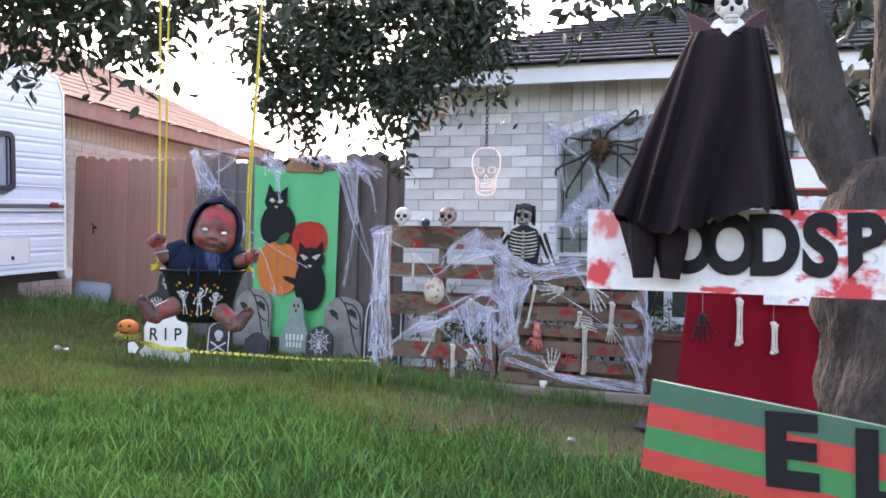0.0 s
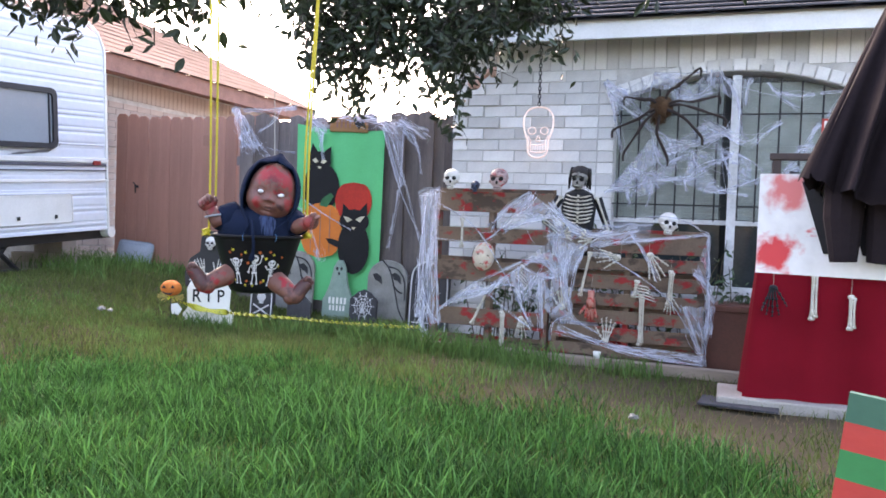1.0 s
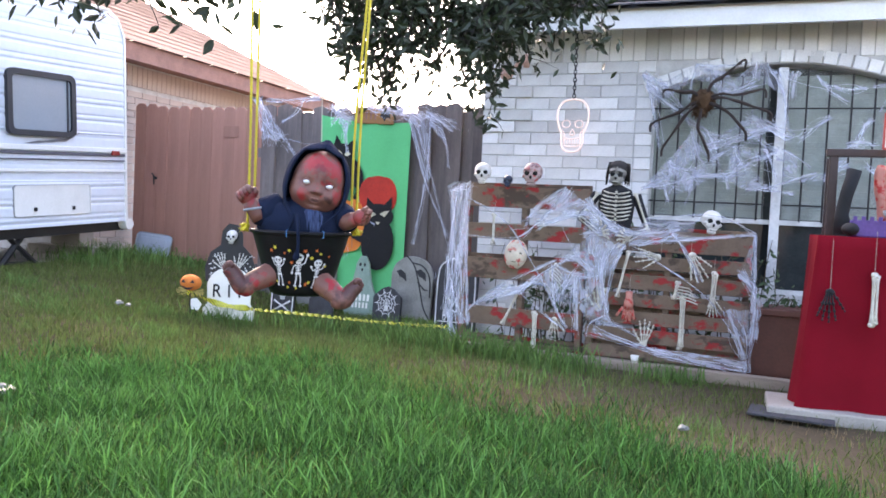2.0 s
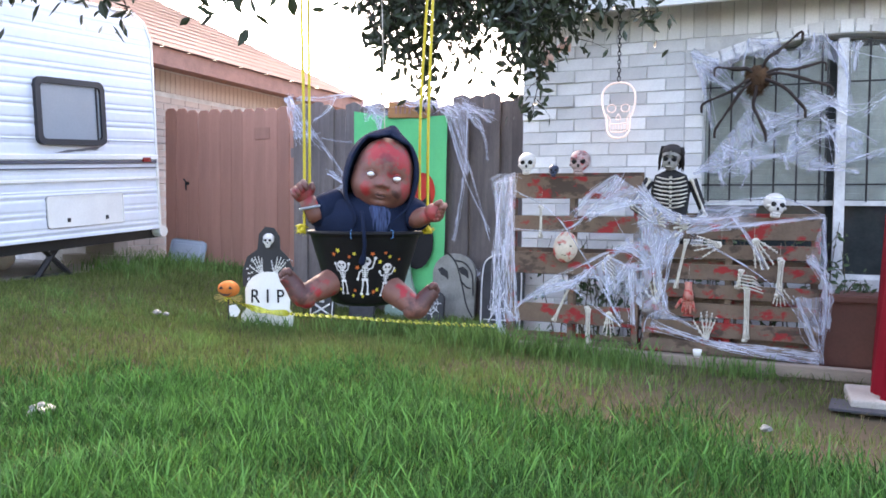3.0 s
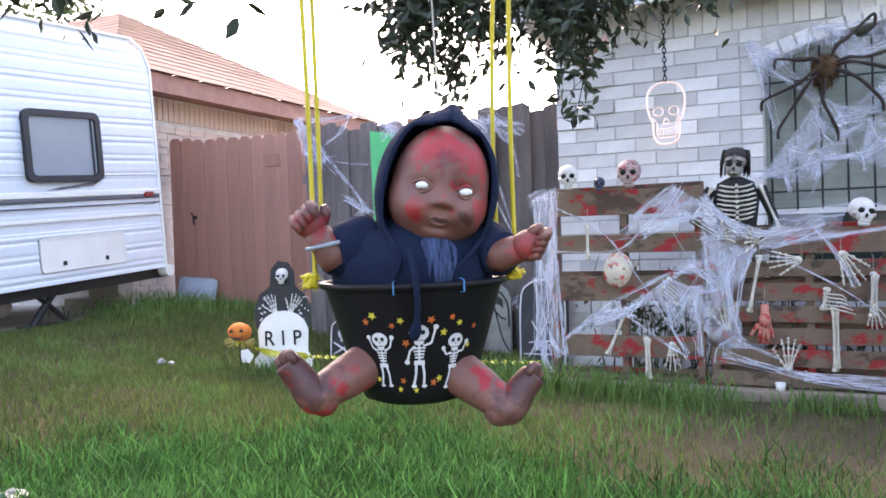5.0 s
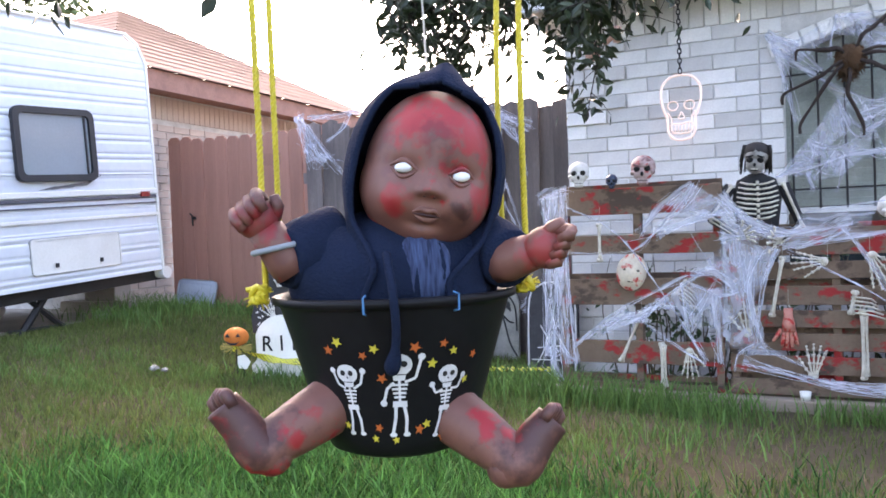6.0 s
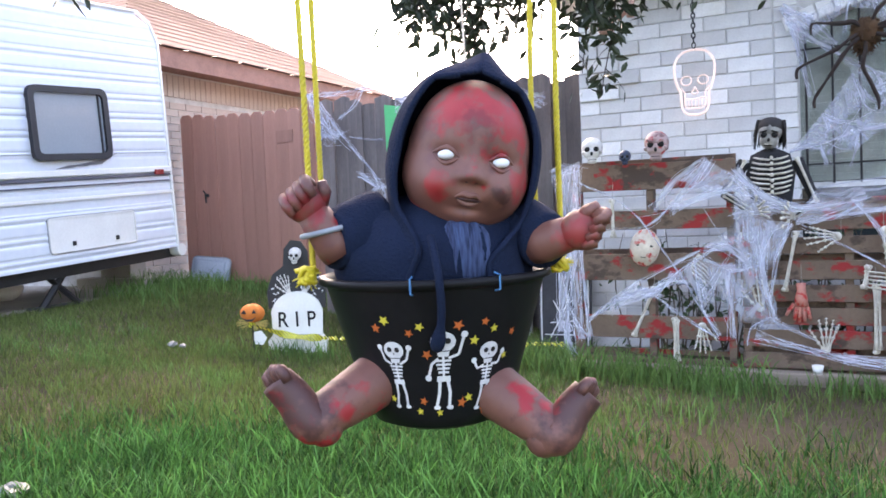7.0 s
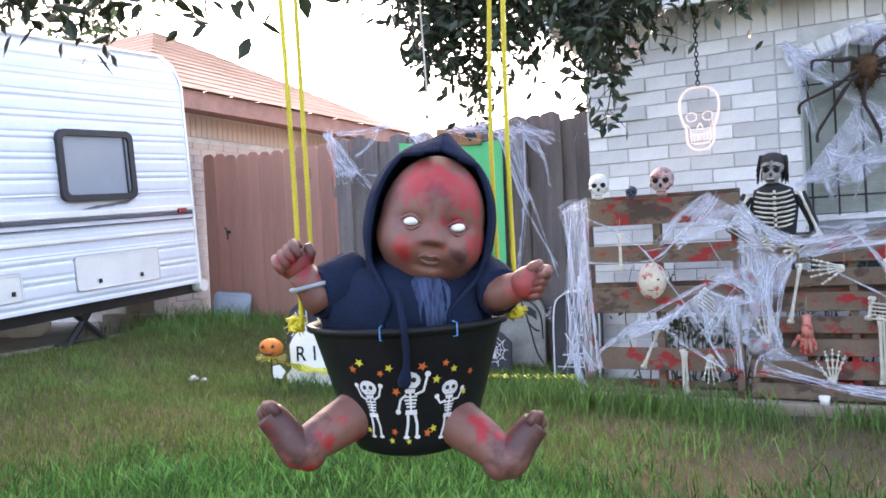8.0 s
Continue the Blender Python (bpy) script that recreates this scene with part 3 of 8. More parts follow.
        b4 = ring_plate(rr((h0 + h1) / 2, (g0 + g1) / 2, (h1 - h0) / 2 + 0.006, (g1 - g0) / 2 + 0.006, 0.034), rr((h0 + h1) / 2, (g0 + g1) / 2, (h1 - h0) / 2 - 0.001, (g1 - g0) / 2 - 0.001, 0.03), 0.008, 0.020)
        part("gasket", b4, M["steel"], hatch)
        for q in (0.25, 0.75):
            b3 = B()
            box(b3, (0.029, h0 + (h1 - h0) * q, g0 + 0.06), (0.01, 0.03, 0.035), bevel=0.003)
            part("lock", b3, M["black_metal"], hatch, "small dark lock")
    # belt stripes
    bm = B()
    box(bm, (0.012, -Lg / 2, 0.655), (0.02, Lg - 0.1, 0.028), bevel=0.004)
    box(bm, (0.012, -Lg / 2, 0.60), (0.012, Lg - 0.1, 0.012))
    part("stripe", bm, M["grey_stripe"], rv, "dark grey belt stripe")
    bm = B()
    box(bm, (0.014, -Lg / 2, 0.70), (0.028, Lg - 0.1, 0.05), bevel=0.008)
    box(bm, (0.012, -Lg / 2, 0.50), (0.02, Lg - 0.1, 0.03), bevel=0.006)
    part("moulding", bm, M["white_paint"], rv)
    bm = B()
    for (u, w, sl, o) in ((-0.95, 0.5, 0.06, 0.0), (-0.8, 0.36, 0.1, 0.012), (-1.1, 0.3, 0.03, -0.012)):
        bm.faces.new([bm.verts.new((0.016 + o * 0.05, y, z)) for y, z in ((u - w / 2, 0.745 + o), (u, 0.75 + o), (u + w / 2, 0.745 + sl + o), (u, 0.775 + o))])
    part("swoosh", bm, mat("silver decal", (0.16, 0.16, 0.18), rough=0.3), rv, "silver grey swoosh decal")
    bm = B()
    box(bm, (0.025, -0.20, 0.675), (0.03, 0.10, 0.045), bevel=0.006)
    part("marker_light", bm, M["red_lens"], rv, "red marker light")
    # chassis, jack, bumper tube
    bm = B()
    box(bm, (-0.12, -3.0, -0.05), (0.10, 6.0, 0.09))
    box(bm, (-2.1, -3.0, -0.05), (0.10, 6.0, 0.09))
    box(bm, (-1.1, -0.10, -0.05), (2.0, 0.09, 0.09))
    part("chassis", bm, M["black_metal"], rv, "black steel chassis rail")
    bm = B()
    tube(bm, [(-0.15, -1.15, -0.08), (-0.15, -1.45, -0.40)], 0.028, 6)
    tube(bm, [(-0.15, -1.30, -0.08), (-0.15, -1.00, -0.36)], 0.024, 6)
    tube(bm, [(-0.15, -1.5, -0.30), (-0.15, -1.0, -0.33)], 0.012, 6)
    box(bm, (-0.15, -1.45, -0.385), (0.14, 0.14, 0.03))
    part("stabiliser_jack", bm, M["black_metal"], rv, "black steel stabiliser jack")
    bm = B()
    tube(bm, [(-2.2, -0.02, -0.03), (0.03, -0.02, -0.03)], 0.055, 12)
    part("bumper_tube", bm, M["white_paint"], rv, "white bumper tube with a cap")
    bm = B()
    for x in (-0.35, -0.55):
        tube(bm, [(x, -0.55, 2.0), (x, -0.55, 2.13), (x, -0.62, 2.19), (x, -1.0, 2.2), (x, -1.07, 2.13), (x, -1.07, 2.0)], 0.013, 6)
    part("roof_rail", bm, M["white_paint"], rv)
    bm = B()
    for yy in (-3.0, -3.9):
        rings = spun(bm, [(0.12, -0.1), (0.33, -0.1), (0.36, -0.06), (0.36, 0.06), (0.33, 0.1), (0.12, 0.1)], 24)
        bmesh.ops.transform(bm, matrix=pose(-0.15, yy, -0.30, 0, 90, 0), verts=[v for r in rings for v in r])
    part("wheel", bm, M["black_rubber"], rv)


def ring_plate(outer, inner, x0, x1):
    """A raised rim between two outlines in y and z, facing +x."""
    bm = B()
    n = len(outer)
    o0, o1 = [bm.verts.new((0, y, z)) for y, z in outer], [bm.verts.new((x1, y, z)) for y, z in outer]
    i1, i0 = [bm.verts.new((x1, y, z)) for y, z in inner], [bm.verts.new((x0, y, z)) for y, z in inner]
    for k in range(n):
        j = (k + 1) % n
        bm.faces.new((o0[k], o0[j], o1[j], o1[k]))
        bm.faces.new((o1[k], o1[j], i1[j], i1[k]))
        bm.faces.new((i1[k], i1[j], i0[j], i0[k]))
    return bm


camper()

# ---- pallets ----
PY = 6.15


def pallet(x, z, w, h, slats, posts, tilt):
    p = thing("pallet", pose(x, PY, z, tilt, 0, 0), "wooden pallet stood on edge, splashed with red paint", "pallet", "pallets stood on edge")
    for (s0, s1) in slats:
        bm = B()
        box(bm, (w / 2, 0.01, (s0 + s1) / 2), (w * random.uniform(0.985, 1.0), 0.018, s1 - s0), bevel=0.003)
        part("slat", bm, M["pallet"], p, m=pose(0, random.uniform(-0.003, 0.003), 0, 0, random.uniform(-0.5, 0.5), 0))
    for q in posts:
        bm = B()
        box(bm, (w * q, 0.065, h / 2), (0.04, 0.088, h), bevel=0.003)
        part("stringer", bm, M["pallet"], p)
    for (s0, s1) in slats[::2]:
        bm = B()
        box(bm, (w / 2, 0.12, (s0 + s1) / 2 + 0.03), (w, 0.018, s1 - s0), bevel=0.003)
        part("back_slat", bm, M["pallet"], p)
    return p


pallet(-1.10, -0.03, 0.92, 1.17, [(0.03, 0.06), (0.17, 0.30), (0.50, 0.65), (0.79, 0.90), (1.02, 1.17)], [0.03, 0.5, 0.97], -2)
pallet(-0.16, -0.03, 1.06, 0.90, [(0.03, 0.11), (0.14, 0.235), (0.26, 0.35), (0.385, 0.475), (0.50, 0.60), (0.635, 0.725), (0.76, 0.90)], [0.03, 0.5, 0.97], -2)

bm = B()
box(bm, (0.15, 6.02, -0.03), (2.9, 0.09, 0.07), m=pose(0, 0, 0, 0, 0, -4), bevel=0.006)
tagged(part("edging_timber", bm, M["plank"], label="grey brown timber edging the bed before the pallets"), category="timber")
bm = B()
box(bm, (1.75, 5.42, -0.05), (1.5, 0.42, 0.07), bevel=0.01)
tagged(part("paving_slab", bm, M["concrete"], label="pale concrete slab under the red draped table"), category="slab")


# ---- red draped table ----
def red_table():
    t = thing("draped_table", pose(1.75, 5.62, -0.02), "folding table draped to the ground in red cloth", "table")
    bm = B()
    nx, nz = 90, 14
    hw, hd, h = 0.55, 0.30, 0.92
    loop = []
    per = 4 * (hw + hd)
    pts = []
    for k in range(nx):
        s = per * k / nx
        if s < 2 * hw:
            p = (-hw + s, -hd)
        elif s < 2 * hw + 2 * hd:
            p = (hw, -hd + s - 2 * hw)
        elif s < 4 * hw + 2 * hd:
            p = (hw - (s - 2 * hw - 2 * hd), hd)
        else:
            p = (-hw, hd - (s - 4 * hw - 2 * hd))
        pts.append(p)
    rows = []
    for j in range(nz + 1):
        f = j / nz
        row = []
        for k, (x, y) in enumerate(pts):
            wv = 0.022 * f * math.sin(k * 0.9) + 0.02 * f * math.sin(k * 0.37 + 1)
            g = 1 + 0.10 * f
            n = Vector((x / hw, y / hd, 0)).normalized()
            row.append(bm.verts.new((x * g + n.x * wv, y * g + n.y * wv, h * (1 - f))))
        rows.append(row)
    for a, b in zip(rows, rows[1:]):
        for k in range(nx):
            bm.faces.new((a[k], a[(k + 1) % nx], b[(k + 1) % nx], b[k]))
    bm.faces.new(rows[0])
    part("table_cloth", bm, M["red_cloth"], t, "deep red cloth hanging to the ground", smooth=True)
    for sx in (-0.45, 0.45):
        for sy in (-0.2, 0.2):
            bm = B()
            tube(bm, [(sx, sy, 0), (sx, sy, 0.9)], 0.015, 6)
            part("leg", bm, M["black_metal"], t)


red_table()


# ---- near signs ----
def letter_mesh(ch, size, depth, bold=0.03):
    cu = bpy.data.curves.new("letter", 'FONT')
    cu.body, cu.size, cu.extrude, cu.offset = ch, size, depth, size * bold
    cu.align_x, cu.align_y = 'CENTER', 'CENTER'
    tmp = bpy.data.objects.new("tmp", cu)
    scene.collection.objects.link(tmp)
    dg = bpy.context.evaluated_depsgraph_get()
    me = bpy.data.meshes.new_from_object(tmp.evaluated_get(dg))
    bpy.data.objects.remove(tmp)
    return me


def letters(word, xs, z, size, sx, material, parent, y=-0.003, tilt=0.0, bold=0.03):
    for ch, x in zip(word, xs):
        me = letter_mesh(ch, size, 0.0012, bold)
        me.materials.clear()
        me.materials.append(material)
        ob = new("letter", me)
        ob.parent = parent
        ob.matrix_basis = pose(x, y, z + tilt * x, 90, random.uniform(-2, 2), 0) @ Matrix.Diagonal((sx, 1, 1, 1))


def near_sign(name, x0, y0, x1, y1, zt0, zb0, zt1, zb1, label):
    """A board from its edge at x0, y0 towards x1, y1, on a stake."""
    ang = math.degrees(math.atan2(y1 - y0, x1 - x0))
    s = thing(name, pose(x0, y0, 0, 0, 0, ang), label, "sign")
    return s, math.hypot(x1 - x0, y1 - y0)


sg, ln = near_sign("painted_sign", 1.04, 1.48, 1.395, 1.35, 0, 0, 0, 0, "white board sign with black hand painted letters and red smears")
zl, zr = (0.867, 0.979), (0.869, 0.972)
ext = 1.9


def edge(z0, z1, u):
    return z0 + (z1 - z0) * u / ln


bm = B()
plate(bm, [(0, zl[0]), (ln * ext, edge(zl[0], zr[0], ln * ext)), (ln * ext, edge(zl[1], zr[1], ln * ext)), (0, zl[1])], 0.012)
part("board", bm, M["sign_white"], sg)
letters("WOODSB", [0.094, 0.147, 0.201, 0.254, 0.307, 0.358], 0.927, 0.100, 0.82, M["letter"], sg, y=-0.002, bold=0.045)
bm = B()
box(bm, (0.45, 0.03, 0.45), (0.035, 0.03, 1.02))
part("stake", bm, M["plank"], sg)

el, ln2 = near_sign("painted_street_sign", 1.135, 1.425, 1.40, 1.36, 0, 0, 0, 0, "red and green striped board sign with black painted letters")
for i, (a, b, mm) in enumerate(((0.74, 1.0, "sign_dkgreen"), (0.49, 0.74, "sign_red"), (0.23, 0.49, "sign_green"), (0.0, 0.23, "sign_red"))):
    bm = B()
    L2 = ln2 * 2.0
    lo = lambda f, u: (0.632 - 0.03 * u / ln2) + f * (0.118 + 0.002 * u / ln2)
    plate(bm, [(-0.012 * (1 - a), lo(a, 0)), (L2, lo(a, L2)), (L2, lo(b, L2)), (-0.012 * (1 - b), lo(b, 0))], 0.012)
    part("stripe", bm, M[mm], el)
letters("EL", [0.170, 0.268], 0.692, 0.118, 1.02, M["letter"], el, y=-0.002, tilt=-0.09, bold=0.05)
bm = B()
box(bm, (0.42, 0.03, 0.30), (0.035, 0.03, 0.75))
part("stake", bm, M["plank"], el)


# ---- caped figure ----
def caped_figure():
    f = thing("hanging_caped_skeleton", pose(1.22, 1.42, 0.0), "small skeleton prop in a black cape with a dark red collar", "decoration")
    bm = B()
    rows = []
    n = 140
    for j in range(15):
        u = j / 14
        z = 1.205 - 0.235 * u
        row = []
        for k in range(n):
            a = 2 * math.pi * k / n
            rx = 0.045 + 0.069 * u ** 0.9
            ry = 0.026 + 0.034 * u
            wa = a + 0.30 * math.sin(2 * a + 0.4) + 0.22 * u * math.sin(3 * a)
            pl = 1 + (0.40 * math.sin(14 * wa + 0.6) + 0.24 * math.sin(23 * wa + 1 + 0.8 * u) + 0.30 * noise.noise((3 * math.cos(a), 3 * math.sin(a), 4 * u))) * (0.25 + 0.75 * u)
            row.append(bm.verts.new((rx * math.cos(a) * (1 + 0.05 * math.sin(11 * a) * u) - 0.026 * u, ry * math.sin(a) * pl, z + 0.016 * u ** 3 * noise.noise((7 * math.cos(a), 7 * math.sin(a), 2)) - 0.010 * u * math.sin(3 * a + 1) + 0.006 * u * math.cos(a) - 0.012 * u * max(0, -math.sin(a)))))
        rows.append(row)
    for a, b in zip(rows, rows[1:]):
        for k in range(n):
            bm.faces.new((a[k], a[(k + 1) % n], b[(k + 1) % n], b[k]))
    bm.faces.new(rows[0])
    part("cape", bm, M["cape"], f, "black draped cape", smooth=True)
    for sx in (-1, 1):
        bm = B()
        tube(bm, [(sx * 0.019 - 0.080, 0, 1.0), (sx * 0.020 - 0.081, -0.002, 0.93), (sx * 0.017 - 0.082, -0.004, 0.885)], [0.021, 0.019, 0.013], 12)
        part("trouser_leg", bm, M["cape"], f)
    bm = B()
    for sx in (-1, 1):
        q = [bm.verts.new(p) for p in ((sx * 0.008, -0.03, 1.198), (sx * 0.040, -0.005, 1.198), (sx * 0.050, 0.012, 1.240), (sx * 0.027, 0.012, 1.228))]
        q2 = [bm.verts.new((v.co.x * 1.05, v.co.y + 0.003, v.co.z)) for v in q]
        bm.faces.new(q)
        bm.faces.new(q2[::-1])
        for i in range(4):
            bm.faces.new((q[i], q[(i + 1) % 4], q2[(i + 1) % 4], q2[i]))
    part("collar", bm, M["collar"], f, "dark red stand up collar")
    part("skull", skull_bm(), [M["white_bone"], M["socket"]], f, "grey white skull head", smooth=True, m=pose(0.004, -0.01, 1.235) @ Matrix.Scale(0.33, 4))
    bm = B()
    tube(bm, [(-0.014, -0.012, 1.213), (0.0, -0.02, 1.198), (0.014, -0.012, 1.213)], [0.01, 0.014, 0.01], 8)
    part("shirt", bm, M["white_paint"], f, "white shirt front")
    bm = B()
    spun_r = spun(bm, [(0.001, 1.30), (0.026, 1.298), (0.027, 1.268), (0.05, 1.262), (0.05, 1.258), (0.001, 1.258)], 20)
    part("hat", bm, M["cape"], f, "black hat")
    bm = B()
    tube(bm, [(0, 0, 1.29), (0.005, 0.03, 1.9)], 0.0015, 5)
    part("cord", bm, M["black_metal"], f)


def skull_bm():
    """A skull about 0.16 high, facing -y, its centre at the origin."""
    bm = B()
    ball(bm, (0, 0.012, 0.022), (0.062, 0.075, 0.058), u=20, v=14)
    ball(bm, (0, -0.038, -0.022), (0.046, 0.036, 0.036), u=14, v=10)
    box(bm, (0, -0.043, -0.062), (0.054, 0.042, 0.036), bevel=0.012)
    ball(bm, (-0.045, -0.03, -0.014), (0.016, 0.028, 0.013), u=8, v=6)
    ball(bm, (0.045, -0.03, -0.014), (0.016, 0.028, 0.013), u=8, v=6)
    for sx in (-1, 1):
        ball(bm, (sx * 0.025, -0.064, 0.0), (0.0165, 0.014, 0.0155), u=12, v=8, mi=1)
    ball(bm, (0, -0.074, -0.027), (0.008, 0.008, 0.012), u=8, v=6, mi=1)
    for k in range(7):
        box(bm, (-0.021 + 0.007 * k, -0.0645, -0.052), (0.0055, 0.006, 0.013), bevel=0.0015)
        box(bm, (-0.018 + 0.006 * k, -0.0645, -0.067), (0.005, 0.006, 0.011), bevel=0.0015)
    box(bm, (0, -0.062, -0.0597), (0.046, 0.006, 0.002), mi=1)
    return bm


caped_figure()

# ---- tree ----
tree = thing("oak_tree", pose(0, 0, 0), "oak tree with rough grey bark and small dark leaves", "tree")


def rough_tube(pts, radii, seg=14, amp=0.10):
    bm = B()
    rings = tube(bm, pts, radii, seg)
    for r in rings:
        c = sum((v.co for v in r), Vector()) / len(r)
        for v in r:
            v.co = c + (v.co - c) * (1 + amp * noise.noise(v.co * 9) * 2 + amp * 1.6 * noise.noise(Vector((v.co.x * 45, v.co.y * 45, v.co.z * 14))))
    return bm


def bent(pts, n=24, wob=0.02):
    """Points along a smooth line through a few."""
    pts = [Vector(p) for p in pts]
    out = []
    for k in range(n + 1):
        f = k / n * (len(pts) - 1)
        i = min(int(f), len(pts) - 2)
        u = f - i
        p0, p1, p2, p3 = pts[max(i - 1, 0)], pts[i], pts[i + 1], pts[min(i + 2, len(pts) - 1)]
        q = 0.5 * ((2 * p1) + (p2 - p0) * u + (2 * p0 - 5 * p1 + 4 * p2 - p3) * u * u + (3 * p1 - p0 - 3 * p2 + p3) * u ** 3)
        out.append(q + Vector((noise.noise(q * 3), noise.noise(q * 3 + Vector((5, 0, 0))), noise.noise(q * 3 + Vector((0, 7, 0))))) * wob)
    return out


def limb(name, pts, r0, r1, n=24, seg=12):
    p = bent(pts, n, 0.02)
    return part(name, rough_tube(p, [r0 + (r1 - r0) * k / n for k in range(n + 1)], seg), M["bark"], tree, smooth=True)


limb("trunk", [(1.63, 2.12, -0.15), (1.60, 2.1, 0.3), (1.57, 2.1, 0.8), (1.57, 2.1, 1.10)], 0.16, 0.12, 70, 44)
limb("limb", [(1.53, 2.1, 1.02), (1.44, 2.12, 1.22), (1.37, 2.14, 1.45), (1.1, 2.25, 1.9), (0.4, 2.33, 2.30), (-0.16, 2.35, 2.42), (-0.7, 2.6, 2.5), (-1.6, 3.1, 2.5)], 0.062, 0.03, 70, 26)
limb("limb", [(1.60, 2.1, 1.02), (1.60, 2.1, 1.4), (1.66, 2.2, 2.0), (1.9, 2.4, 3.0)], 0.075, 0.05, 40, 26)
limb("limb", [(0.9, 2.36, 2.02), (0.6, 3.2, 2.5), (0.0, 4.4, 2.7), (-0.8, 5.3, 2.55), (-1.5, 5.5, 2.35)], 0.045, 0.015)

leaf_mat = mat("oak leaf", (0.04, 0.06, 0.026), dark=(0.022, 0.036, 0.015), rough=0.5, island=0.4, bump=0)
leaf_mat.node_tree.nodes["Principled BSDF"].inputs["Transmission Weight"].default_value = 0.0


def leaf(bm, p, d, size, rnd):
    d = d.normalized()
    s = d.cross(Vector((rnd.uniform(-1, 1), rnd.uniform(-1, 1), rnd.uniform(-0.3, 1)))).normalized()
    up = s.cross(d)
    w = size * rnd.uniform(0.17, 0.24)
    a, m0, t = p, p + d * size * 0.55 - up * size * 0.04, p + d * size
    l, r = m0 + s * w + up * w * 0.4, m0 - s * w + up * w * 0.4
    l0, r0 = p + d * size * 0.22 + s * w * 0.7 + up * w * 0.3, p + d * size * 0.22 - s * w * 0.7 + up * w * 0.3
    v = [bm.verts.new(q) for q in (a, l0, l, t, r, r0, m0)]
    bm.faces.new((v[0], v[6], v[2], v[1]))
    bm.faces.new((v[6], v[3], v[2]))
    bm.faces.new((v[0], v[5], v[4], v[6]))
    bm.faces.new((v[6], v[4], v[3]))


def spray(bl, bt, base, tip, count, size, rnd, spread):
    """A drooping twig with side twigs and leaves."""
    base, tip = Vector(base), Vector(tip)
    mid = (base + tip) / 2 + Vector((rnd.uniform(-1, 1), rnd.uniform(-1, 1), rnd.uniform(0.2, 1))) * 0.12 * (tip - base).length
    line = bent([base, mid, tip], 8, 0.01)
    tube(bt, line, [0.006 - 0.004 * k / 8 for k in range(9)], 5, cap=False)
    for k in range(count):
        f = rnd.random() ** 0.8
        i = min(int(f * 8), 7)
        p = line[i].lerp(line[i + 1], f * 8 - i)
        o = Vector((rnd.gauss(0, 1), rnd.gauss(0, 1), rnd.gauss(-0.1, 0.9))) * spread * rnd.random()
        q = p + o
        if k % 4 == 0:
            tube(bt, [p, p.lerp(q, 0.5) + Vector((0, 0, 0.01)), q], [0.003, 0.002, 0.001], 4, cap=False)
        leaf(bl, q, Vector((rnd.gauss(0, 1), rnd.gauss(0, 1), rnd.gauss(-0.7, 0.7))) + o.normalized() * 0.5, size * rnd.uniform(0.7, 1.25), rnd)


rnd = random.Random(5)
SPRAYS_B = []
for k in range(112):
    x = rnd.uniform(-1.65, 0.05)
    low = 1.62 + 0.25 * abs(math.sin(5 * x)) + 0.35 * smooth01(-0.5, 0.1, x)
    tz = rnd.uniform(low, 2.5)
    SPRAYS_B.append((x + rnd.uniform(-0.3, 0.3), rnd.uniform(4.9, 5.6), min(tz + rnd.uniform(0.3, 0.6), 2.75), x, tz, 80, 0.13))
for x, tz in ((-0.72, 1.46), (-0.80, 1.55), (-0.62, 1.62), (-1.35, 1.60), (-1.25, 1.75)):
    SPRAYS_B.append((x + 0.1, 5.3, 2.2, x, tz, 60, 0.08))
SPRAYS_A = []
for k in range(120):
    x = rnd.uniform(-2.55, -0.45)
    tz = rnd.uniform(1.70, 2.2)
    SPRAYS_A.append((x + rnd.uniform(-0.2, 0.3), rnd.uniform(2.7, 3.4), tz + rnd.uniform(0.2, 0.4), x, tz, 44, 0.11))
for k in range(10):
    x = rnd.uniform(0.55, 1.25)
    tz = rnd.uniform(1.74, 2.1)
    SPRAYS_A.append((x, rnd.uniform(3.0, 3.8), tz + 0.3, x + rnd.uniform(-0.1, 0.1), tz, 34, 0.10))
for k in range(8):
    x = rnd.uniform(1.45, 1.95)
    tz = rnd.uniform(1.15, 1.6)
    SPRAYS_A.append((x + 0.1, rnd.uniform(2.3, 2.8), tz + 0.3, x, tz, 34, 0.08))
SPRAYS_A.append((-1.2, 3.12, 1.80, -1.29, 1.60, 9, 0.04))
bl, bt = B(), B()
# hanging mass before the house
for (x, y, z, tx, tz, c, sp) in SPRAYS_B:
    spray(bl, bt, (x, y, z), (tx, y + rnd.uniform(-0.25, 0.2), tz), c, 0.070, rnd, sp)
part("crown", bl, leaf_mat, tree, "dark green oak leaves")
part("twigwork", bt, M["bark"], tree, kind="stuff")
bl, bt = B(), B()
for (x, y, z, tx, tz, c, sp) in SPRAYS_A:
    spray(bl, bt, (x, y, z), (tx, y + rnd.uniform(-0.15, 0.15), tz), c, 0.070, rnd, sp)
part("crown", bl, leaf_mat, tree, "dark green oak leaves")
part("twigwork", bt, M["bark"], tree, kind="stuff")

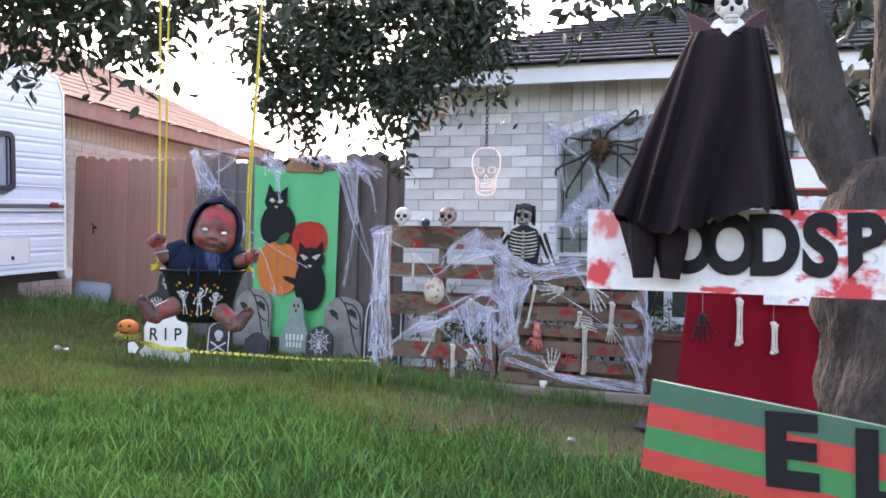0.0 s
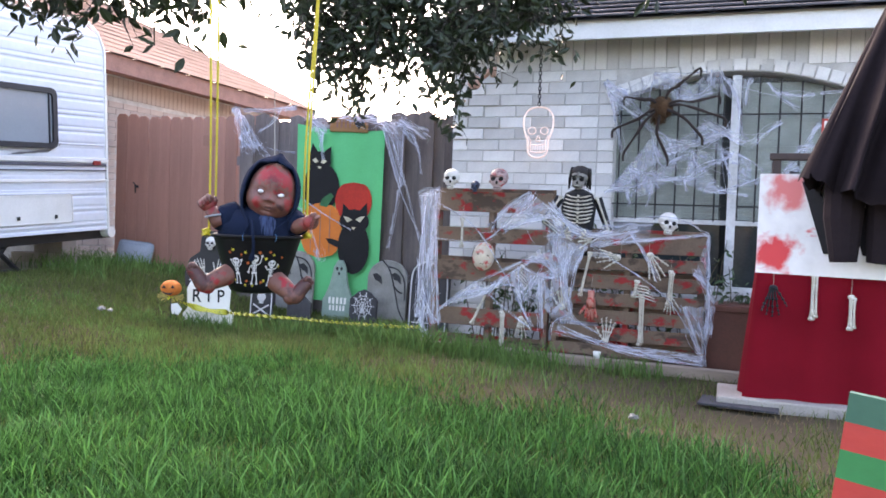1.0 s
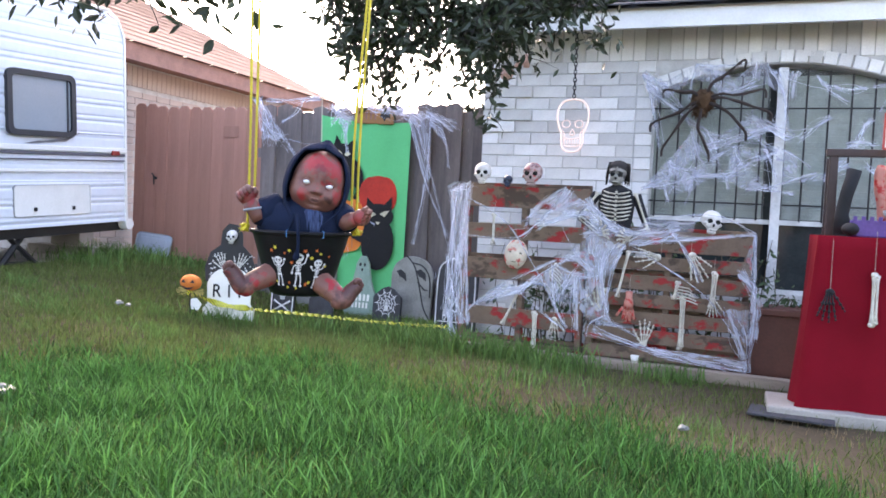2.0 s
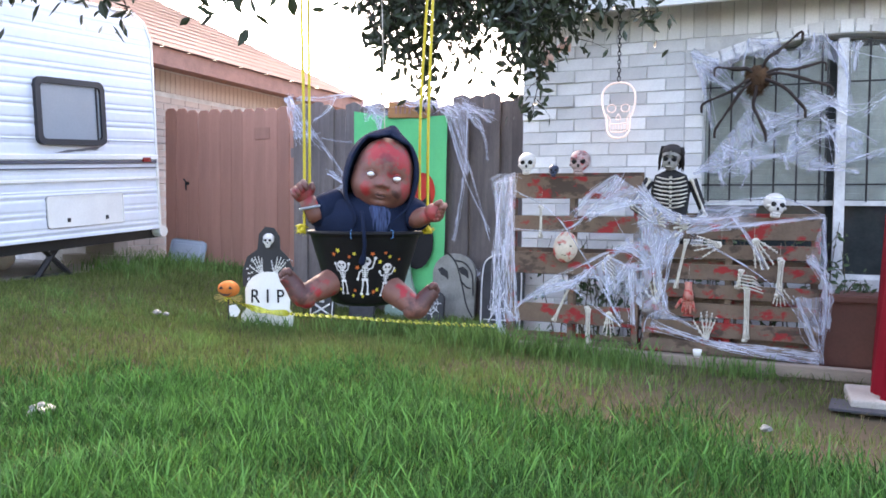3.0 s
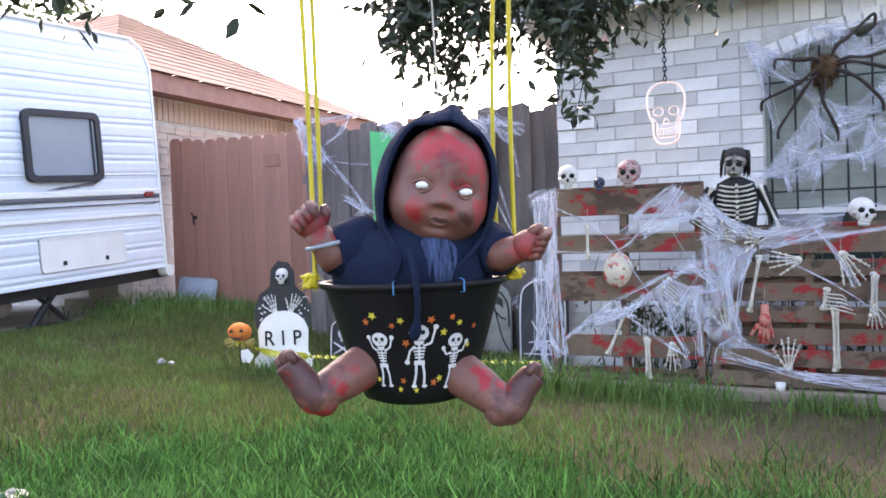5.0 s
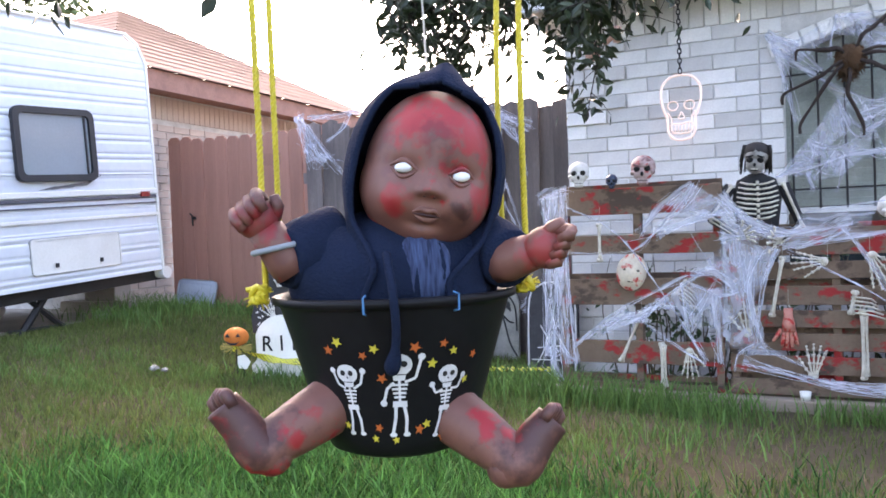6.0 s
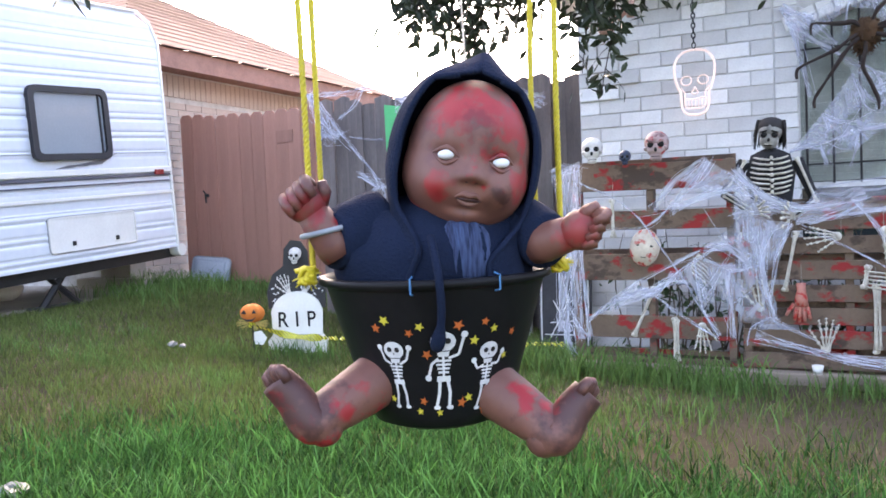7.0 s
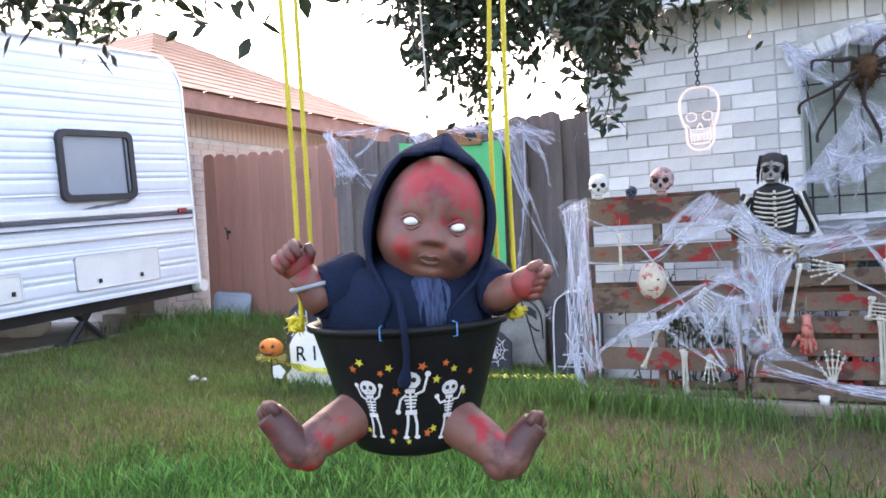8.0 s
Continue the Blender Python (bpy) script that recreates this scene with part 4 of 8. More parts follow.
# ---- window of the house ----
window = thing("window_1", pose(0, 0, 0), "arched house window with pale blinds behind black iron bars", "window", kind="structure")
bm = B()
for (x0, x1, z0, z1) in ((WX0, WX0 + 0.025, 0.45, 1.95), (WX1 - 0.025, WX1, 0.45, 1.95), (WX0, WX1, 0.955, 0.99), (WX0, WX1, 0.45, 0.48)):
    slab(bm, x0, x1, z0, z1, 6.99, 7.05)
part("window_frame", bm, M["frame_white"], window)
bm = B()
slab(bm, 1.005, 1.07, 0.42, 2.09, 6.93, 7.0)
part("mullion", bm, M["frame_white"], window, "white mullion post")
for (x0, x1) in ((WX0, 0.96), (1.07, WX1)):
    bm = B()
    bm.faces.new([bm.verts.new(p) for p in ((x0, 7.04, 0.98), (x1, 7.04, 0.98), (x1, 7.04, 2.13), (x0, 7.04, 2.13))])
    # opaque dark colour gives the lower glass the dimness of the room behind
    b5 = B()
    b5.faces.new([b5.verts.new(p) for p in ((x0, 7.043, 0.46), (x1, 7.043, 0.46), (x1, 7.043, 0.96), (x0, 7.043, 0.96))])
    part("lower_pane", b5, M["glass"], window, "dark lower pane")
    pane = part("pane", bm, M["clear_glass"], window)
    pane.visible_shadow = False
    for k in range(24):
        bm = B()
        box(bm, ((x0 + x1) / 2, 7.085, 1.02 + 0.044 * k), (x1 - x0 - 0.03, 0.012, 0.042), m=pose(0, 0, 0, 12, 0, 0))
        part("slat", bm, M["blind"], window)
# added dark panel whose colour stands in for the unlit room
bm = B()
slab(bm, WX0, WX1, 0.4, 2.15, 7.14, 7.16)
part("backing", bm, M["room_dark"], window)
for k in range(13):
    x = WX0 + 0.06 + 0.146 * k
    bm = B()
    tube(bm, [(x, 6.965, 0.98), (x, 6.965, 1.90 + 0.19 * math.sin(math.pi * (x - WX0) / (WX1 - WX0)))], 0.007, 6)
    part("bar", bm, M["black_metal"], window)
for z in (1.10, 1.80):
    bm = B()
    tube(bm, [(WX0, 6.97, z), (WX1, 6.97, z)], 0.006, 6)
    part("cross_bar", bm, M["black_metal"], window)


# ---- bones, skulls ----
def bone(bm, a, b, r, mi=0):
    a, b = Vector(a), Vector(b)
    d = (b - a).normalized()
    tube(bm, [a, a.lerp(b, 0.15), a.lerp(b, 0.5), a.lerp(b, 0.85), b], [r * 1.4, r * 0.9, r * 0.75, r * 0.9, r * 1.4], 8, mi)
    s = d.orthogonal().normalized()
    for e in (a, b):
        for k in (-1, 1):
            ball(bm, e + s * r * 0.8 * k, (r * 1.15,) * 3, u=8, v=6, mi=mi)


def bony_hand(bm, spread=1.0, mi=0):
    """A skeletal palm with five fingers pointing to +z, its wrist at the origin, 0.19 long."""
    for k, (x, l, a) in enumerate(((-0.034, 0.075, -32), (-0.018, 0.085, -11), (0.0, 0.095, -1), (0.016, 0.088, 9), (0.031, 0.07, 20))):
        a = radians(a * spread)
        base = Vector((x * 0.45, 0, 0.02))
        kn = Vector((x, -0.004, 0.075 if k else 0.045))
        bone(bm, base, kn, 0.0055, mi)
        d = Vector((math.sin(a), 0, math.cos(a)))
        p = kn
        for q, f in enumerate((0.45, 0.32, 0.23)):
            n = p + d * l * f + Vector((0, -0.004 * q, 0))
            bone(bm, p, n, 0.005 - 0.0007 * q, mi)
            p = n
    ball(bm, (0, 0, 0.012), (0.022, 0.012, 0.016), u=10, v=6, mi=mi)


def hung(name, label, x, z, build, material, rz=0.0, top=0.1, y=6.095, sc=1.0, group="hanging plastic bones", ry=0.0, cat="bone"):
    t = thing(name, pose(x, y, z), label, cat, group)
    bm = B()
    build(bm)
    part("piece", bm, material, t, smooth=True, m=pose(0, 0, 0, 0, ry, rz) @ Matrix.Scale(sc, 4))
    bm = B()
    tube(bm, [(0, 0, 0), (0.002, 0.02, top)], 0.0012, 4)
    part("cord", bm, M["twine"], t)
    return t


LB, LH = "off-white plastic bone hung on string before the pallet", "off-white plastic skeleton hand hung before the pallet"


def long_bone(l, two=False):
    def f(bm):
        bone(bm, (0, 0, 0), (0, 0, -l), 0.011)
        if two:
            bone(bm, (0.016, 0, -0.01), (0.018, 0, -l * 0.95), 0.008)
    return f


for (x, z, l, a, two) in ((-0.83, 0.93, 0.20, 0, False), (-0.61, 0.43, 0.29, 24, False), (-0.505, 0.26, 0.24, 0, True), (0.12, 0.72, 0.30, 11, False), (0.48, 0.44, 0.33, 0, True), (0.67, 0.62, 0.22, 3, True)):
    hung("plastic_bone", LB, x, z, long_bone(l, two), M["bone"], ry=a)


def drooping(bm):
    bony_hand(bm)
    bmesh.ops.transform(bm, matrix=pose(0, 0, 0, 0, 180, 0), verts=bm.verts)


for (x, z, a, sc, up) in ((-0.36, 0.24, -6, 0.95, 1), (-0.06, 0.31, -4, 1.1, 0), (0.25, 0.10, 2, 1.05, 0), (0.67, 0.46, -4, 0.75, 1), (0.33, 0.70, -92, 1.0, 0), (0.52, 0.74, 155, 1.15, 0)):
    hung("skeleton_hand", LH, x, z, drooping if up else bony_hand, M["bone"], ry=a, sc=sc, group="hanging skeleton props", cat="skeleton prop")


def rib_foot(bm):
    for k in range(5):
        tube(bm, [(-0.03, 0, 0.02 * k), (0.06, -0.03, 0.02 * k - 0.01), (0.12 - 0.01 * k, -0.01, 0.02 * k - 0.03)], 0.005, 6)
    bone(bm, (-0.03, 0, 0), (-0.01, 0, 0.1), 0.012)


hung("plastic_foot_bone", "off-white plastic foot bones hung before the pallet", 0.46, 0.44, rib_foot, M["bone"], group="hanging skeleton props", cat="skeleton prop")
hung("plastic_foot_bone", "off-white plastic foot bones hung before the pallet", -0.40, 0.52, rib_foot, M["bone"], group="hanging skeleton props", cat="skeleton prop", ry=30, sc=0.9)


def fleshy(bm):
    """A severed rubber hand hanging with its fingers down."""
    tube(bm, [(0, 0, 0.0), (0, 0, -0.04), (0, 0, -0.075), (0, 0, -0.12)], [0.024, 0.022, 0.032, 0.034], 12)
    for x, l, a in ((-0.045, 0.05, -38), (-0.024, 0.075, -8), (-0.008, 0.085, -2), (0.010, 0.08, 4), (0.027, 0.065, 12)):
        a = radians(a)
        tube(bm, [(x * 0.8, 0, -0.11), (x + math.sin(a) * l * 0.5, -0.01, -0.12 - l * 0.5), (x + math.sin(a) * l, -0.012, -0.12 - l)], [0.011, 0.010, 0.007], 8)


hung("rubber_severed_hand", "pink rubber severed hand with blood hung before the pallet", 0.14, 0.46, fleshy, M["flesh"], group="hanging skeleton props", cat="rubber prop")

for (x, z, sc, rz, mm, nm, lb) in ((-0.96, 1.225, 1.0, 12, "white_bone", "plastic_skull", "white plastic skull on top of the pallet"), (-0.77, 1.175, 0.55, 10, "blue_skull", "small_painted_skull", "small blue black painted skull on the pallet"), (-0.59, 1.225, 1.12, 5, "pink_skull", "demon_skull", "pinkish red snarling demon skull on the pallet"), (0.63, 0.945, 1.02, 16, "white_bone", "plastic_skull", "white plastic skull tilted on the pallet edge")):
    s = skull_bm()
    if nm == "demon_skull":
        for k in (-1, 1):
            box(s, (k * 0.026, -0.078, 0.016), (0.036, 0.012, 0.011), m=pose(0, 0, 0, 0, -k * 22, 0), bevel=0.003)
    ob = part(nm, s, [M[mm], M["socket"]], label=lb, smooth=True, m=pose(x, 6.19, z, -6, 9 if x > 0 else 0, rz) @ Matrix.Scale(sc, 4))
    tagged(ob, category="skull", group="skulls on the pallets")

# white baby face mask with red smears
bm = B()
vs = ball(bm, (0, 0, 0), (0.072, 0.045, 0.092), u=24, v=16)
bmesh.ops.delete(bm, geom=[v for v in bm.verts if v.co.y > 0.012], context='VERTS')
for v in bm.verts:
    x, z = v.co.x, v.co.z
    v.co.y -= 0.012 * math.exp(-((x / 0.014) ** 2 + ((z + 0.005) / 0.02) ** 2)) + 0.006 * math.exp(-((x / 0.025) ** 2 + ((z + 0.045) / 0.012) ** 2))
for sx in (-1, 1):
    ball(bm, (sx * 0.026, -0.036, 0.012), (0.014, 0.006, 0.008), u=10, v=6, mi=1)
box(bm, (0, -0.0405, -0.045), (0.026, 0.006, 0.004), mi=1)
ob = part("face_mask", bm, [M["mask"], M["socket"]], label="off-white plastic face mask smeared with red hung on the pallet", smooth=True, m=pose(-0.655, 6.09, 0.66, 0, 8, 8) @ Matrix.Scale(1.14, 4))
tagged(ob, category="mask")
# white votive cup by the timber
bm = B()
rings = spun(bm, [(0.001, 0), (0.022, 0), (0.028, 0.045), (0.025, 0.045), (0.02, 0.006), (0.001, 0.006)], 16)
ob = part("white_cup", bm, M["tomb_white"], label="small white cup on the timber edging", smooth=True, m=pose(0.21, 6.0, 0.004))
tagged(ob, category="cup")


# ---- seated skeleton ----
def skeleton_figure():
    bm = B()
    # black suit body 0, bones 1, sockets 2, hair 3
    tube(bm, [(0, 0.03, -0.32), (0, 0.02, -0.1), (0, 0.0, 0.10), (0, 0.0, 0.2), (0, 0, 0.235)], [0.085, 0.10, 0.125, 0.10, 0.03], 16, 0)
    for v in bm.verts:
        v.co.y *= 0.62
    for k in range(8):
        z = 0.17 - 0.026 * k
        w = 0.085 + 0.02 * math.sin(k / 7 * math.pi)
        for sx in (-1, 1):
            tube(bm, [(sx * 0.008, -0.083, z), (sx * w * 0.6, -0.078, z + 0.006), (sx * w, -0.05, z + 0.018)], [0.005, 0.006, 0.004], 6, 1)
    for k in range(10):
        box(bm, (0, -0.085, 0.18 - 0.03 * k), (0.016, 0.012, 0.02), bevel=0.004, mi=1)
    for sx, elb, wr in ((-1, (-0.24, -0.02, 0.0), (-0.10, -0.11, -0.10)), (1, (0.22, 0.0, -0.06), (0.10, -0.10, -0.13))):
        sh = Vector((sx * 0.13, 0.0, 0.17))
        tube(bm, [sh, sh.lerp(Vector(elb), 0.5), elb], [0.034, 0.029, 0.025], 10, 0)
        tube(bm, [elb, wr], [0.025, 0.018], 10, 0)
        off = Vector((0, -0.030, 0.0))
        bone(bm, sh + off, Vector(elb) + off * 0.9, 0.009, 1)
        bone(bm, Vector(elb) + Vector((0, -0.024, 0.012)), Vector(wr) + Vector((0, -0.022, 0.012)), 0.006, 1)
        bone(bm, Vector(elb) + Vector((0, -0.024, -0.012)), Vector(wr) + Vector((0, -0.022, -0.012)), 0.006, 1)
        n0 = len(bm.verts)
        bm.verts.ensure_lookup_table()
        bony_hand(bm, mi=1)
        bm.verts.ensure_lookup_table()
        bmesh.ops.transform(bm, matrix=Matrix.Translation(wr) @ pose(0, -0.01, 0, 60, -sx * 70, 0), verts=bm.verts[n0:])
    # head
    bm.verts.ensure_lookup_table()
    n0 = len(bm.verts)
    ball(bm, (0, 0.012, 0.022), (0.062, 0.070, 0.062), u=16, v=12, mi=4)
    ball(bm, (0, -0.036, -0.03), (0.046, 0.034, 0.045), u=14, v=10, mi=4)
    for sx in (-1, 1):
        ball(bm, (sx * 0.026, -0.056, 0.0), (0.018, 0.016, 0.015), u=10, v=8, mi=2)
        box(bm, (sx * 0.028, -0.064, 0.019), (0.035, 0.012, 0.008), m=pose(0, 0, 0, 0, sx * 15, 0), mi=2)
    ball(bm, (0, -0.068, -0.025), (0.008, 0.006, 0.011), u=8, v=6, mi=2)
    box(bm, (0, -0.066, -0.052), (0.04, 0.008, 0.012), mi=2)
    for k in range(6):
        box(bm, (-0.015 + 0.006 * k, -0.0705, -0.048), (0.0045, 0.003, 0.007), mi=1)
    r = random.Random(3)
    ball(bm, (0, 0.02, 0.045), (0.071, 0.072, 0.052), u=14, v=8, mi=3)
    for k in range(90):
        a = r.uniform(-2.0, 2.0) + math.pi / 2
        p = Vector((0.066 * math.cos(a), 0.015 + 0.062 * math.sin(a), 0.06))
        tube(bm, [p + Vector((0, 0, 0.02)), p * 1.12 + Vector((0, 0, -0.02)), p * Vector((1.18, 1.1, 1)) + Vector((r.uniform(-0.01, 0.01), 0, -r.uniform(0.06, 0.14)))], [0.007, 0.006, 0.002], 4, 3)
    bm.verts.ensure_lookup_table()
    bmesh.ops.transform(bm, matrix=Matrix.Translation((0.0, -0.02, 0.305)) @ pose(0, 0, 0, 4, 5, -8), verts=bm.verts[n0:])
    ob = part("skeleton_mannequin", bm, [M["suit"], M["bone"], M["socket"], M["hair"], M["grey_face"]], label="skeleton mannequin in a black suit leaning over the pallets", smooth=True, m=pose(0.0, 6.24, 0.94, 0, 0, 6))
    tagged(ob, category="mannequin")


skeleton_figure()


# ---- spider, lit skull, chain ----
def spider():
    s = thing("giant_spider", pose(0.50, 6.86, 1.83), "big hairy brown spider with bent black legs in the window web", "decoration")
    for nm, c, sz in (("abdomen", (0.0, -0.05, 0.0), (0.085, 0.075, 0.085)), ("head", (-0.015, -0.06, -0.075), (0.05, 0.05, 0.04))):
        bm = B()
        ball(bm, c, sz, u=24, v=16)
        for v in bm.verts:
            v.co += (v.co - Vector(c)).normalized() * 0.014 * noise.noise(v.co * 70)
        r = random.Random(2)
        for k in range(170):
            d = Vector((r.gauss(0, 1), -abs(r.gauss(0, 1)), r.gauss(0, 1))).normalized()
            p = Vector(c) + Vector((d.x * sz[0], d.y * sz[1], d.z * sz[2]))
            tube(bm, [p, p + d * 0.02 + Vector((0, 0, -0.008))], [0.003, 0.0008], 4)
        part(nm, bm, M["spider_fur"], s, smooth=True)
    legs = (((0.12, 0.16), (0.27, 0.30)), ((0.22, 0.04), (0.42, 0.09)), ((0.22, 0.0), (0.46, -0.08)), ((0.18, -0.09), (0.30, -0.22)),
            ((-0.12, 0.06), (-0.28, 0.09)), ((-0.15, -0.08), (-0.36, -0.16)), ((-0.12, -0.12), (-0.27, -0.34)), ((-0.02, -0.20), (0.06, -0.38)))
    for (mx, mz), (ex, ez) in legs:
        pts = bent([(0, -0.05, 0), (mx * 0.5, -0.12, mz * 0.6 + 0.02), (mx, -0.10, mz), ((mx + ex) / 2, -0.07, (mz + ez) / 2), (ex, -0.02, ez), (ex * 1.02, -0.01, ez - 0.06)], 20, 0.006)
        part("leg", rough_tube(pts, [0.013 - 0.005 * k / 20 for k in range(21)], 7, 0.25), M["spider_leg"], s, smooth=True)


spider()


def lit_skull():
    s = thing("lit_skull_ornament", pose(-0.45, 6.80, 1.65), "pale pink lit wire skull ornament hanging on a black chain", "ornament")

    def curve(nm, pts, closed=True, r=0.0045):
        p = [(x, 0, z) for x, z in pts]
        if closed:
            p.append(p[0])
        q = bent(p, len(p) * 3, 0.0)
        bm = B()
        tube(bm, q, r, 6)
        part(nm, bm, M["neon"], s, smooth=True)
    curve("outline", [(0, 0.20), (0.07, 0.185), (0.115, 0.13), (0.12, 0.05), (0.10, -0.03), (0.085, -0.06), (0.08, -0.15), (0.05, -0.195), (0, -0.205), (-0.05, -0.195), (-0.08, -0.15), (-0.085, -0.06), (-0.10, -0.03), (-0.12, 0.05), (-0.115, 0.13), (-0.07, 0.185)], r=0.0075)
    for k in (-1, 1):
        curve("eye", [(k * 0.05 + 0.032 * math.cos(a), 0.01 + 0.028 * math.sin(a)) for a in [2 * math.pi * i / 8 for i in range(8)]])
        curve("cheek", [(k * 0.085, -0.03), (k * 0.06, -0.07), (k * 0.065, -0.12)], False)
    curve("nose", [(0, -0.03), (0.018, -0.07), (-0.018, -0.07)])
    curve("teeth", [(-0.06, -0.10), (0, -0.105), (0.06, -0.10), (0.055, -0.155), (0, -0.165), (-0.055, -0.155)])
    for k in range(5):
        curve("tooth", [(-0.04 + 0.02 * k, -0.104), (-0.04 + 0.02 * k, -0.158)], False, 0.003)
    for k in range(18):
        bm = B()
        lk = [(0.011 * math.cos(a), 0, 0.019 * math.sin(a)) for a in [2 * math.pi * i / 10 for i in range(11)]]
        tube(bm, lk, 0.0042, 6)
        part("chain_link", bm, M["black_metal"], s, smooth=True, m=pose(0, -0.012 * k * 0 - 0.002, 0.225 + 0.0305 * k, 0, 0, 90 * (k % 2)) )


lit_skull()

# ornaments hung from the eave
orn = thing("round_ornament", pose(-0.97, 6.70, 2.04), "pink plastic ornament head hung on a string from the eave", "ornament")
bm = B()
ball(bm, (0, 0, 0), (0.055, 0.05, 0.06), u=16, v=12)
ball(bm, (0, -0.048, -0.01), (0.01, 0.01, 0.01), u=8, v=6)
part("head", bm, M["flesh_pale"], orn, smooth=True)
bm = B()
tube(bm, [(0, 0, 0.05), (0, 0, 0.33)], 0.002, 4)
part("string", bm, M["twine"], orn)
orn = thing("bent_ornament", pose(-0.86, 6.70, 2.13), "pink plastic ornament limb hung on a string from the eave", "ornament")
bm = B()
tube(bm, [(-0.04, 0, -0.05), (0, 0, -0.01), (0.05, 0, 0.01)], [0.022, 0.028, 0.03], 10)
tube(bm, [(0.045, 0, -0.05), (0.05, 0, 0.05)], [0.024, 0.026], 10)
part("limb", bm, M["flesh_pale"], orn, smooth=True)
bm = B()
tube(bm, [(0.0, 0, 0.0), (0.02, 0, 0.24)], 0.002, 4)
part("string", bm, M["twine"], orn)


# ---- banner on the fence ----
banner = thing("cat_banner", pose(-2.5, 7.355, 0), "bright green cloth banner with two black cats and pumpkins", "banner")


def BX(px):
    return -0.46 + (px - 545) * 0.0059


def BZ(py):
    return 1.57 - (py - 240) * 0.0053


bm = B()
nx, nz = 24, 40
gr = []
for j in range(nz + 1):
    f = j / nz
    row = []
    for i in range(nx + 1):
        u = i / nx
        top = 1.80 - 0.07 * u - 0.03 * math.sin(math.pi * u)
        z = top + (0.10 - top) * f
        x = -0.46 + 0.93 * u * (1 - 0.05 * f) + 0.02 * f
        y = 0.008 * math.sin(18 * u + 3 * f) * (1 - 0.5 * f) + 0.006 * math.sin(7 * u - 4 * f)
        row.append(bm.verts.new((x, y - 0.012, z)))
    gr.append(row)
for j in range(nz):
    for i in range(nx):
        bm.faces.new((gr[j][i], gr[j][i + 1], gr[j + 1][i + 1], gr[j + 1][i]))
part("cloth", bm, M["green_cloth"], banner, smooth=True)


def patch(nm, shapes, material, y, label=""):
    bm = B()
    for k_, o in enumerate(shapes):
        plate(bm, o, 0.003, Matrix.Translation((0, y - 0.0007 * k_, 0)))
    part(nm, bm, material, banner, label)


def el_(px, py, rx, rz, n=20):
    return ngon(BX(px), BZ(py), rx * 0.0059, rz * 0.0053, n)


def tri_(*p):
    return [(BX(x), BZ(y)) for x, y in p]


patch("cat", [el_(593, 312, 33, 44), el_(589, 266, 21, 19), tri_((569, 262), (576, 232), (588, 252)), tri_((592, 252), (610, 238), (609, 266))], M["black_felt"], -0.034, "black felt cat")
patch("pumpkin", [el_(595, 390, 38, 50), el_(580, 390, 22, 46), el_(612, 390, 22, 46)], M["orange"], -0.042, "orange felt pumpkin")
patch("stem", [tri_((592, 345), (598, 332), (612, 322), (618, 328), (606, 348))], M["green_felt"], -0.048)
patch("red_pumpkin", [el_(652, 336, 32, 34), el_(640, 336, 20, 32), el_(665, 336, 20, 32)], M["red_felt"], -0.036, "red felt pumpkin hat")
patch("cat", [el_(656, 418, 28, 48), el_(656, 372, 26, 22), tri_((634, 370), (636, 340), (652, 356)), tri_((662, 356), (678, 338), (679, 370)), tri_((640, 425), (612, 412), (606, 404), (618, 404), (644, 412))], M["black_felt"], -0.052, "black felt cat")
for (px, py, s) in ((582, 264, 1), (597, 266, -1)):
    patch("cat_eye", [tri_((px - 6, py - s), (px, py - 5), (px + 6, py + s), (px, py + 4))], M["cream"], -0.040)
for (px, py, s) in ((645, 368, -3), (667, 367, 3)):
    patch("cat_eye", [tri_((px - 8, py + s - 2), (px, py - 4), (px + 8, py - s - 2), (px, py + 6))], M["cream"], -0.058)
patch("cat_nose", [tri_((586, 274), (594, 275), (590, 279))], M["cream"], -0.040)
patch("cat_nose", [tri_((652, 382), (660, 382), (656, 387))], M["cream"], -0.058)
for k in (-1, 0, 1):
    patch("pumpkin_rib", [ngon(BX(595 + 17 * k), BZ(390), 0.004, 0.22, 10)], M["brown_trim"], -0.047)

plq = thing("wooden_plaque", pose(-2.40, 7.33, 1.79, 0, 2, 0), "orange wooden plaque with a dark bat nailed above the banner", "plaque")
bm = B()
box(bm, (0, 0, 0), (0.40, 0.02, 0.15), bevel=0.008)
part("board", bm, mat("orange stained wood", (0.42, 0.20, 0.07), rough=0.7, scale=5, stretch=(1, 6, 6)), plq)
bm = B()
plate(bm, [(0.06, 0.0), (0.09, 0.05), (0.12, 0.02), (0.15, 0.05), (0.17, -0.02), (0.13, -0.015), (0.11, -0.05), (0.09, -0.02)], 0.003, Matrix.Translation((0, -0.014, 0)))
part("bat", bm, M["print_black"], plq)
for k in range(4):
    bm = B()
    box(bm, (-0.12 + 0.045 * k, -0.012, 0.0), (0.02, 0.004, 0.07))
    part("bar", bm, M["brown_trim"], plq)


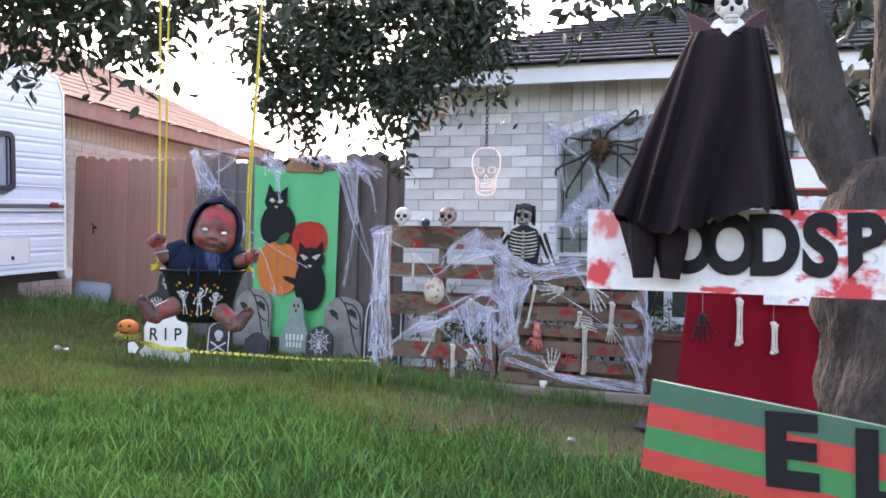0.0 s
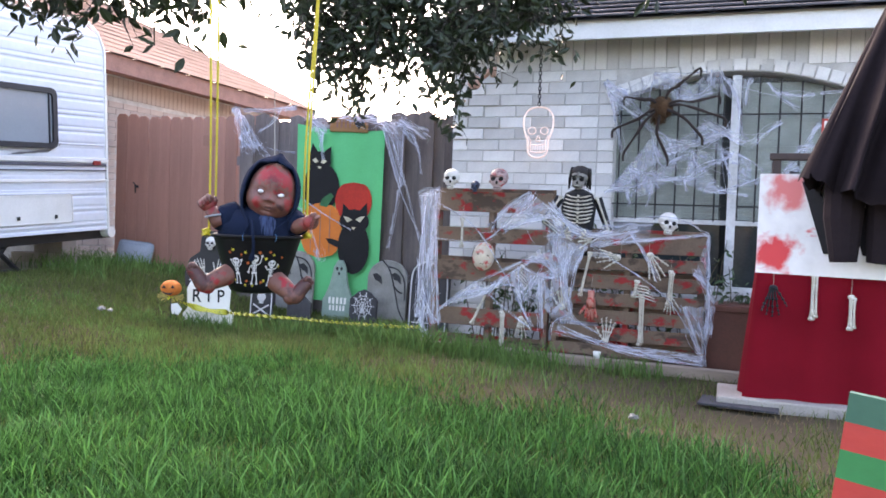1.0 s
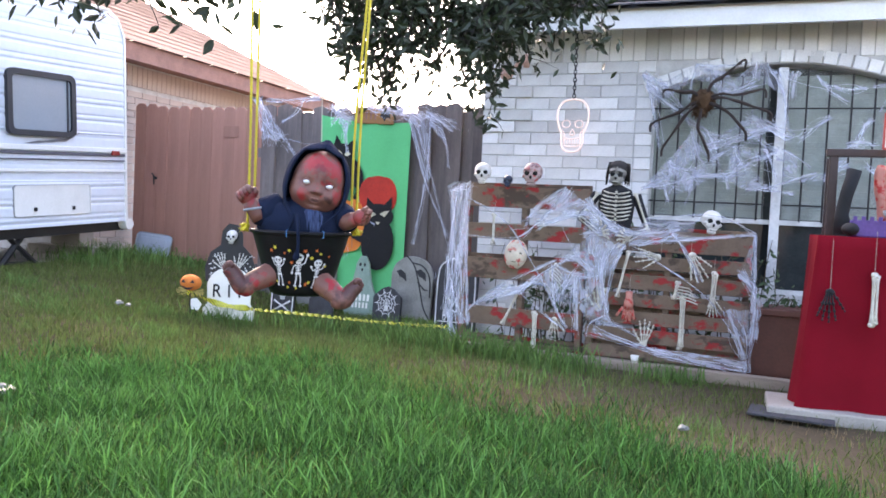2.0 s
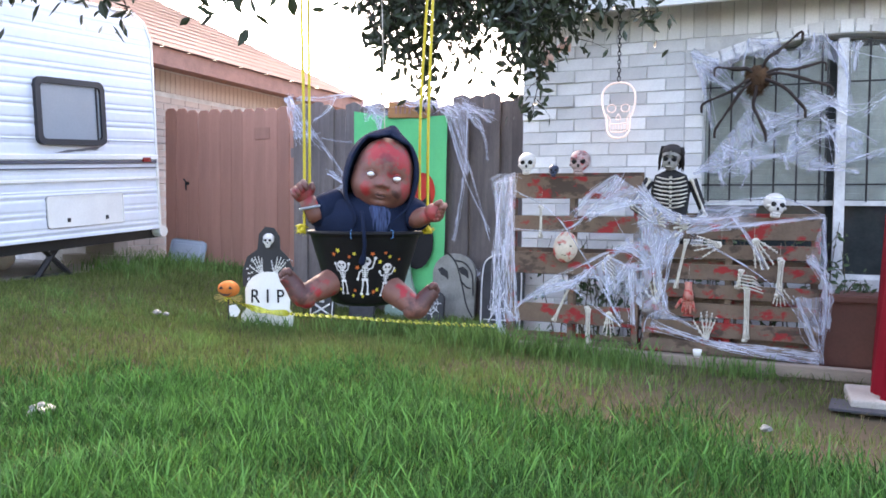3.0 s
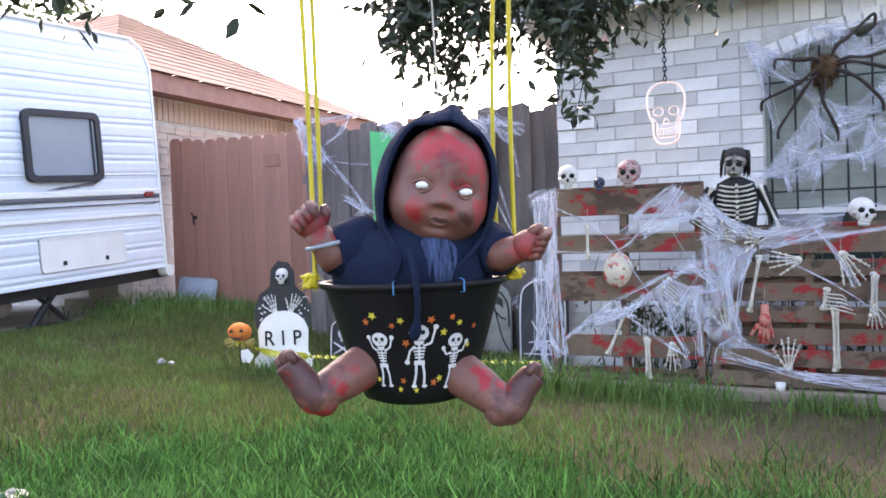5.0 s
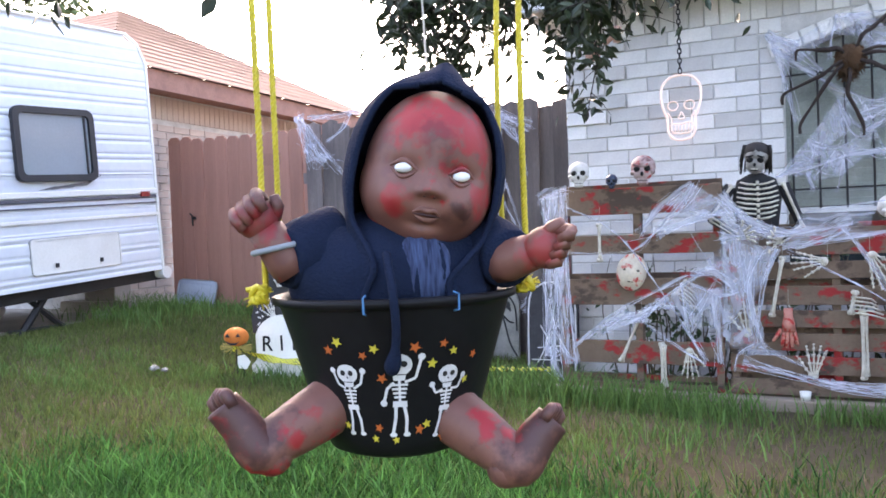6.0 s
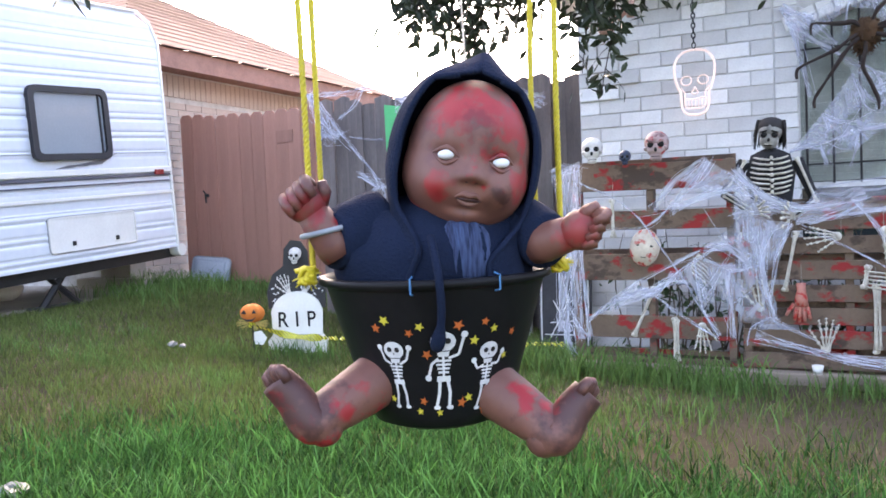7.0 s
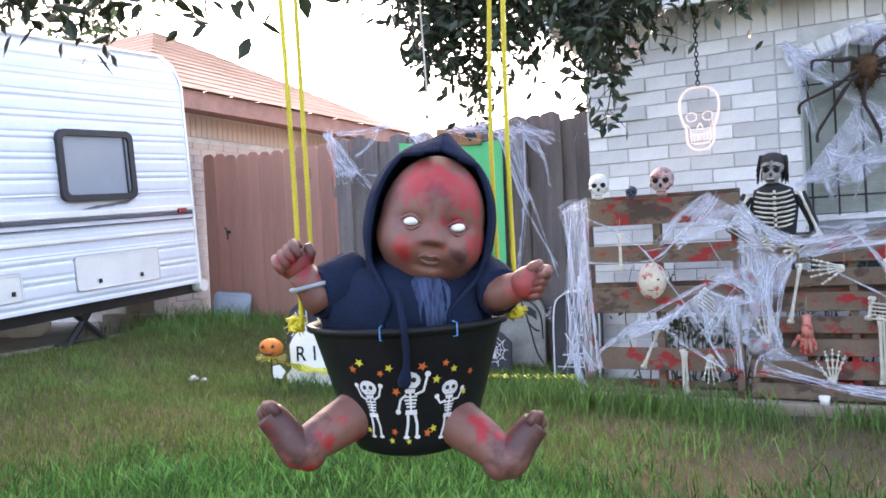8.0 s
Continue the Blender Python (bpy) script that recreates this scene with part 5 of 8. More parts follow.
# ---- tombstones ----
def tomb(x, y, w, h, mm, label, shape="arch", z=None, t=0.035, rz=0, tilt=-5):
    z = ground_z(x, y) - 0.02 if z is None else z
    s = thing("tombstone", pose(x, y, z, tilt, 0, rz), label, "tombstone", "tombstones along the fence")
    if shape == "arch":
        o = [(-w / 2, 0), (w / 2, 0), (w / 2, h - w * 0.42)] + [(w / 2 * math.cos(a), h - w * 0.42 + w * 0.42 * math.sin(a)) for a in [math.pi * k / 14 for k in range(1, 14)]] + [(-w / 2, h - w * 0.42)]
    elif shape == "point":
        o = [(-w / 2, 0), (w / 2, 0), (w / 2, h * 0.72), (w * 0.42, h * 0.78), (w * 0.2, h * 0.94), (0, h), (-w * 0.2, h * 0.94), (-w * 0.42, h * 0.78), (-w / 2, h * 0.72)]
    else:
        o = [(-w / 2, 0), (w / 2, 0), (w / 2, h * 0.35), (w * 0.36, h * 0.5), (w * 0.26, h * 0.62), (w * 0.2, h * 0.88), (w * 0.08, h), (-w * 0.08, h), (-w * 0.2, h * 0.88), (-w * 0.26, h * 0.62), (-w * 0.36, h * 0.5), (-w / 2, h * 0.35)]
    bm = B()
    plate(bm, o, t)
    bmesh.ops.bevel(bm, geom=[e for e in bm.edges if abs(e.verts[0].co.y - e.verts[1].co.y) < 1e-5], offset=0.006, segments=1, affect='EDGES')
    part("slab", bm, M[mm], s)
    return s, w, h


def strokes(s, nm, lines, r, material, y=-0.004):
    bm = B()
    for l in lines:
        tube(bm, bent([(x, y, z) for x, z in l], 3 * len(l), 0.0), r, 5)
    part(nm, bm, material, s)


for (x, w, h) in ((-2.90, 0.40, 0.62), (-1.93, 0.40, 0.60)):
    s, w, h = tomb(x, 7.24, w, h, "tomb", "grey foam tombstone with black bare branches leaning on the fence", "arch")
    strokes(s, "branch", [[(-0.06, h), (0.02, h * 0.85), (0.08, h * 0.55), (0.13, h * 0.25), (0.19, 0.05)], [(0.0, h * 0.9), (0.10, h * 0.86), (0.17, h * 0.7), (0.185, h * 0.4)], [(0.06, h * 0.62), (0.12, h * 0.52), (0.16, h * 0.5)]], 0.007, M["print_black"])
    for (a, b) in ((-0.10, h * 0.70), (0.09, h * 0.72)):
        bm = B()
        plate(bm, [(a - 0.05, b + 0.04), (a - 0.01, b + 0.055), (a + 0.04, b + 0.02), (a + 0.05, b - 0.05), (a + 0.01, b - 0.02), (a - 0.02, b - 0.01)], 0.004, Matrix.Translation((0, -0.006, 0)))
        part("raven", bm, M["print_black"], s, "black raven cut-out")
s, w, h = tomb(-2.40, 7.18, 0.32, 0.58, "tomb_green", "grey green ghost shaped foam tombstone", "ghost")
bm = B()
for (a, b, rx, rz) in ((-0.022, 0.50, 0.012, 0.018), (0.022, 0.50, 0.012, 0.018), (0, 0.455, 0.010, 0.016)):
    plate(bm, ngon(a, b, rx, rz, 10), 0.004, Matrix.Translation((0, -0.004, 0)))
part("face", bm, M["print_black"], s)
bm = B()
for k in range(5):
    box(bm, (-0.08 + 0.04 * k, -0.003, 0.2), (0.02, 0.006, 0.06))
    box(bm, (-0.07 + 0.035 * k, -0.003, 0.13), (0.016, 0.006, 0.05))
part("bar", bm, M["tomb_white"], s)
s, w, h = tomb(-2.62, 6.85, 0.24, 0.27, "tomb_dark", "small charcoal grey pointed tombstone", "point")
s, w, h = tomb(-2.06, 7.02, 0.27, 0.34, "tomb_dark", "black tombstone with a white spider web", "point")
web_lines = []
c = (0.0, 0.19)
for k in range(10):
    a = 2 * math.pi * k / 10
    web_lines.append([c, (c[0] + 0.115 * math.cos(a), c[1] + 0.13 * math.sin(a))])
for q in (0.3, 0.55, 0.8):
    for k in range(10):
        a, b = 2 * math.pi * k / 10, 2 * math.pi * (k + 1) / 10
        m_ = (a + b) / 2
        web_lines.append([(c[0] + 0.115 * q * math.cos(a), c[1] + 0.13 * q * math.sin(a)), (c[0] + 0.095 * q * math.cos(m_), c[1] + 0.11 * q * math.sin(m_)), (c[0] + 0.115 * q * math.cos(b), c[1] + 0.13 * q * math.sin(b))])
strokes(s, "web", web_lines, 0.0028, M["print_white"])
bm = B()
ball(bm, (0, -0.006, 0.15), (0.02, 0.012, 0.028), u=10, v=8)
part("spider", bm, M["print_white"], s)
s, w, h = tomb(-2.93, 6.72, 0.22, 0.34, "tomb_dark", "black tombstone with a white skull and crossbones", "arch")
bm = B()
plate(bm, ngon(0, 0.22, 0.045, 0.04, 14), 0.004, Matrix.Translation((0, -0.005, 0)))
box(bm, (0, -0.003, 0.175), (0.045, 0.004, 0.03))
part("skull", bm, M["print_white"], s)
strokes(s, "crossbone", [[(-0.08, 0.06), (0.08, 0.15)], [(-0.08, 0.15), (0.08, 0.06)]], 0.008, M["print_white"])
strokes(s, "rim", [[(-0.105, 0.01), (-0.105, 0.24), (-0.08, 0.30), (0, 0.332), (0.08, 0.30), (0.105, 0.24), (0.105, 0.01)]], 0.006, M["print_white"])
s, w, h = tomb(-1.33, 6.75, 0.36, 0.66, "tomb_dark", "black arched tombstone with a white outline and bare branches", "arch")
strokes(s, "rim", [[(-0.16, 0.05), (-0.16, 0.5), (-0.1, 0.61), (0, 0.64), (0.1, 0.61), (0.16, 0.5), (0.16, 0.05)]], 0.006, M["print_white"])
strokes(s, "branch", [[(-0.1, 0.1), (-0.02, 0.25), (0.05, 0.4)], [(-0.02, 0.25), (-0.08, 0.35)], [(0.02, 0.33), (0.1, 0.38)], [(-0.14, 0.12), (0.1, 0.12)], [(-0.1, 0.2), (0.12, 0.22)]], 0.004, M["print_white"])


# ---- reaper headstone and pumpkin stake ----
def reaper():
    z = ground_z(-3.07, 6.14) - 0.01
    s = thing("reaper_headstone", pose(-3.07, 6.14, z, -3, 0, 24), "white headstone board lettered RIP with a black hooded skeleton above", "tombstone")
    bm = B()
    w, h = 0.36, 0.44
    plate(bm, [(-w * 0.56, 0), (w * 0.56, 0), (w * 0.58, 0.10), (w * 0.48, 0.14), (w * 0.5, 0.3)] + [(w * 0.5 * math.cos(a), 0.28 + 0.16 * math.sin(a)) for a in [math.pi * k / 12 for k in range(1, 12)]] + [(-w * 0.5, 0.3), (-w * 0.48, 0.14), (-w * 0.58, 0.10)], 0.02)
    part("board", bm, M["tomb_white"], s)
    letters("RIP", [-0.10, 0.0, 0.10], 0.24, 0.15, 0.85, M["letter"], s, y=-0.004, bold=0.01)
    bm = B()
    for k in range(9):
        box(bm, (-0.12 + 0.03 * k, -0.002, 0.13), (0.018, 0.004, 0.014))
    part("bar", bm, M["print_black"], s)
    bm = B()
    plate(bm, [(-0.20, 0.32), (0.20, 0.32), (0.20, 0.44), (0.16, 0.55), (0.09, 0.62), (0.085, 0.72), (0.04, 0.79), (-0.03, 0.80), (-0.08, 0.74), (-0.09, 0.62), (-0.17, 0.56), (-0.21, 0.44)], 0.018, Matrix.Translation((0, 0.022, 0)))
    part("robe", bm, M["print_black"], s, "black hooded robe cut-out")
    part("skull", skull_bm(), [M["white_bone"], M["socket"]], s, smooth=True, m=pose(0.0, 0.015, 0.69) @ Matrix.Scale(0.72, 4))
    for k in (-1, 1):
        bm = B()
        bony_hand(bm)
        part("hand", bm, M["white_bone"], s, smooth=True, m=pose(k * 0.05, 0.012, 0.42, 0, k * 22, 0) @ Matrix.Scale(0.85, 4))
    bm = B()
    r = random.Random(8)
    for k in range(26):
        x = r.choice((-1, 1)) * r.uniform(0.1, 0.19)
        plate(bm, ngon(x, r.uniform(0.36, 0.56), 0.006, 0.006, 6), 0.003, Matrix.Translation((0, 0.018, 0)))
    part("dot_print", bm, M["print_white"], s, kind="stuff")


reaper()
pk = thing("pumpkin_stake", pose(-3.30, 5.95, ground_z(-3.3, 5.95), 0, 0, 20), "orange pumpkin yard stake with a hay bow", "decoration")
bm = B()
ball(bm, (0, 0, 0.27), (0.088, 0.075, 0.065), u=56, v=14)
for v in bm.verts:
    q_ = 1 - 0.10 * abs(math.sin(4 * math.atan2(v.co.y, v.co.x)))
    v.co.x *= q_
    v.co.y *= q_
part("pumpkin", bm, M["orange"], pk, smooth=True)
bm = B()
for k in (-1, 1):
    plate(bm, [(k * 0.036 - 0.016, 0.275), (k * 0.036 + 0.016, 0.275), (k * 0.036, 0.30)], 0.01, Matrix.Translation((0, -0.078, 0)))
plate(bm, [(-0.05, 0.25), (-0.02, 0.235), (0.02, 0.235), (0.05, 0.25), (0.02, 0.222), (-0.02, 0.222)], 0.01, Matrix.Translation((0, -0.078, 0)))
part("face", bm, M["print_black"], pk)
bm = B()
r = random.Random(4)
for k in range(60):
    a = r.uniform(0, 6.28)
    tube(bm, [(0.02 * math.cos(a), 0.0, 0.2), (0.11 * math.cos(a), r.uniform(-0.03, 0.03), 0.2 + 0.05 * math.sin(a))], 0.002, 4)
part("hay", bm, mat("straw", (0.55, 0.44, 0.14), rough=0.9), pk)
bm = B()
tube(bm, [(0, 0, -0.05), (0, 0, 0.22)], 0.007, 6)
tube(bm, [(0.05, 0.01, -0.05), (0.03, 0.01, 0.15)], 0.006, 6)
part("stake", bm, M["black_metal"], pk)
bm = B()
plate(bm, [(0.0, 0.06), (0.06, 0.05), (0.09, 0.10), (0.05, 0.15), (0.0, 0.14)], 0.004, Matrix.Translation((0.01, -0.02, 0)))
part("tag", bm, M["tomb_white"], pk)

# ---- caution tape ----
bm = B()
line = bent([(-3.32, 5.93, 0.20), (-3.1, 6.08, 0.10), (-2.85, 6.20, 0.07), (-2.3, 6.30, 0.055), (-1.75, 6.25, 0.06), (-1.12, 6.09, 0.10)], 140, 0.0)
prev = None
for k, p in enumerate(line):
    tw = 1.1 * math.sin(k * 0.13) + (1.15 * (k - 52) if k > 52 else 0)
    o = Vector((0.2 * math.sin(tw), -0.8 * math.sin(tw), math.cos(tw))) * (0.026 if k < 52 else 0.017)
    cur = (bm.verts.new(p - o), bm.verts.new(p + o))
    if prev:
        bm.faces.new((prev[0], cur[0], cur[1], prev[1]))
    prev = cur
cap = part("caution_tape", bm, M["tape"], label="twisted yellow caution tape with black bars strung over the grass", smooth=True)
tagged(cap, category="tape")

# ---- bucket swing and doll ----
SX, SY, SZ, SR, SS = -0.160, 2.328, 0.855, 32.0, 0.755
swing = thing("bucket_swing", pose(SX, SY, SZ, 0, 0, SR) @ Matrix.Scale(SS, 4), "black bucket swing with skeleton stickers on yellow rope", "swing")
PROF = [(0.001, -0.198), (0.070, -0.198), (0.090, -0.190), (0.102, -0.165), (0.148, -0.012), (0.150, -0.008), (0.158, -0.006), (0.159, 0.002), (0.152, 0.004), (0.146, -0.004), (0.098, -0.162), (0.06, -0.185), (0.001, -0.187)]
bm = B()
spun(bm, PROF, 48)
bucket = part("bucket", bm, M["bucket"], swing, smooth=True)


def on_bucket(u, z, lift=0.0015):
    """A place on the bucket's front, u metres round it from the middle."""
    r = 0.102 + (0.148 - 0.102) * (z + 0.165) / 0.153 + lift
    a = u / 0.125
    return (r * math.sin(a), -r * math.cos(a), z)


def sticker(nm, polys, material, label=""):
    bm = B()
    for k, o in enumerate(polys):
        n = len(o)
        c = bm.verts.new(on_bucket(sum(p[0] for p in o) / n, sum(p[1] for p in o) / n, 0.0016 + 0.0001 * (k % 3)))
        vs = [bm.verts.new(on_bucket(u, z, 0.0016 + 0.0001 * (k % 3))) for u, z in o]
        for i in range(n):
            bm.faces.new((c, vs[i], vs[(i + 1) % n]))
    return part(nm, bm, material, bucket, label)


def stroke2(pts, w):
    out = []
    for a, b in zip(pts, pts[1:]):
        d = Vector((b[0] - a[0], b[1] - a[1]))
        n = Vector((-d.y, d.x)).normalized() * w
        out.append([(a[0] + n.x, a[1] + n.y), (a[0] - n.x, a[1] - n.y), (b[0] - n.x, b[1] - n.y), (b[0] + n.x, b[1] + n.y)])
    return out


def skel_sticker(cu, cz, s, armL, armR, legs):
    def q(pts):
        return [(cu + x * s, cz + z * s) for x, z in pts]
    polys = [q(ngon(0, 0.030, 0.0145, 0.0125, 14)), q([(-0.008, 0.022), (0.008, 0.022), (0.006, 0.012), (-0.006, 0.012)])]
    polys += stroke2(q([(0, 0.014), (0, -0.014)]), 0.0014 * s)
    for k in range(4):
        z = 0.007 - 0.0048 * k
        polys += stroke2(q([(-0.0095 + 0.001 * k, z), (0.0095 - 0.001 * k, z)]), 0.0013 * s)
    polys.append(q([(-0.008, -0.012), (0.008, -0.012), (0.009, -0.019), (-0.009, -0.019)]))
    for arm in (armL, armR):
        polys += stroke2(q(arm), 0.0016 * s)
        polys.append(q(ngon(arm[-1][0], arm[-1][1], 0.0042, 0.0042, 7)))
    for lg in legs:
        polys += stroke2(q(lg), 0.0020 * s)
        polys.append(q(ngon(lg[-1][0] + 0.001, lg[-1][1], 0.0052, 0.003, 7)))
    st = sticker("skeleton_sticker", polys, M["print_white"], "white dancing skeleton sticker")
    bm = B()
    for (x, z, rx, rz) in ((-0.0055, 0.031, 0.0036, 0.0038), (0.0055, 0.031, 0.0036, 0.0038), (0, 0.025, 0.0012, 0.0014)):
        o = q(ngon(x, z, rx, rz, 9))
        bm.faces.new([bm.verts.new(on_bucket(u, w, 0.0024)) for u, w in o])
    o = q([(-0.007, 0.0195), (0.007, 0.0195), (0.007, 0.0183), (-0.007, 0.0183)])
    bm.faces.new([bm.verts.new(on_bucket(u, w, 0.0024)) for u, w in o])
    part("face", bm, M["print_black"], st)


UP_L, UP_R = [(-0.006, 0.010), (-0.016, 0.016), (-0.020, 0.034)], [(0.006, 0.010), (0.017, 0.017), (0.022, 0.034)]
DN_L = [(-0.006, 0.010), (-0.014, 0.003), (-0.019, -0.014)]
LEGS = ([(-0.005, -0.018), (-0.006, -0.033), (-0.011, -0.052)], [(0.005, -0.018), (0.008, -0.033), (0.007, -0.052)])
skel_sticker(-0.070, -0.112, 0.92, UP_L, UP_R, LEGS)
skel_sticker(-0.008, -0.106, 1.06, DN_L, [(0.006, 0.010), (0.018, 0.014), (0.024, 0.038)], LEGS)
skel_sticker(0.052, -0.118, 0.92, [(-0.006, 0.010), (-0.016, 0.006), (-0.022, 0.018)], [(0.006, 0.010), (0.018, 0.010), (0.024, 0.026)], LEGS)
rs = random.Random(12)
STARS = [(-0.088, -0.056, 0), (-0.075, -0.046, 1), (-0.047, -0.062, 0), (-0.034, -0.054, 1), (0.010, -0.054, 0), (0.030, -0.075, 1), (0.042, -0.052, 0), (0.055, -0.062, 1), (0.085, -0.07, 0),
         (-0.045, -0.166, 1), (-0.038, -0.152, 0), (0.018, -0.156, 0), (-0.015, -0.168, 1), (0.028, -0.150, 1), (0.055, -0.168, 0), (-0.085, -0.150, 1), (0.078, -0.100, 1), (-0.028, -0.090, 0)]
for (u, z, k) in STARS:
    r0 = rs.uniform(0.0055, 0.008)
    a0 = rs.uniform(0, 6)
    sticker("star_sticker", [[(u + (r0 if i % 2 == 0 else r0 * 0.45) * math.cos(a0 + math.pi * i / 5), z + (r0 if i % 2 == 0 else r0 * 0.45) * math.sin(a0 + math.pi * i / 5)) for i in range(10)]], M["star_yellow"] if k else M["star_orange"])


def twisted_rope(pts, r, parent, nm="rope"):
    line = bent(pts, 300, 0.0)
    bm = B()
    for s in range(3):
        strand = []
        for k, p in enumerate(line):
            a = k * 1.05 + 2 * math.pi * s / 3
            strand.append(p + Vector((math.cos(a), math.sin(a), 0)) * r * 0.55)
        tube(bm, strand, r * 0.62, 6)
    return part(nm, bm, M["rope"], parent, smooth=True)


for (x0, y0, x1, y1, z0) in ((-0.164, -0.02, -0.20, 0.0, 0.02), (-0.150, 0.07, -0.165, 0.05, 0.06), (0.166, -0.05, 0.215, -0.02, 0.06), (0.158, 0.05, 0.225, 0.03, 0.06)):
    twisted_rope([(x0, y0, z0 - 0.02), (x0 * 1.01, y0, z0 + 0.3), (x0 + (x1 - x0) * 0.45, y0 + (y1 - y0) * 0.45, 0.95), (x1, y1, 2.1)], 0.0038, swing)
for (x, y, z) in ((-0.172, -0.03, 0.008), (0.17, -0.02, 0.006)):
    bm = B()
    r = random.Random(int(abs(x) * 1e4))
    for k in range(5):
        d = Vector((r.gauss(0, 1), r.gauss(0, 1), r.gauss(0, 1))).normalized()
        tube(bm, bent([d * 0.012, d.orthogonal() * 0.014, -d * 0.013, d.cross(d.orthogonal()) * 0.014, d * 0.02], 14, 0), 0.0046, 6)
    for k in range(14):
        d = Vector((r.gauss(-0.6 if x < 0 else 0.6, 1), r.gauss(0, 1), r.gauss(-0.5, 0.8))).normalized()
        tube(bm, [(0, 0, 0), d * 0.028], [0.002, 0.001], 4)
    part("knot", bm, M["rope"], swing, "frayed yellow rope knot", smooth=True, m=pose(x, y, z) @ Matrix.Scale(0.75, 4))
bm = B()
tube(bm, [(0.05, -0.03, 0.275), (0.035, -0.01, 0.9), (0.0, 0.0, 2.1)], 0.0014, 5)
part("hood_string", bm, M["twine"], swing, "thin white string holding the hood")
for u in (-0.045, 0.06):
    bm = B()
    a = u / 0.15
    c = Vector((0.156 * math.sin(a), -0.156 * math.cos(a), 0))
    tube(bm, [c * 0.95 + Vector((0, 0, -0.014)), c * 1.02 + Vector((0, 0, -0.012)), c * 1.025 + Vector((0, 0, 0.006)), c * 0.95 + Vector((0, 0, 0.008))], 0.0013, 5)
    part("tie", bm, M["tie_blue"], swing, "blue cord tie")


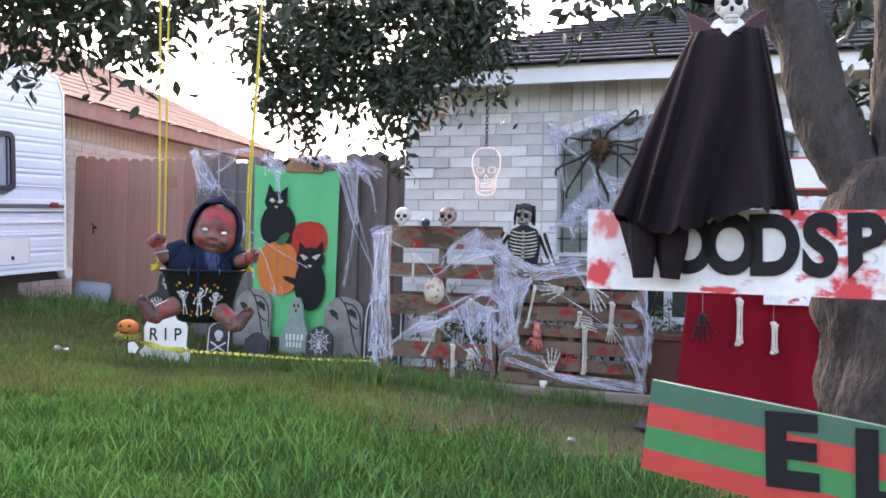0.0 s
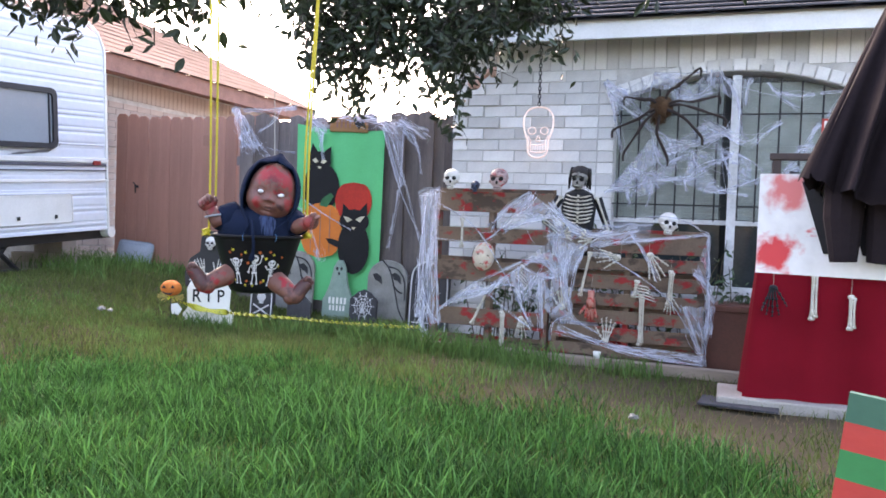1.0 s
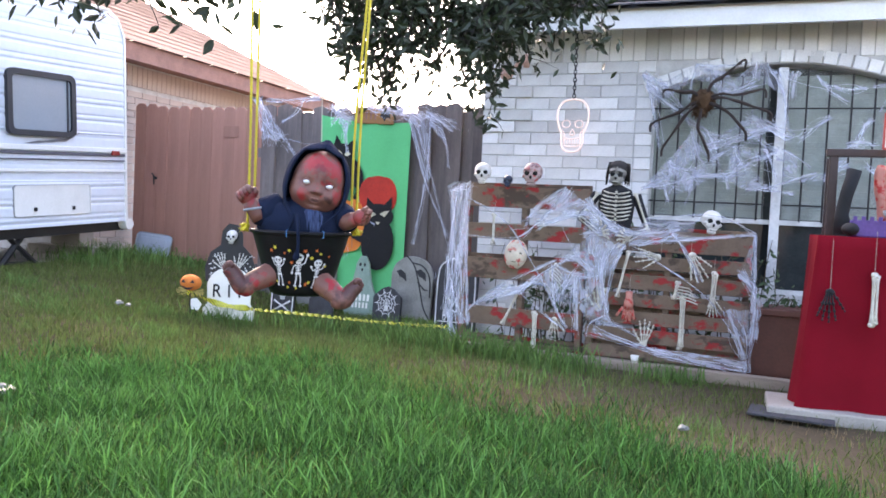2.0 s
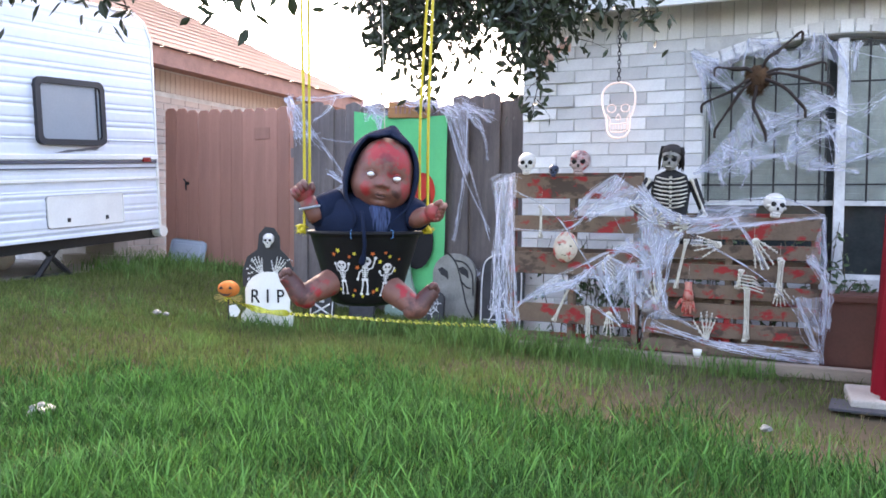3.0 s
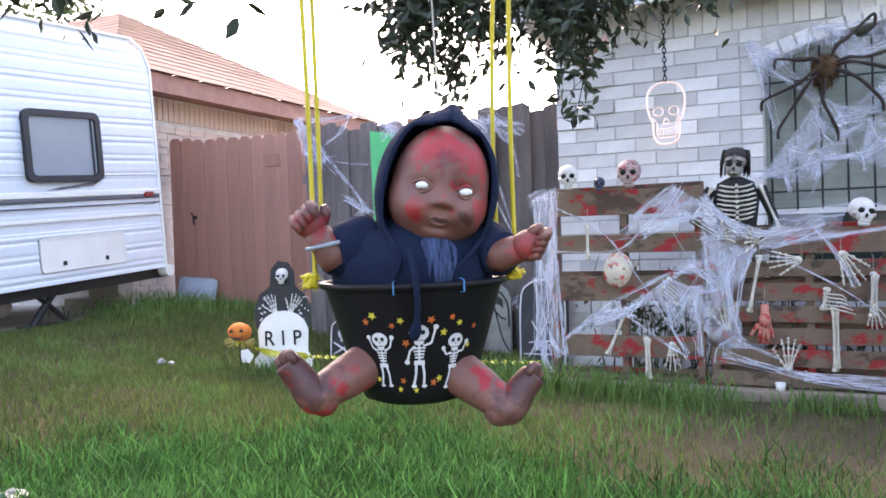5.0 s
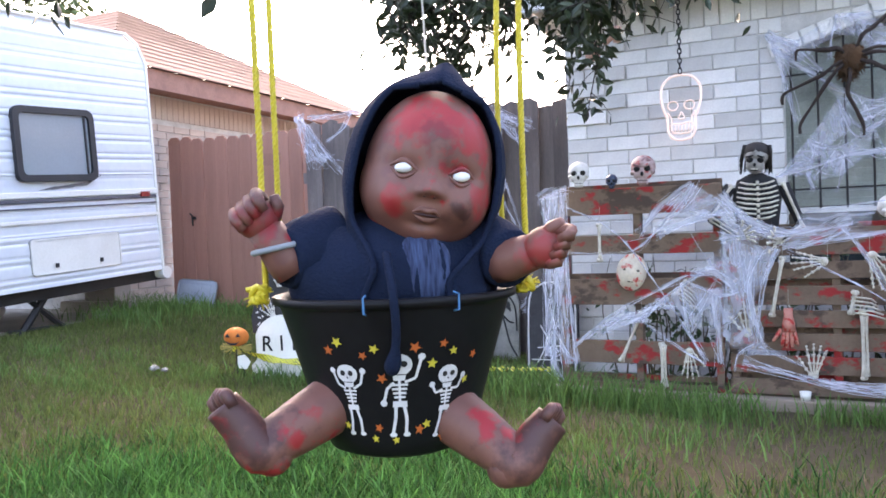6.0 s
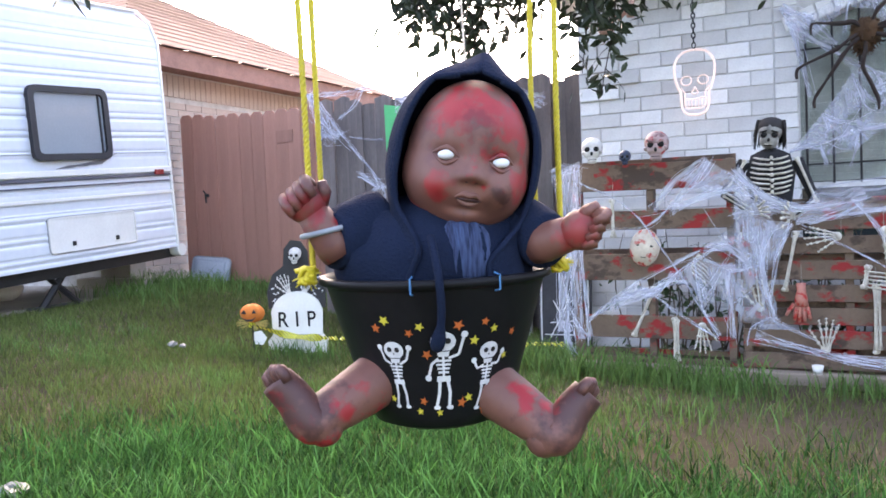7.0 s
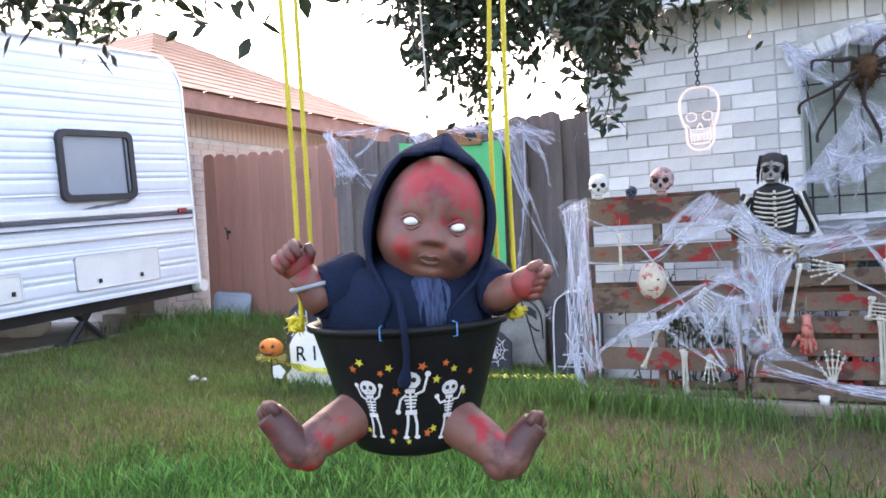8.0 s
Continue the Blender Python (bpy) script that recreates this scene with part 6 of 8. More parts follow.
def doll():
    bm = B()
    # slots: 0 skin, 1 hoodie, 2 eye white, 3 striped shirt, 4 dark lip crease and nostrils, 5 cuff
    # head, facing -y, about its own centre
    def head_shape(x, y, z):
        v = Vector((x * 0.080, y * 0.078, z * 0.101))
        if z < 0:
            v.x *= 1 + 0.10 * math.sin(-z * math.pi)
        g = lambda cx, cz, sx, sz: math.exp(-(((v.x - cx) / sx) ** 2 + ((v.z - cz) / sz) ** 2))
        if y < 0.25:
            o = 0.016 * g(0, -0.018, 0.012, 0.010) + 0.005 * g(0, -0.004, 0.009, 0.018) + 0.006 * (g(-0.011, -0.022, 0.006, 0.006) + g(0.011, -0.022, 0.006, 0.006))
            o += 0.018 * (g(-0.042, -0.037, 0.026, 0.026) + g(0.042, -0.037, 0.026, 0.026))
            o += 0.008 * g(0, 0.050, 0.055, 0.030)
            o -= 0.008 * (g(-0.034, 0.003, 0.017, 0.010) + g(0.034, 0.003, 0.017, 0.010))
            o += 0.009 * g(0, -0.046, 0.017, 0.012)
            o -= 0.004 * g(0, -0.060, 0.018, 0.005)
            o += 0.013 * g(0, -0.073, 0.024, 0.014)
            o -= 0.004 * (g(-0.006, -0.027, 0.004, 0.0035) + g(0.006, -0.027, 0.004, 0.0035))
            v.y -= o * min(1.0, max(0.0, (0.25 - y) * 2))
        return v
    HC = Vector((0.044, -0.052, 0.152))
    HR = pose(0, 0, 0, 6, 11, -2).to_3x3()
    nu, nv = 110, 96
    rows = []
    for j in range(nv + 1):
        th = math.pi * j / nv
        rows.append([bm.verts.new(HC + HR @ head_shape(math.sin(th) * math.cos(2 * math.pi * i / nu), math.sin(th) * math.sin(2 * math.pi * i / nu), math.cos(th))) for i in range(nu)])
    for a, b in zip(rows, rows[1:]):
        for i in range(nu):
            f = bm.faces.new((a[i], a[(i + 1) % nu], b[(i + 1) % nu], b[i]))
    # eyes
    for sx in (-1, 1):
        ball(bm, HC + HR @ Vector((sx * 0.034, -0.0695, 0.002)), (0.0108, 0.0066, 0.0062), u=16, v=10, mi=2)

    def on_face(x, z, out=0.0):
        zz = z / 0.101
        xx = x / 0.080
        v = head_shape(xx, -math.sqrt(max(0.0, 1 - xx * xx - zz * zz)), zz)
        return HC + HR @ (v + Vector((0, -out, 0)))
    # lips, the dark line between them, nostrils and eyelids
    tube(bm, bent([on_face(-0.0150, -0.0470, 0.0004), on_face(-0.0065, -0.0415, 0.0010), on_face(0, -0.0430, 0.0010), on_face(0.0065, -0.0415, 0.0010), on_face(0.0150, -0.0475, 0.0004)], 16, 0), [0.0012 + 0.0028 * math.sin(math.pi * k / 16) for k in range(17)], 8, 0)
    tube(bm, bent([on_face(-0.0120, -0.0495, 0.0003), on_face(0, -0.0535, 0.0012), on_face(0.0120, -0.0500, 0.0003)], 12, 0), [0.0012 + 0.0034 * math.sin(math.pi * k / 12) for k in range(13)], 8, 0)
    # dark tube and balls colour in the shade of mouth gap and nostrils
    tube(bm, bent([on_face(-0.0150, -0.0480, 0.0012), on_face(0, -0.0476, 0.0030), on_face(0.0150, -0.0485, 0.0012)], 12, 0), [0.0006 + 0.0010 * math.sin(math.pi * k / 12) for k in range(13)], 6, 4)
    for sx in (-1, 1):
        ball(bm, on_face(sx * 0.0052, -0.0262, 0.0), (0.0024, 0.0018, 0.0016), u=10, v=8, mi=4)
        tube(bm, bent([on_face(sx * 0.034 - 0.0165, 0.002, -0.001), on_face(sx * 0.034, 0.0112, 0.0022), on_face(sx * 0.034 + 0.0165, 0.001, -0.001)], 12, 0), [0.0010 + 0.0022 * math.sin(math.pi * k / 12) for k in range(13)], 8, 0)
        tube(bm, bent([on_face(sx * 0.034 - 0.0155, 0.001, -0.001), on_face(sx * 0.034, -0.0085, 0.0012), on_face(sx * 0.034 + 0.0155, 0.000, -0.001)], 12, 0), [0.0008 + 0.0016 * math.sin(math.pi * k / 12) for k in range(13)], 8, 0)
    # hood: slices open in front, running down past the chin on to the chest
    NZ, NA = 44, 48
    top_z, low_z = 0.121, -0.165
    outer, inner = [], []
    for j in range(NZ + 1):
        z = low_z + (top_z - low_z) * (j / NZ) ** 0.9
        u = max(0.0, z + 0.012) / (top_z + 0.014)
        wd = 0.101 * math.sqrt(max(0.0, 1 - u ** 2.3)) if z > -0.012 else 0.101 - 0.012 * smooth01(-0.02, -0.09, z) + 0.028 * smooth01(-0.09, -0.165, z)
        dp = 0.100 * math.sqrt(max(0.0, 1 - u ** 2.3)) if z > -0.012 else 0.100 - 0.004 * smooth01(-0.02, -0.165, z)
        wd, dp = max(wd, 0.004), max(dp, 0.004)
        th = 116 + 64 * smooth01(0.096, 0.110, z) + 37 * smooth01(-0.060, -0.125, z)
        ro, ri = [], []
        for i in range(NA + 1):
            a = radians(th) * (2 * i / NA - 1)
            fold = 1 + 0.028 * noise.noise((3.2 * math.sin(a), 3.2 * math.cos(a), z * 9)) + 0.030 * smooth01(-0.06, -0.15, z) * math.sin(5 * a + 26 * z)
            x, y = wd * math.sin(a) * fold - 0.004, 0.010 + dp * math.cos(a) * fold
            pk_ = 0.022 * math.exp(-((x / 0.016) ** 2 + ((y - 0.01) / 0.03) ** 2)) if z > 0.09 else 0.0
            ro.append(bm.verts.new(HC + HR @ Vector((x, y, z + pk_))))
            ri.append(bm.verts.new(HC + HR @ Vector((x * 0.955, 0.010 + (y - 0.010) * 0.955, z - 0.004 + pk_))))
        outer.append(ro)
        inner.append(ri)
    for j in range(NZ):
        for i in range(NA):
            bm.faces.new((outer[j][i], outer[j][i + 1], outer[j + 1][i + 1], outer[j + 1][i])).material_index = 1
            bm.faces.new((inner[j][i + 1], inner[j][i], inner[j + 1][i], inner[j + 1][i + 1])).material_index = 1
        for i in (0, NA):
            bm.faces.new((outer[j][i], outer[j + 1][i], inner[j + 1][i], inner[j][i])).material_index = 1
    for i in range(NA):
        bm.faces.new((outer[NZ][i], outer[NZ][i + 1], inner[NZ][i + 1], inner[NZ][i])).material_index = 1
        bm.faces.new((outer[0][i], outer[0][i + 1], inner[0][i + 1], inner[0][i])).material_index = 1
    # stitched hem along both front edges, meeting over the brow
    for i in (0, NA):
        hem = [outer[j][i].co.lerp(inner[j][i].co, 0.5) for j in range(0, NZ - 2)]
        tube(bm, hem, 0.0042, 8, 1)
    # body in the bucket
    n0 = len(bm.verts)
    ball(bm, (0, 0.0, 0.02), (0.138, 0.115, 0.092), u=32, v=20, mi=1)
    bm.verts.ensure_lookup_table()
    for v in bm.verts[n0:]:
        v.co += Vector((0, -0.010, 0.005)) * noise.noise(Vector((v.co.x * 26, v.co.y * 26, v.co.z * 14))) + Vector((0, -0.004, 0.002)) * math.sin(v.co.x * 110 + 50 * v.co.z)
    # shirt front with folds
    n0 = len(bm.verts)
    ball(bm, (0.026, -0.093, 0.030), (0.040, 0.026, 0.046), u=36, v=16, mi=3)
    bm.verts.ensure_lookup_table()
    for v in bm.verts[n0:]:
        v.co.y += 0.003 * math.sin(v.co.x * 420)
    # hanging hood cord and knot
    tube(bm, bent([(-0.018, -0.132, 0.055), (-0.014, -0.163, 0.008), (-0.012, -0.158, -0.04), (-0.018, -0.142, -0.082)], 16, 0), [0.005] * 13 + [0.008, 0.010, 0.009, 0.005], 8, 1)
    # arms
    for sx, el, wr in ((-1, (-0.136, -0.045, 0.052), (-0.160, -0.050, 0.090)), (1, (0.138, -0.080, 0.040), (0.165, -0.105, 0.050))):
        tube(bm, bent([(sx * 0.07, -0.01, 0.065), (sx * 0.115, -0.03, 0.055), el], 10, 0.004), [0.052, 0.052, 0.051, 0.049, 0.047, 0.046, 0.044, 0.042, 0.040, 0.038, 0.037], 16, 1)
        e, w = Vector(el), Vector(wr)
        tube(bm, [e - (w - e).normalized() * 0.02, e, e.lerp(w, 0.5), w], [0.026, 0.027, 0.024, 0.022], 14, 0)
        d = (w - e).normalized()
        if sx < 0:
            tube(bm, [e + d * 0.016 + Vector((0.030 * math.cos(q_), 0.028 * math.sin(q_), 0.006 * math.cos(q_))) for q_ in [2 * math.pi * i_ / 16 for i_ in range(17)]], 0.004, 6, 5)
        ball(bm, w + d * 0.014, (0.028, 0.024, 0.026), u=14, v=10, mi=0)
        side = Vector((0.3 * sx, -0.5, 0.85)) if sx > 0 else Vector((0.6, -0.2, 0.5))
        side.normalize()
        for k in range(4):
            c = w + d * 0.026 + (side * (0.018 - 0.012 * k))
            f = Vector((0, -1, -0.3)).normalized()
            tube(bm, [c - f * 0.004, c + d * 0.012 + f * 0.008, c + d * 0.006 + f * 0.022, c - d * 0.008 + f * 0.022], [0.0085, 0.0085, 0.008, 0.006], 8, 0)
        tube(bm, [w + side * 0.014, w + side * 0.03 + d * 0.01, w + side * 0.034 + d * 0.022], [0.010, 0.009, 0.006], 8, 0)
    # legs and feet
    for sx, hip, kn, an, toe in ((-1, (-0.086, -0.052, -0.130), (-0.122, -0.077, -0.146), (-0.150, -0.096, -0.158), (-0.208, -0.106, -0.110)), (1, (0.062, -0.070, -0.150), (0.090, -0.096, -0.170), (0.112, -0.115, -0.187), (0.170, -0.124, -0.148))):
        hip, kn, an, toe = Vector(hip), Vector(kn), Vector(an), Vector(toe)
        out = (an - kn).normalized()
        up = (toe - an - out * (toe - an).dot(out)).normalized()
        heel = an + out * 0.016 - up * 0.012
        line = bent([hip, kn, an, heel + out * 0.010 + up * 0.012, an.lerp(toe, 0.55) + out * 0.012, toe + out * 0.004], 30, 0)
        rad = [0.037 - 0.008 * min(1, k / 12) if k < 13 else 0.029 - 0.008 * (k - 13) / 17 for k in range(31)]
        n0 = len(bm.verts)
        tube(bm, line, rad, 22, 0)
        ball(bm, heel, (0.024, 0.024, 0.024), u=16, v=12, mi=0)
        s = up.cross(out).normalized()
        for k in range(5):
            big = 0.0105 if k == (4 if sx < 0 else 0) else 0.0078
            c = toe + s * (0.021 - 0.0105 * k) + up * (0.010 - 0.0022 * abs(k - 2)) + out * 0.001
            tube(bm, [c - up * 0.014, c - up * 0.004, c + up * 0.004, c + up * 0.0075 - out * 0.003], [big * 0.9, big, big * 0.92, big * 0.5], 10, 0)
    return bm


ob = part("baby_doll", doll(), [M["doll_skin"], M["hoodie"], M["eye_white"], M["striped"], M["stain"], M["tie_white"]], label="baby doll in navy hoodie, red smeared skin, in the bucket", smooth=True, m=pose(SX, SY, SZ, 0, 0, SR) @ Matrix.Scale(SS, 4))
tagged(ob, category="doll")

# ---- things on and before the red table ----
bx = thing("dark_display_frame", pose(1.27, 5.55, 0.90), "dark brown wooden display frame standing on the red table", "frame")
for nm, c, s in (("post", (0, 0, 0.22), (0.045, 0.05, 0.44)), ("post", (0.82, 0, 0.22), (0.045, 0.05, 0.44)), ("top_rail", (0.41, 0, 0.455), (0.90, 0.06, 0.04)), ("post", (0, 0.2, 0.22), (0.035, 0.035, 0.44))):
    bm = B()
    box(bm, c, s, bevel=0.004)
    part(nm, bm, mat("dark stained wood", (0.055, 0.03, 0.025), rough=0.6, scale=4, stretch=(6, 6, 1)), bx)
tub = thing("purple_tub", pose(1.50, 5.50, 0.90), "purple plastic tub with dark props on the red table", "tub")
bm = B()
box(bm, (0, 0, 0.045), (0.28, 0.16, 0.09), bevel=0.01)
part("body", bm, M["purple"], tub)
for k in range(7):
    bm = B()
    box(bm, (-0.12 + 0.04 * k, -0.082, 0.095), (0.02, 0.01, 0.03), bevel=0.002)
    part("rim_tab", bm, M["purple"], tub)
bm = B()
tube(bm, [(1.33, 5.48, 0.91), (1.32, 5.48, 1.02), (1.335, 5.47, 1.12), (1.37, 5.47, 1.26)], [0.05, 0.035, 0.034, 0.036], 12)
ball(bm, (1.36, 5.42, 0.94), (0.045, 0.08, 0.035), u=12, v=8)
tagged(part("black_boot", bm, M["suit"], label="black rubber boot standing on the red table", smooth=True), category="boot")
bm = B()
tube(bm, bent([(1.53, 5.5, 0.98), (1.525, 5.5, 1.08), (1.50, 5.5, 1.18), (1.51, 5.5, 1.29)], 10, 0.01), [0.03, 0.034, 0.036, 0.036, 0.035, 0.033, 0.03, 0.03, 0.034, 0.036, 0.03], 12)
tagged(part("severed_rubber_arm", bm, M["flesh"], label="bloody pink rubber arm standing in the tub", smooth=True), category="rubber prop")
bm = B()
for k in range(6):
    ball(bm, (1.56 + 0.02 * math.cos(k * 2), 5.44 + 0.01 * k, 1.0 + 0.012 * k), (0.04, 0.03, 0.012), u=10, v=6, m=pose(0, 0, 0, 20 * k, 30, 0))
tagged(part("striped_cloth_scrap", bm, mat("striped grey cloth", (0.4, 0.4, 0.38), dark=(0.03, 0.03, 0.03), rough=0.9, scale=3, fine=90, stretch=(0.2, 0.2, 6), mix=0.2), label="crumpled black and white striped cloth on the tub", smooth=True), category="cloth")
ta = thing("red_lettered_sign", pose(1.49, 5.46, 1.37), "white board sign with red painted letters above the table", "sign")
bm = B()
box(bm, (0.30, 0, 0.095), (0.60, 0.012, 0.19), bevel=0.002)
part("board", bm, M["tomb_white"], ta)
letters("TA", [0.08, 0.19], 0.095, 0.20, 0.9, M["sign_red"], ta, y=-0.008)
for (x, z, sx, sz) in ((0.30, 0.003, 0.6, 0.012), (0.30, 0.187, 0.6, 0.012), (0.004, 0.095, 0.012, 0.19)):
    bm = B()
    box(bm, (x, -0.007, z), (sx, 0.004, sz))
    part("border", bm, M["sign_red"], ta)
for x in (0.12, 0.5):
    bm = B()
    box(bm, (x, 0.012, -0.12), (0.025, 0.012, 0.35))
    part("strut", bm, M["plank"], ta)
wb = thing("smeared_white_panel", pose(1.60, 5.22, 0.70), "tall white panel smeared with red leaning on the red table", "panel")
bm = B()
box(bm, (0.14, 0, 0.30), (0.28, 0.012, 0.62), bevel=0.003)
part("panel", bm, M["sign_white"], wb)
for (x, z, l, two) in ((1.47, 0.83, 0.26, True), (1.66, 0.70, 0.17, True)):
    hung("plastic_bone", "off-white plastic bones hung before the red cloth", x, z - 0.12, long_bone(l, two), M["bone"], y=5.27, top=0.22)
for (x, z) in ((1.27, 0.62), (1.95, 0.60)):
    hung("black_rubber_hand", "black rubber hand hung before the red cloth", x, z, drooping, M["suit"], y=5.28, top=0.26, group="hanging skeleton props", cat="rubber prop")

# planter and dark plants beneath the window
pl = thing("planter_pot", pose(1.08, 6.42, -0.05), "rust brown square planter with a few weeds", "planter")
bm = B()
box(bm, (0, 0, 0.22), (0.36, 0.32, 0.44), bevel=0.02)
box(bm, (0, 0, 0.43), (0.40, 0.36, 0.05), bevel=0.01)
part("pot", bm, M["terracotta"], pl)


def plant(nm, x, y, z, w, h, n, label, seed, size=0.06):
    r = random.Random(seed)
    t = thing(nm, pose(x, y, z), label, "plant")
    b1, b2 = B(), B()
    for k in range(n):
        bx_, by = r.uniform(-w, w), r.uniform(-0.1, 0.1)
        tip = Vector((bx_ * 1.2 + r.uniform(-0.08, 0.08), by + r.uniform(-0.08, 0.05), h * r.uniform(0.5, 1)))
        spray(b1, b2, (bx_, by, 0), tip, 14, size, r, 0.05)
    part("leaves", b1, M["plant_leaf"], t)
    part("stem", b2, M["plant_stem"], t, kind="stuff")


plant("bushy_plant", 0.55, 6.62, 0.0, 0.42, 1.02, 26, "dark green bushy plant beneath the window", 3)
plant("dark_shrub", -0.62, 6.55, 0.0, 0.35, 0.75, 22, "dark green shrub growing behind the tall pallet", 9)
plant("small_weed", 1.08, 6.42, 0.38, 0.10, 0.14, 4, "small green weed in the planter", 4, 0.05)
plant("thin_shrub", -0.16, 6.5, 0.0, 0.06, 1.25, 6, "thin green shrub behind the pallets", 5, 0.05)

# lid, sacks and blocks by the camper
bm = B()
# the blue grey slab is a plastic seat lid leaning there
box(bm, (0, 0, 0.16), (0.40, 0.05, 0.31), bevel=0.045)
box(bm, (0, -0.026, 0.16), (0.31, 0.02, 0.22), bevel=0.02)
tagged(part("storage_tote", bm, M["lid_grey"], label="blue grey plastic seat lid leaning on the gate", smooth=True, m=pose(-5.38, 7.88, 0.24, -14, 6, 20)), category="tote")
for (x, y, sx, sy, sz) in ((-5.75, 7.25, 0.4, 0.2, 0.2), (-6.2, 7.25, 0.4, 0.2, 0.2), (-5.9, 7.28, 0.4, 0.2, 0.2)):
    bm = B()
    box(bm, (x, y, 0.30 + (0.2 if x == -5.9 else 0)), (sx, sy, sz), bevel=0.01)
    tagged(part("concrete_block", bm, M["concrete"], label="grey concrete block under the camper's rear"), category="block", group="concrete blocks")
bm = B()
r = random.Random(6)
for k in range(5):
    ball(bm, (-6.3 - 0.25 * k, 6.2 + r.uniform(-0.1, 0.1), 0.38), (0.2, 0.16, 0.11), u=14, v=10)
for v in bm.verts:
    v.co += Vector((1, 1, 1)) * 0.03 * noise.noise(v.co * 9)
tagged(part("white_sacks", bm, M["tomb_white"], label="heap of crumpled white plastic sacks under the camper", smooth=True, kind="stuff"), category="sacks")


# ---- litter ----
def scrap(nm, label, x, y, w, seed, material):
    r = random.Random(seed)
    bm = B()
    bmesh.ops.create_icosphere(bm, subdivisions=3, radius=w)
    for v in bm.verts:
        v.co *= 1 + 0.5 * noise.noise(v.co / w * 1.7 + Vector((seed, 0, 0)))
        v.co.z *= 0.6
    tagged(part(nm, bm, material, label=label, m=pose(x, y, ground_z(x, y) + 0.05)), category="litter")


scrap("crumpled_foil", "crumpled silver grey foil lying in the grass", -2.43, 3.46, 0.055, 1, M["foil"])
scrap("crumpled_foil", "crumpled grey foil scrap in the dry grass", -3.65, 5.55, 0.03, 5, M["foil"])
scrap("crumpled_foil", "crumpled grey foil scrap in the dry grass", -3.58, 5.57, 0.022, 7, M["foil"])
scrap("small_stone", "small grey stone on the bare earth", 0.62, 4.5, 0.024, 9, M["foil"])
bm = B()
box(bm, (0, 0, 0), (0.42, 0.24, 0.014), bevel=0.004)
tagged(part("door_mat", bm, M["tomb_dark"], label="dark flat mat on the bare earth", m=pose(1.12, 5.24, -0.055, 0, 0, -6)), category="mat")


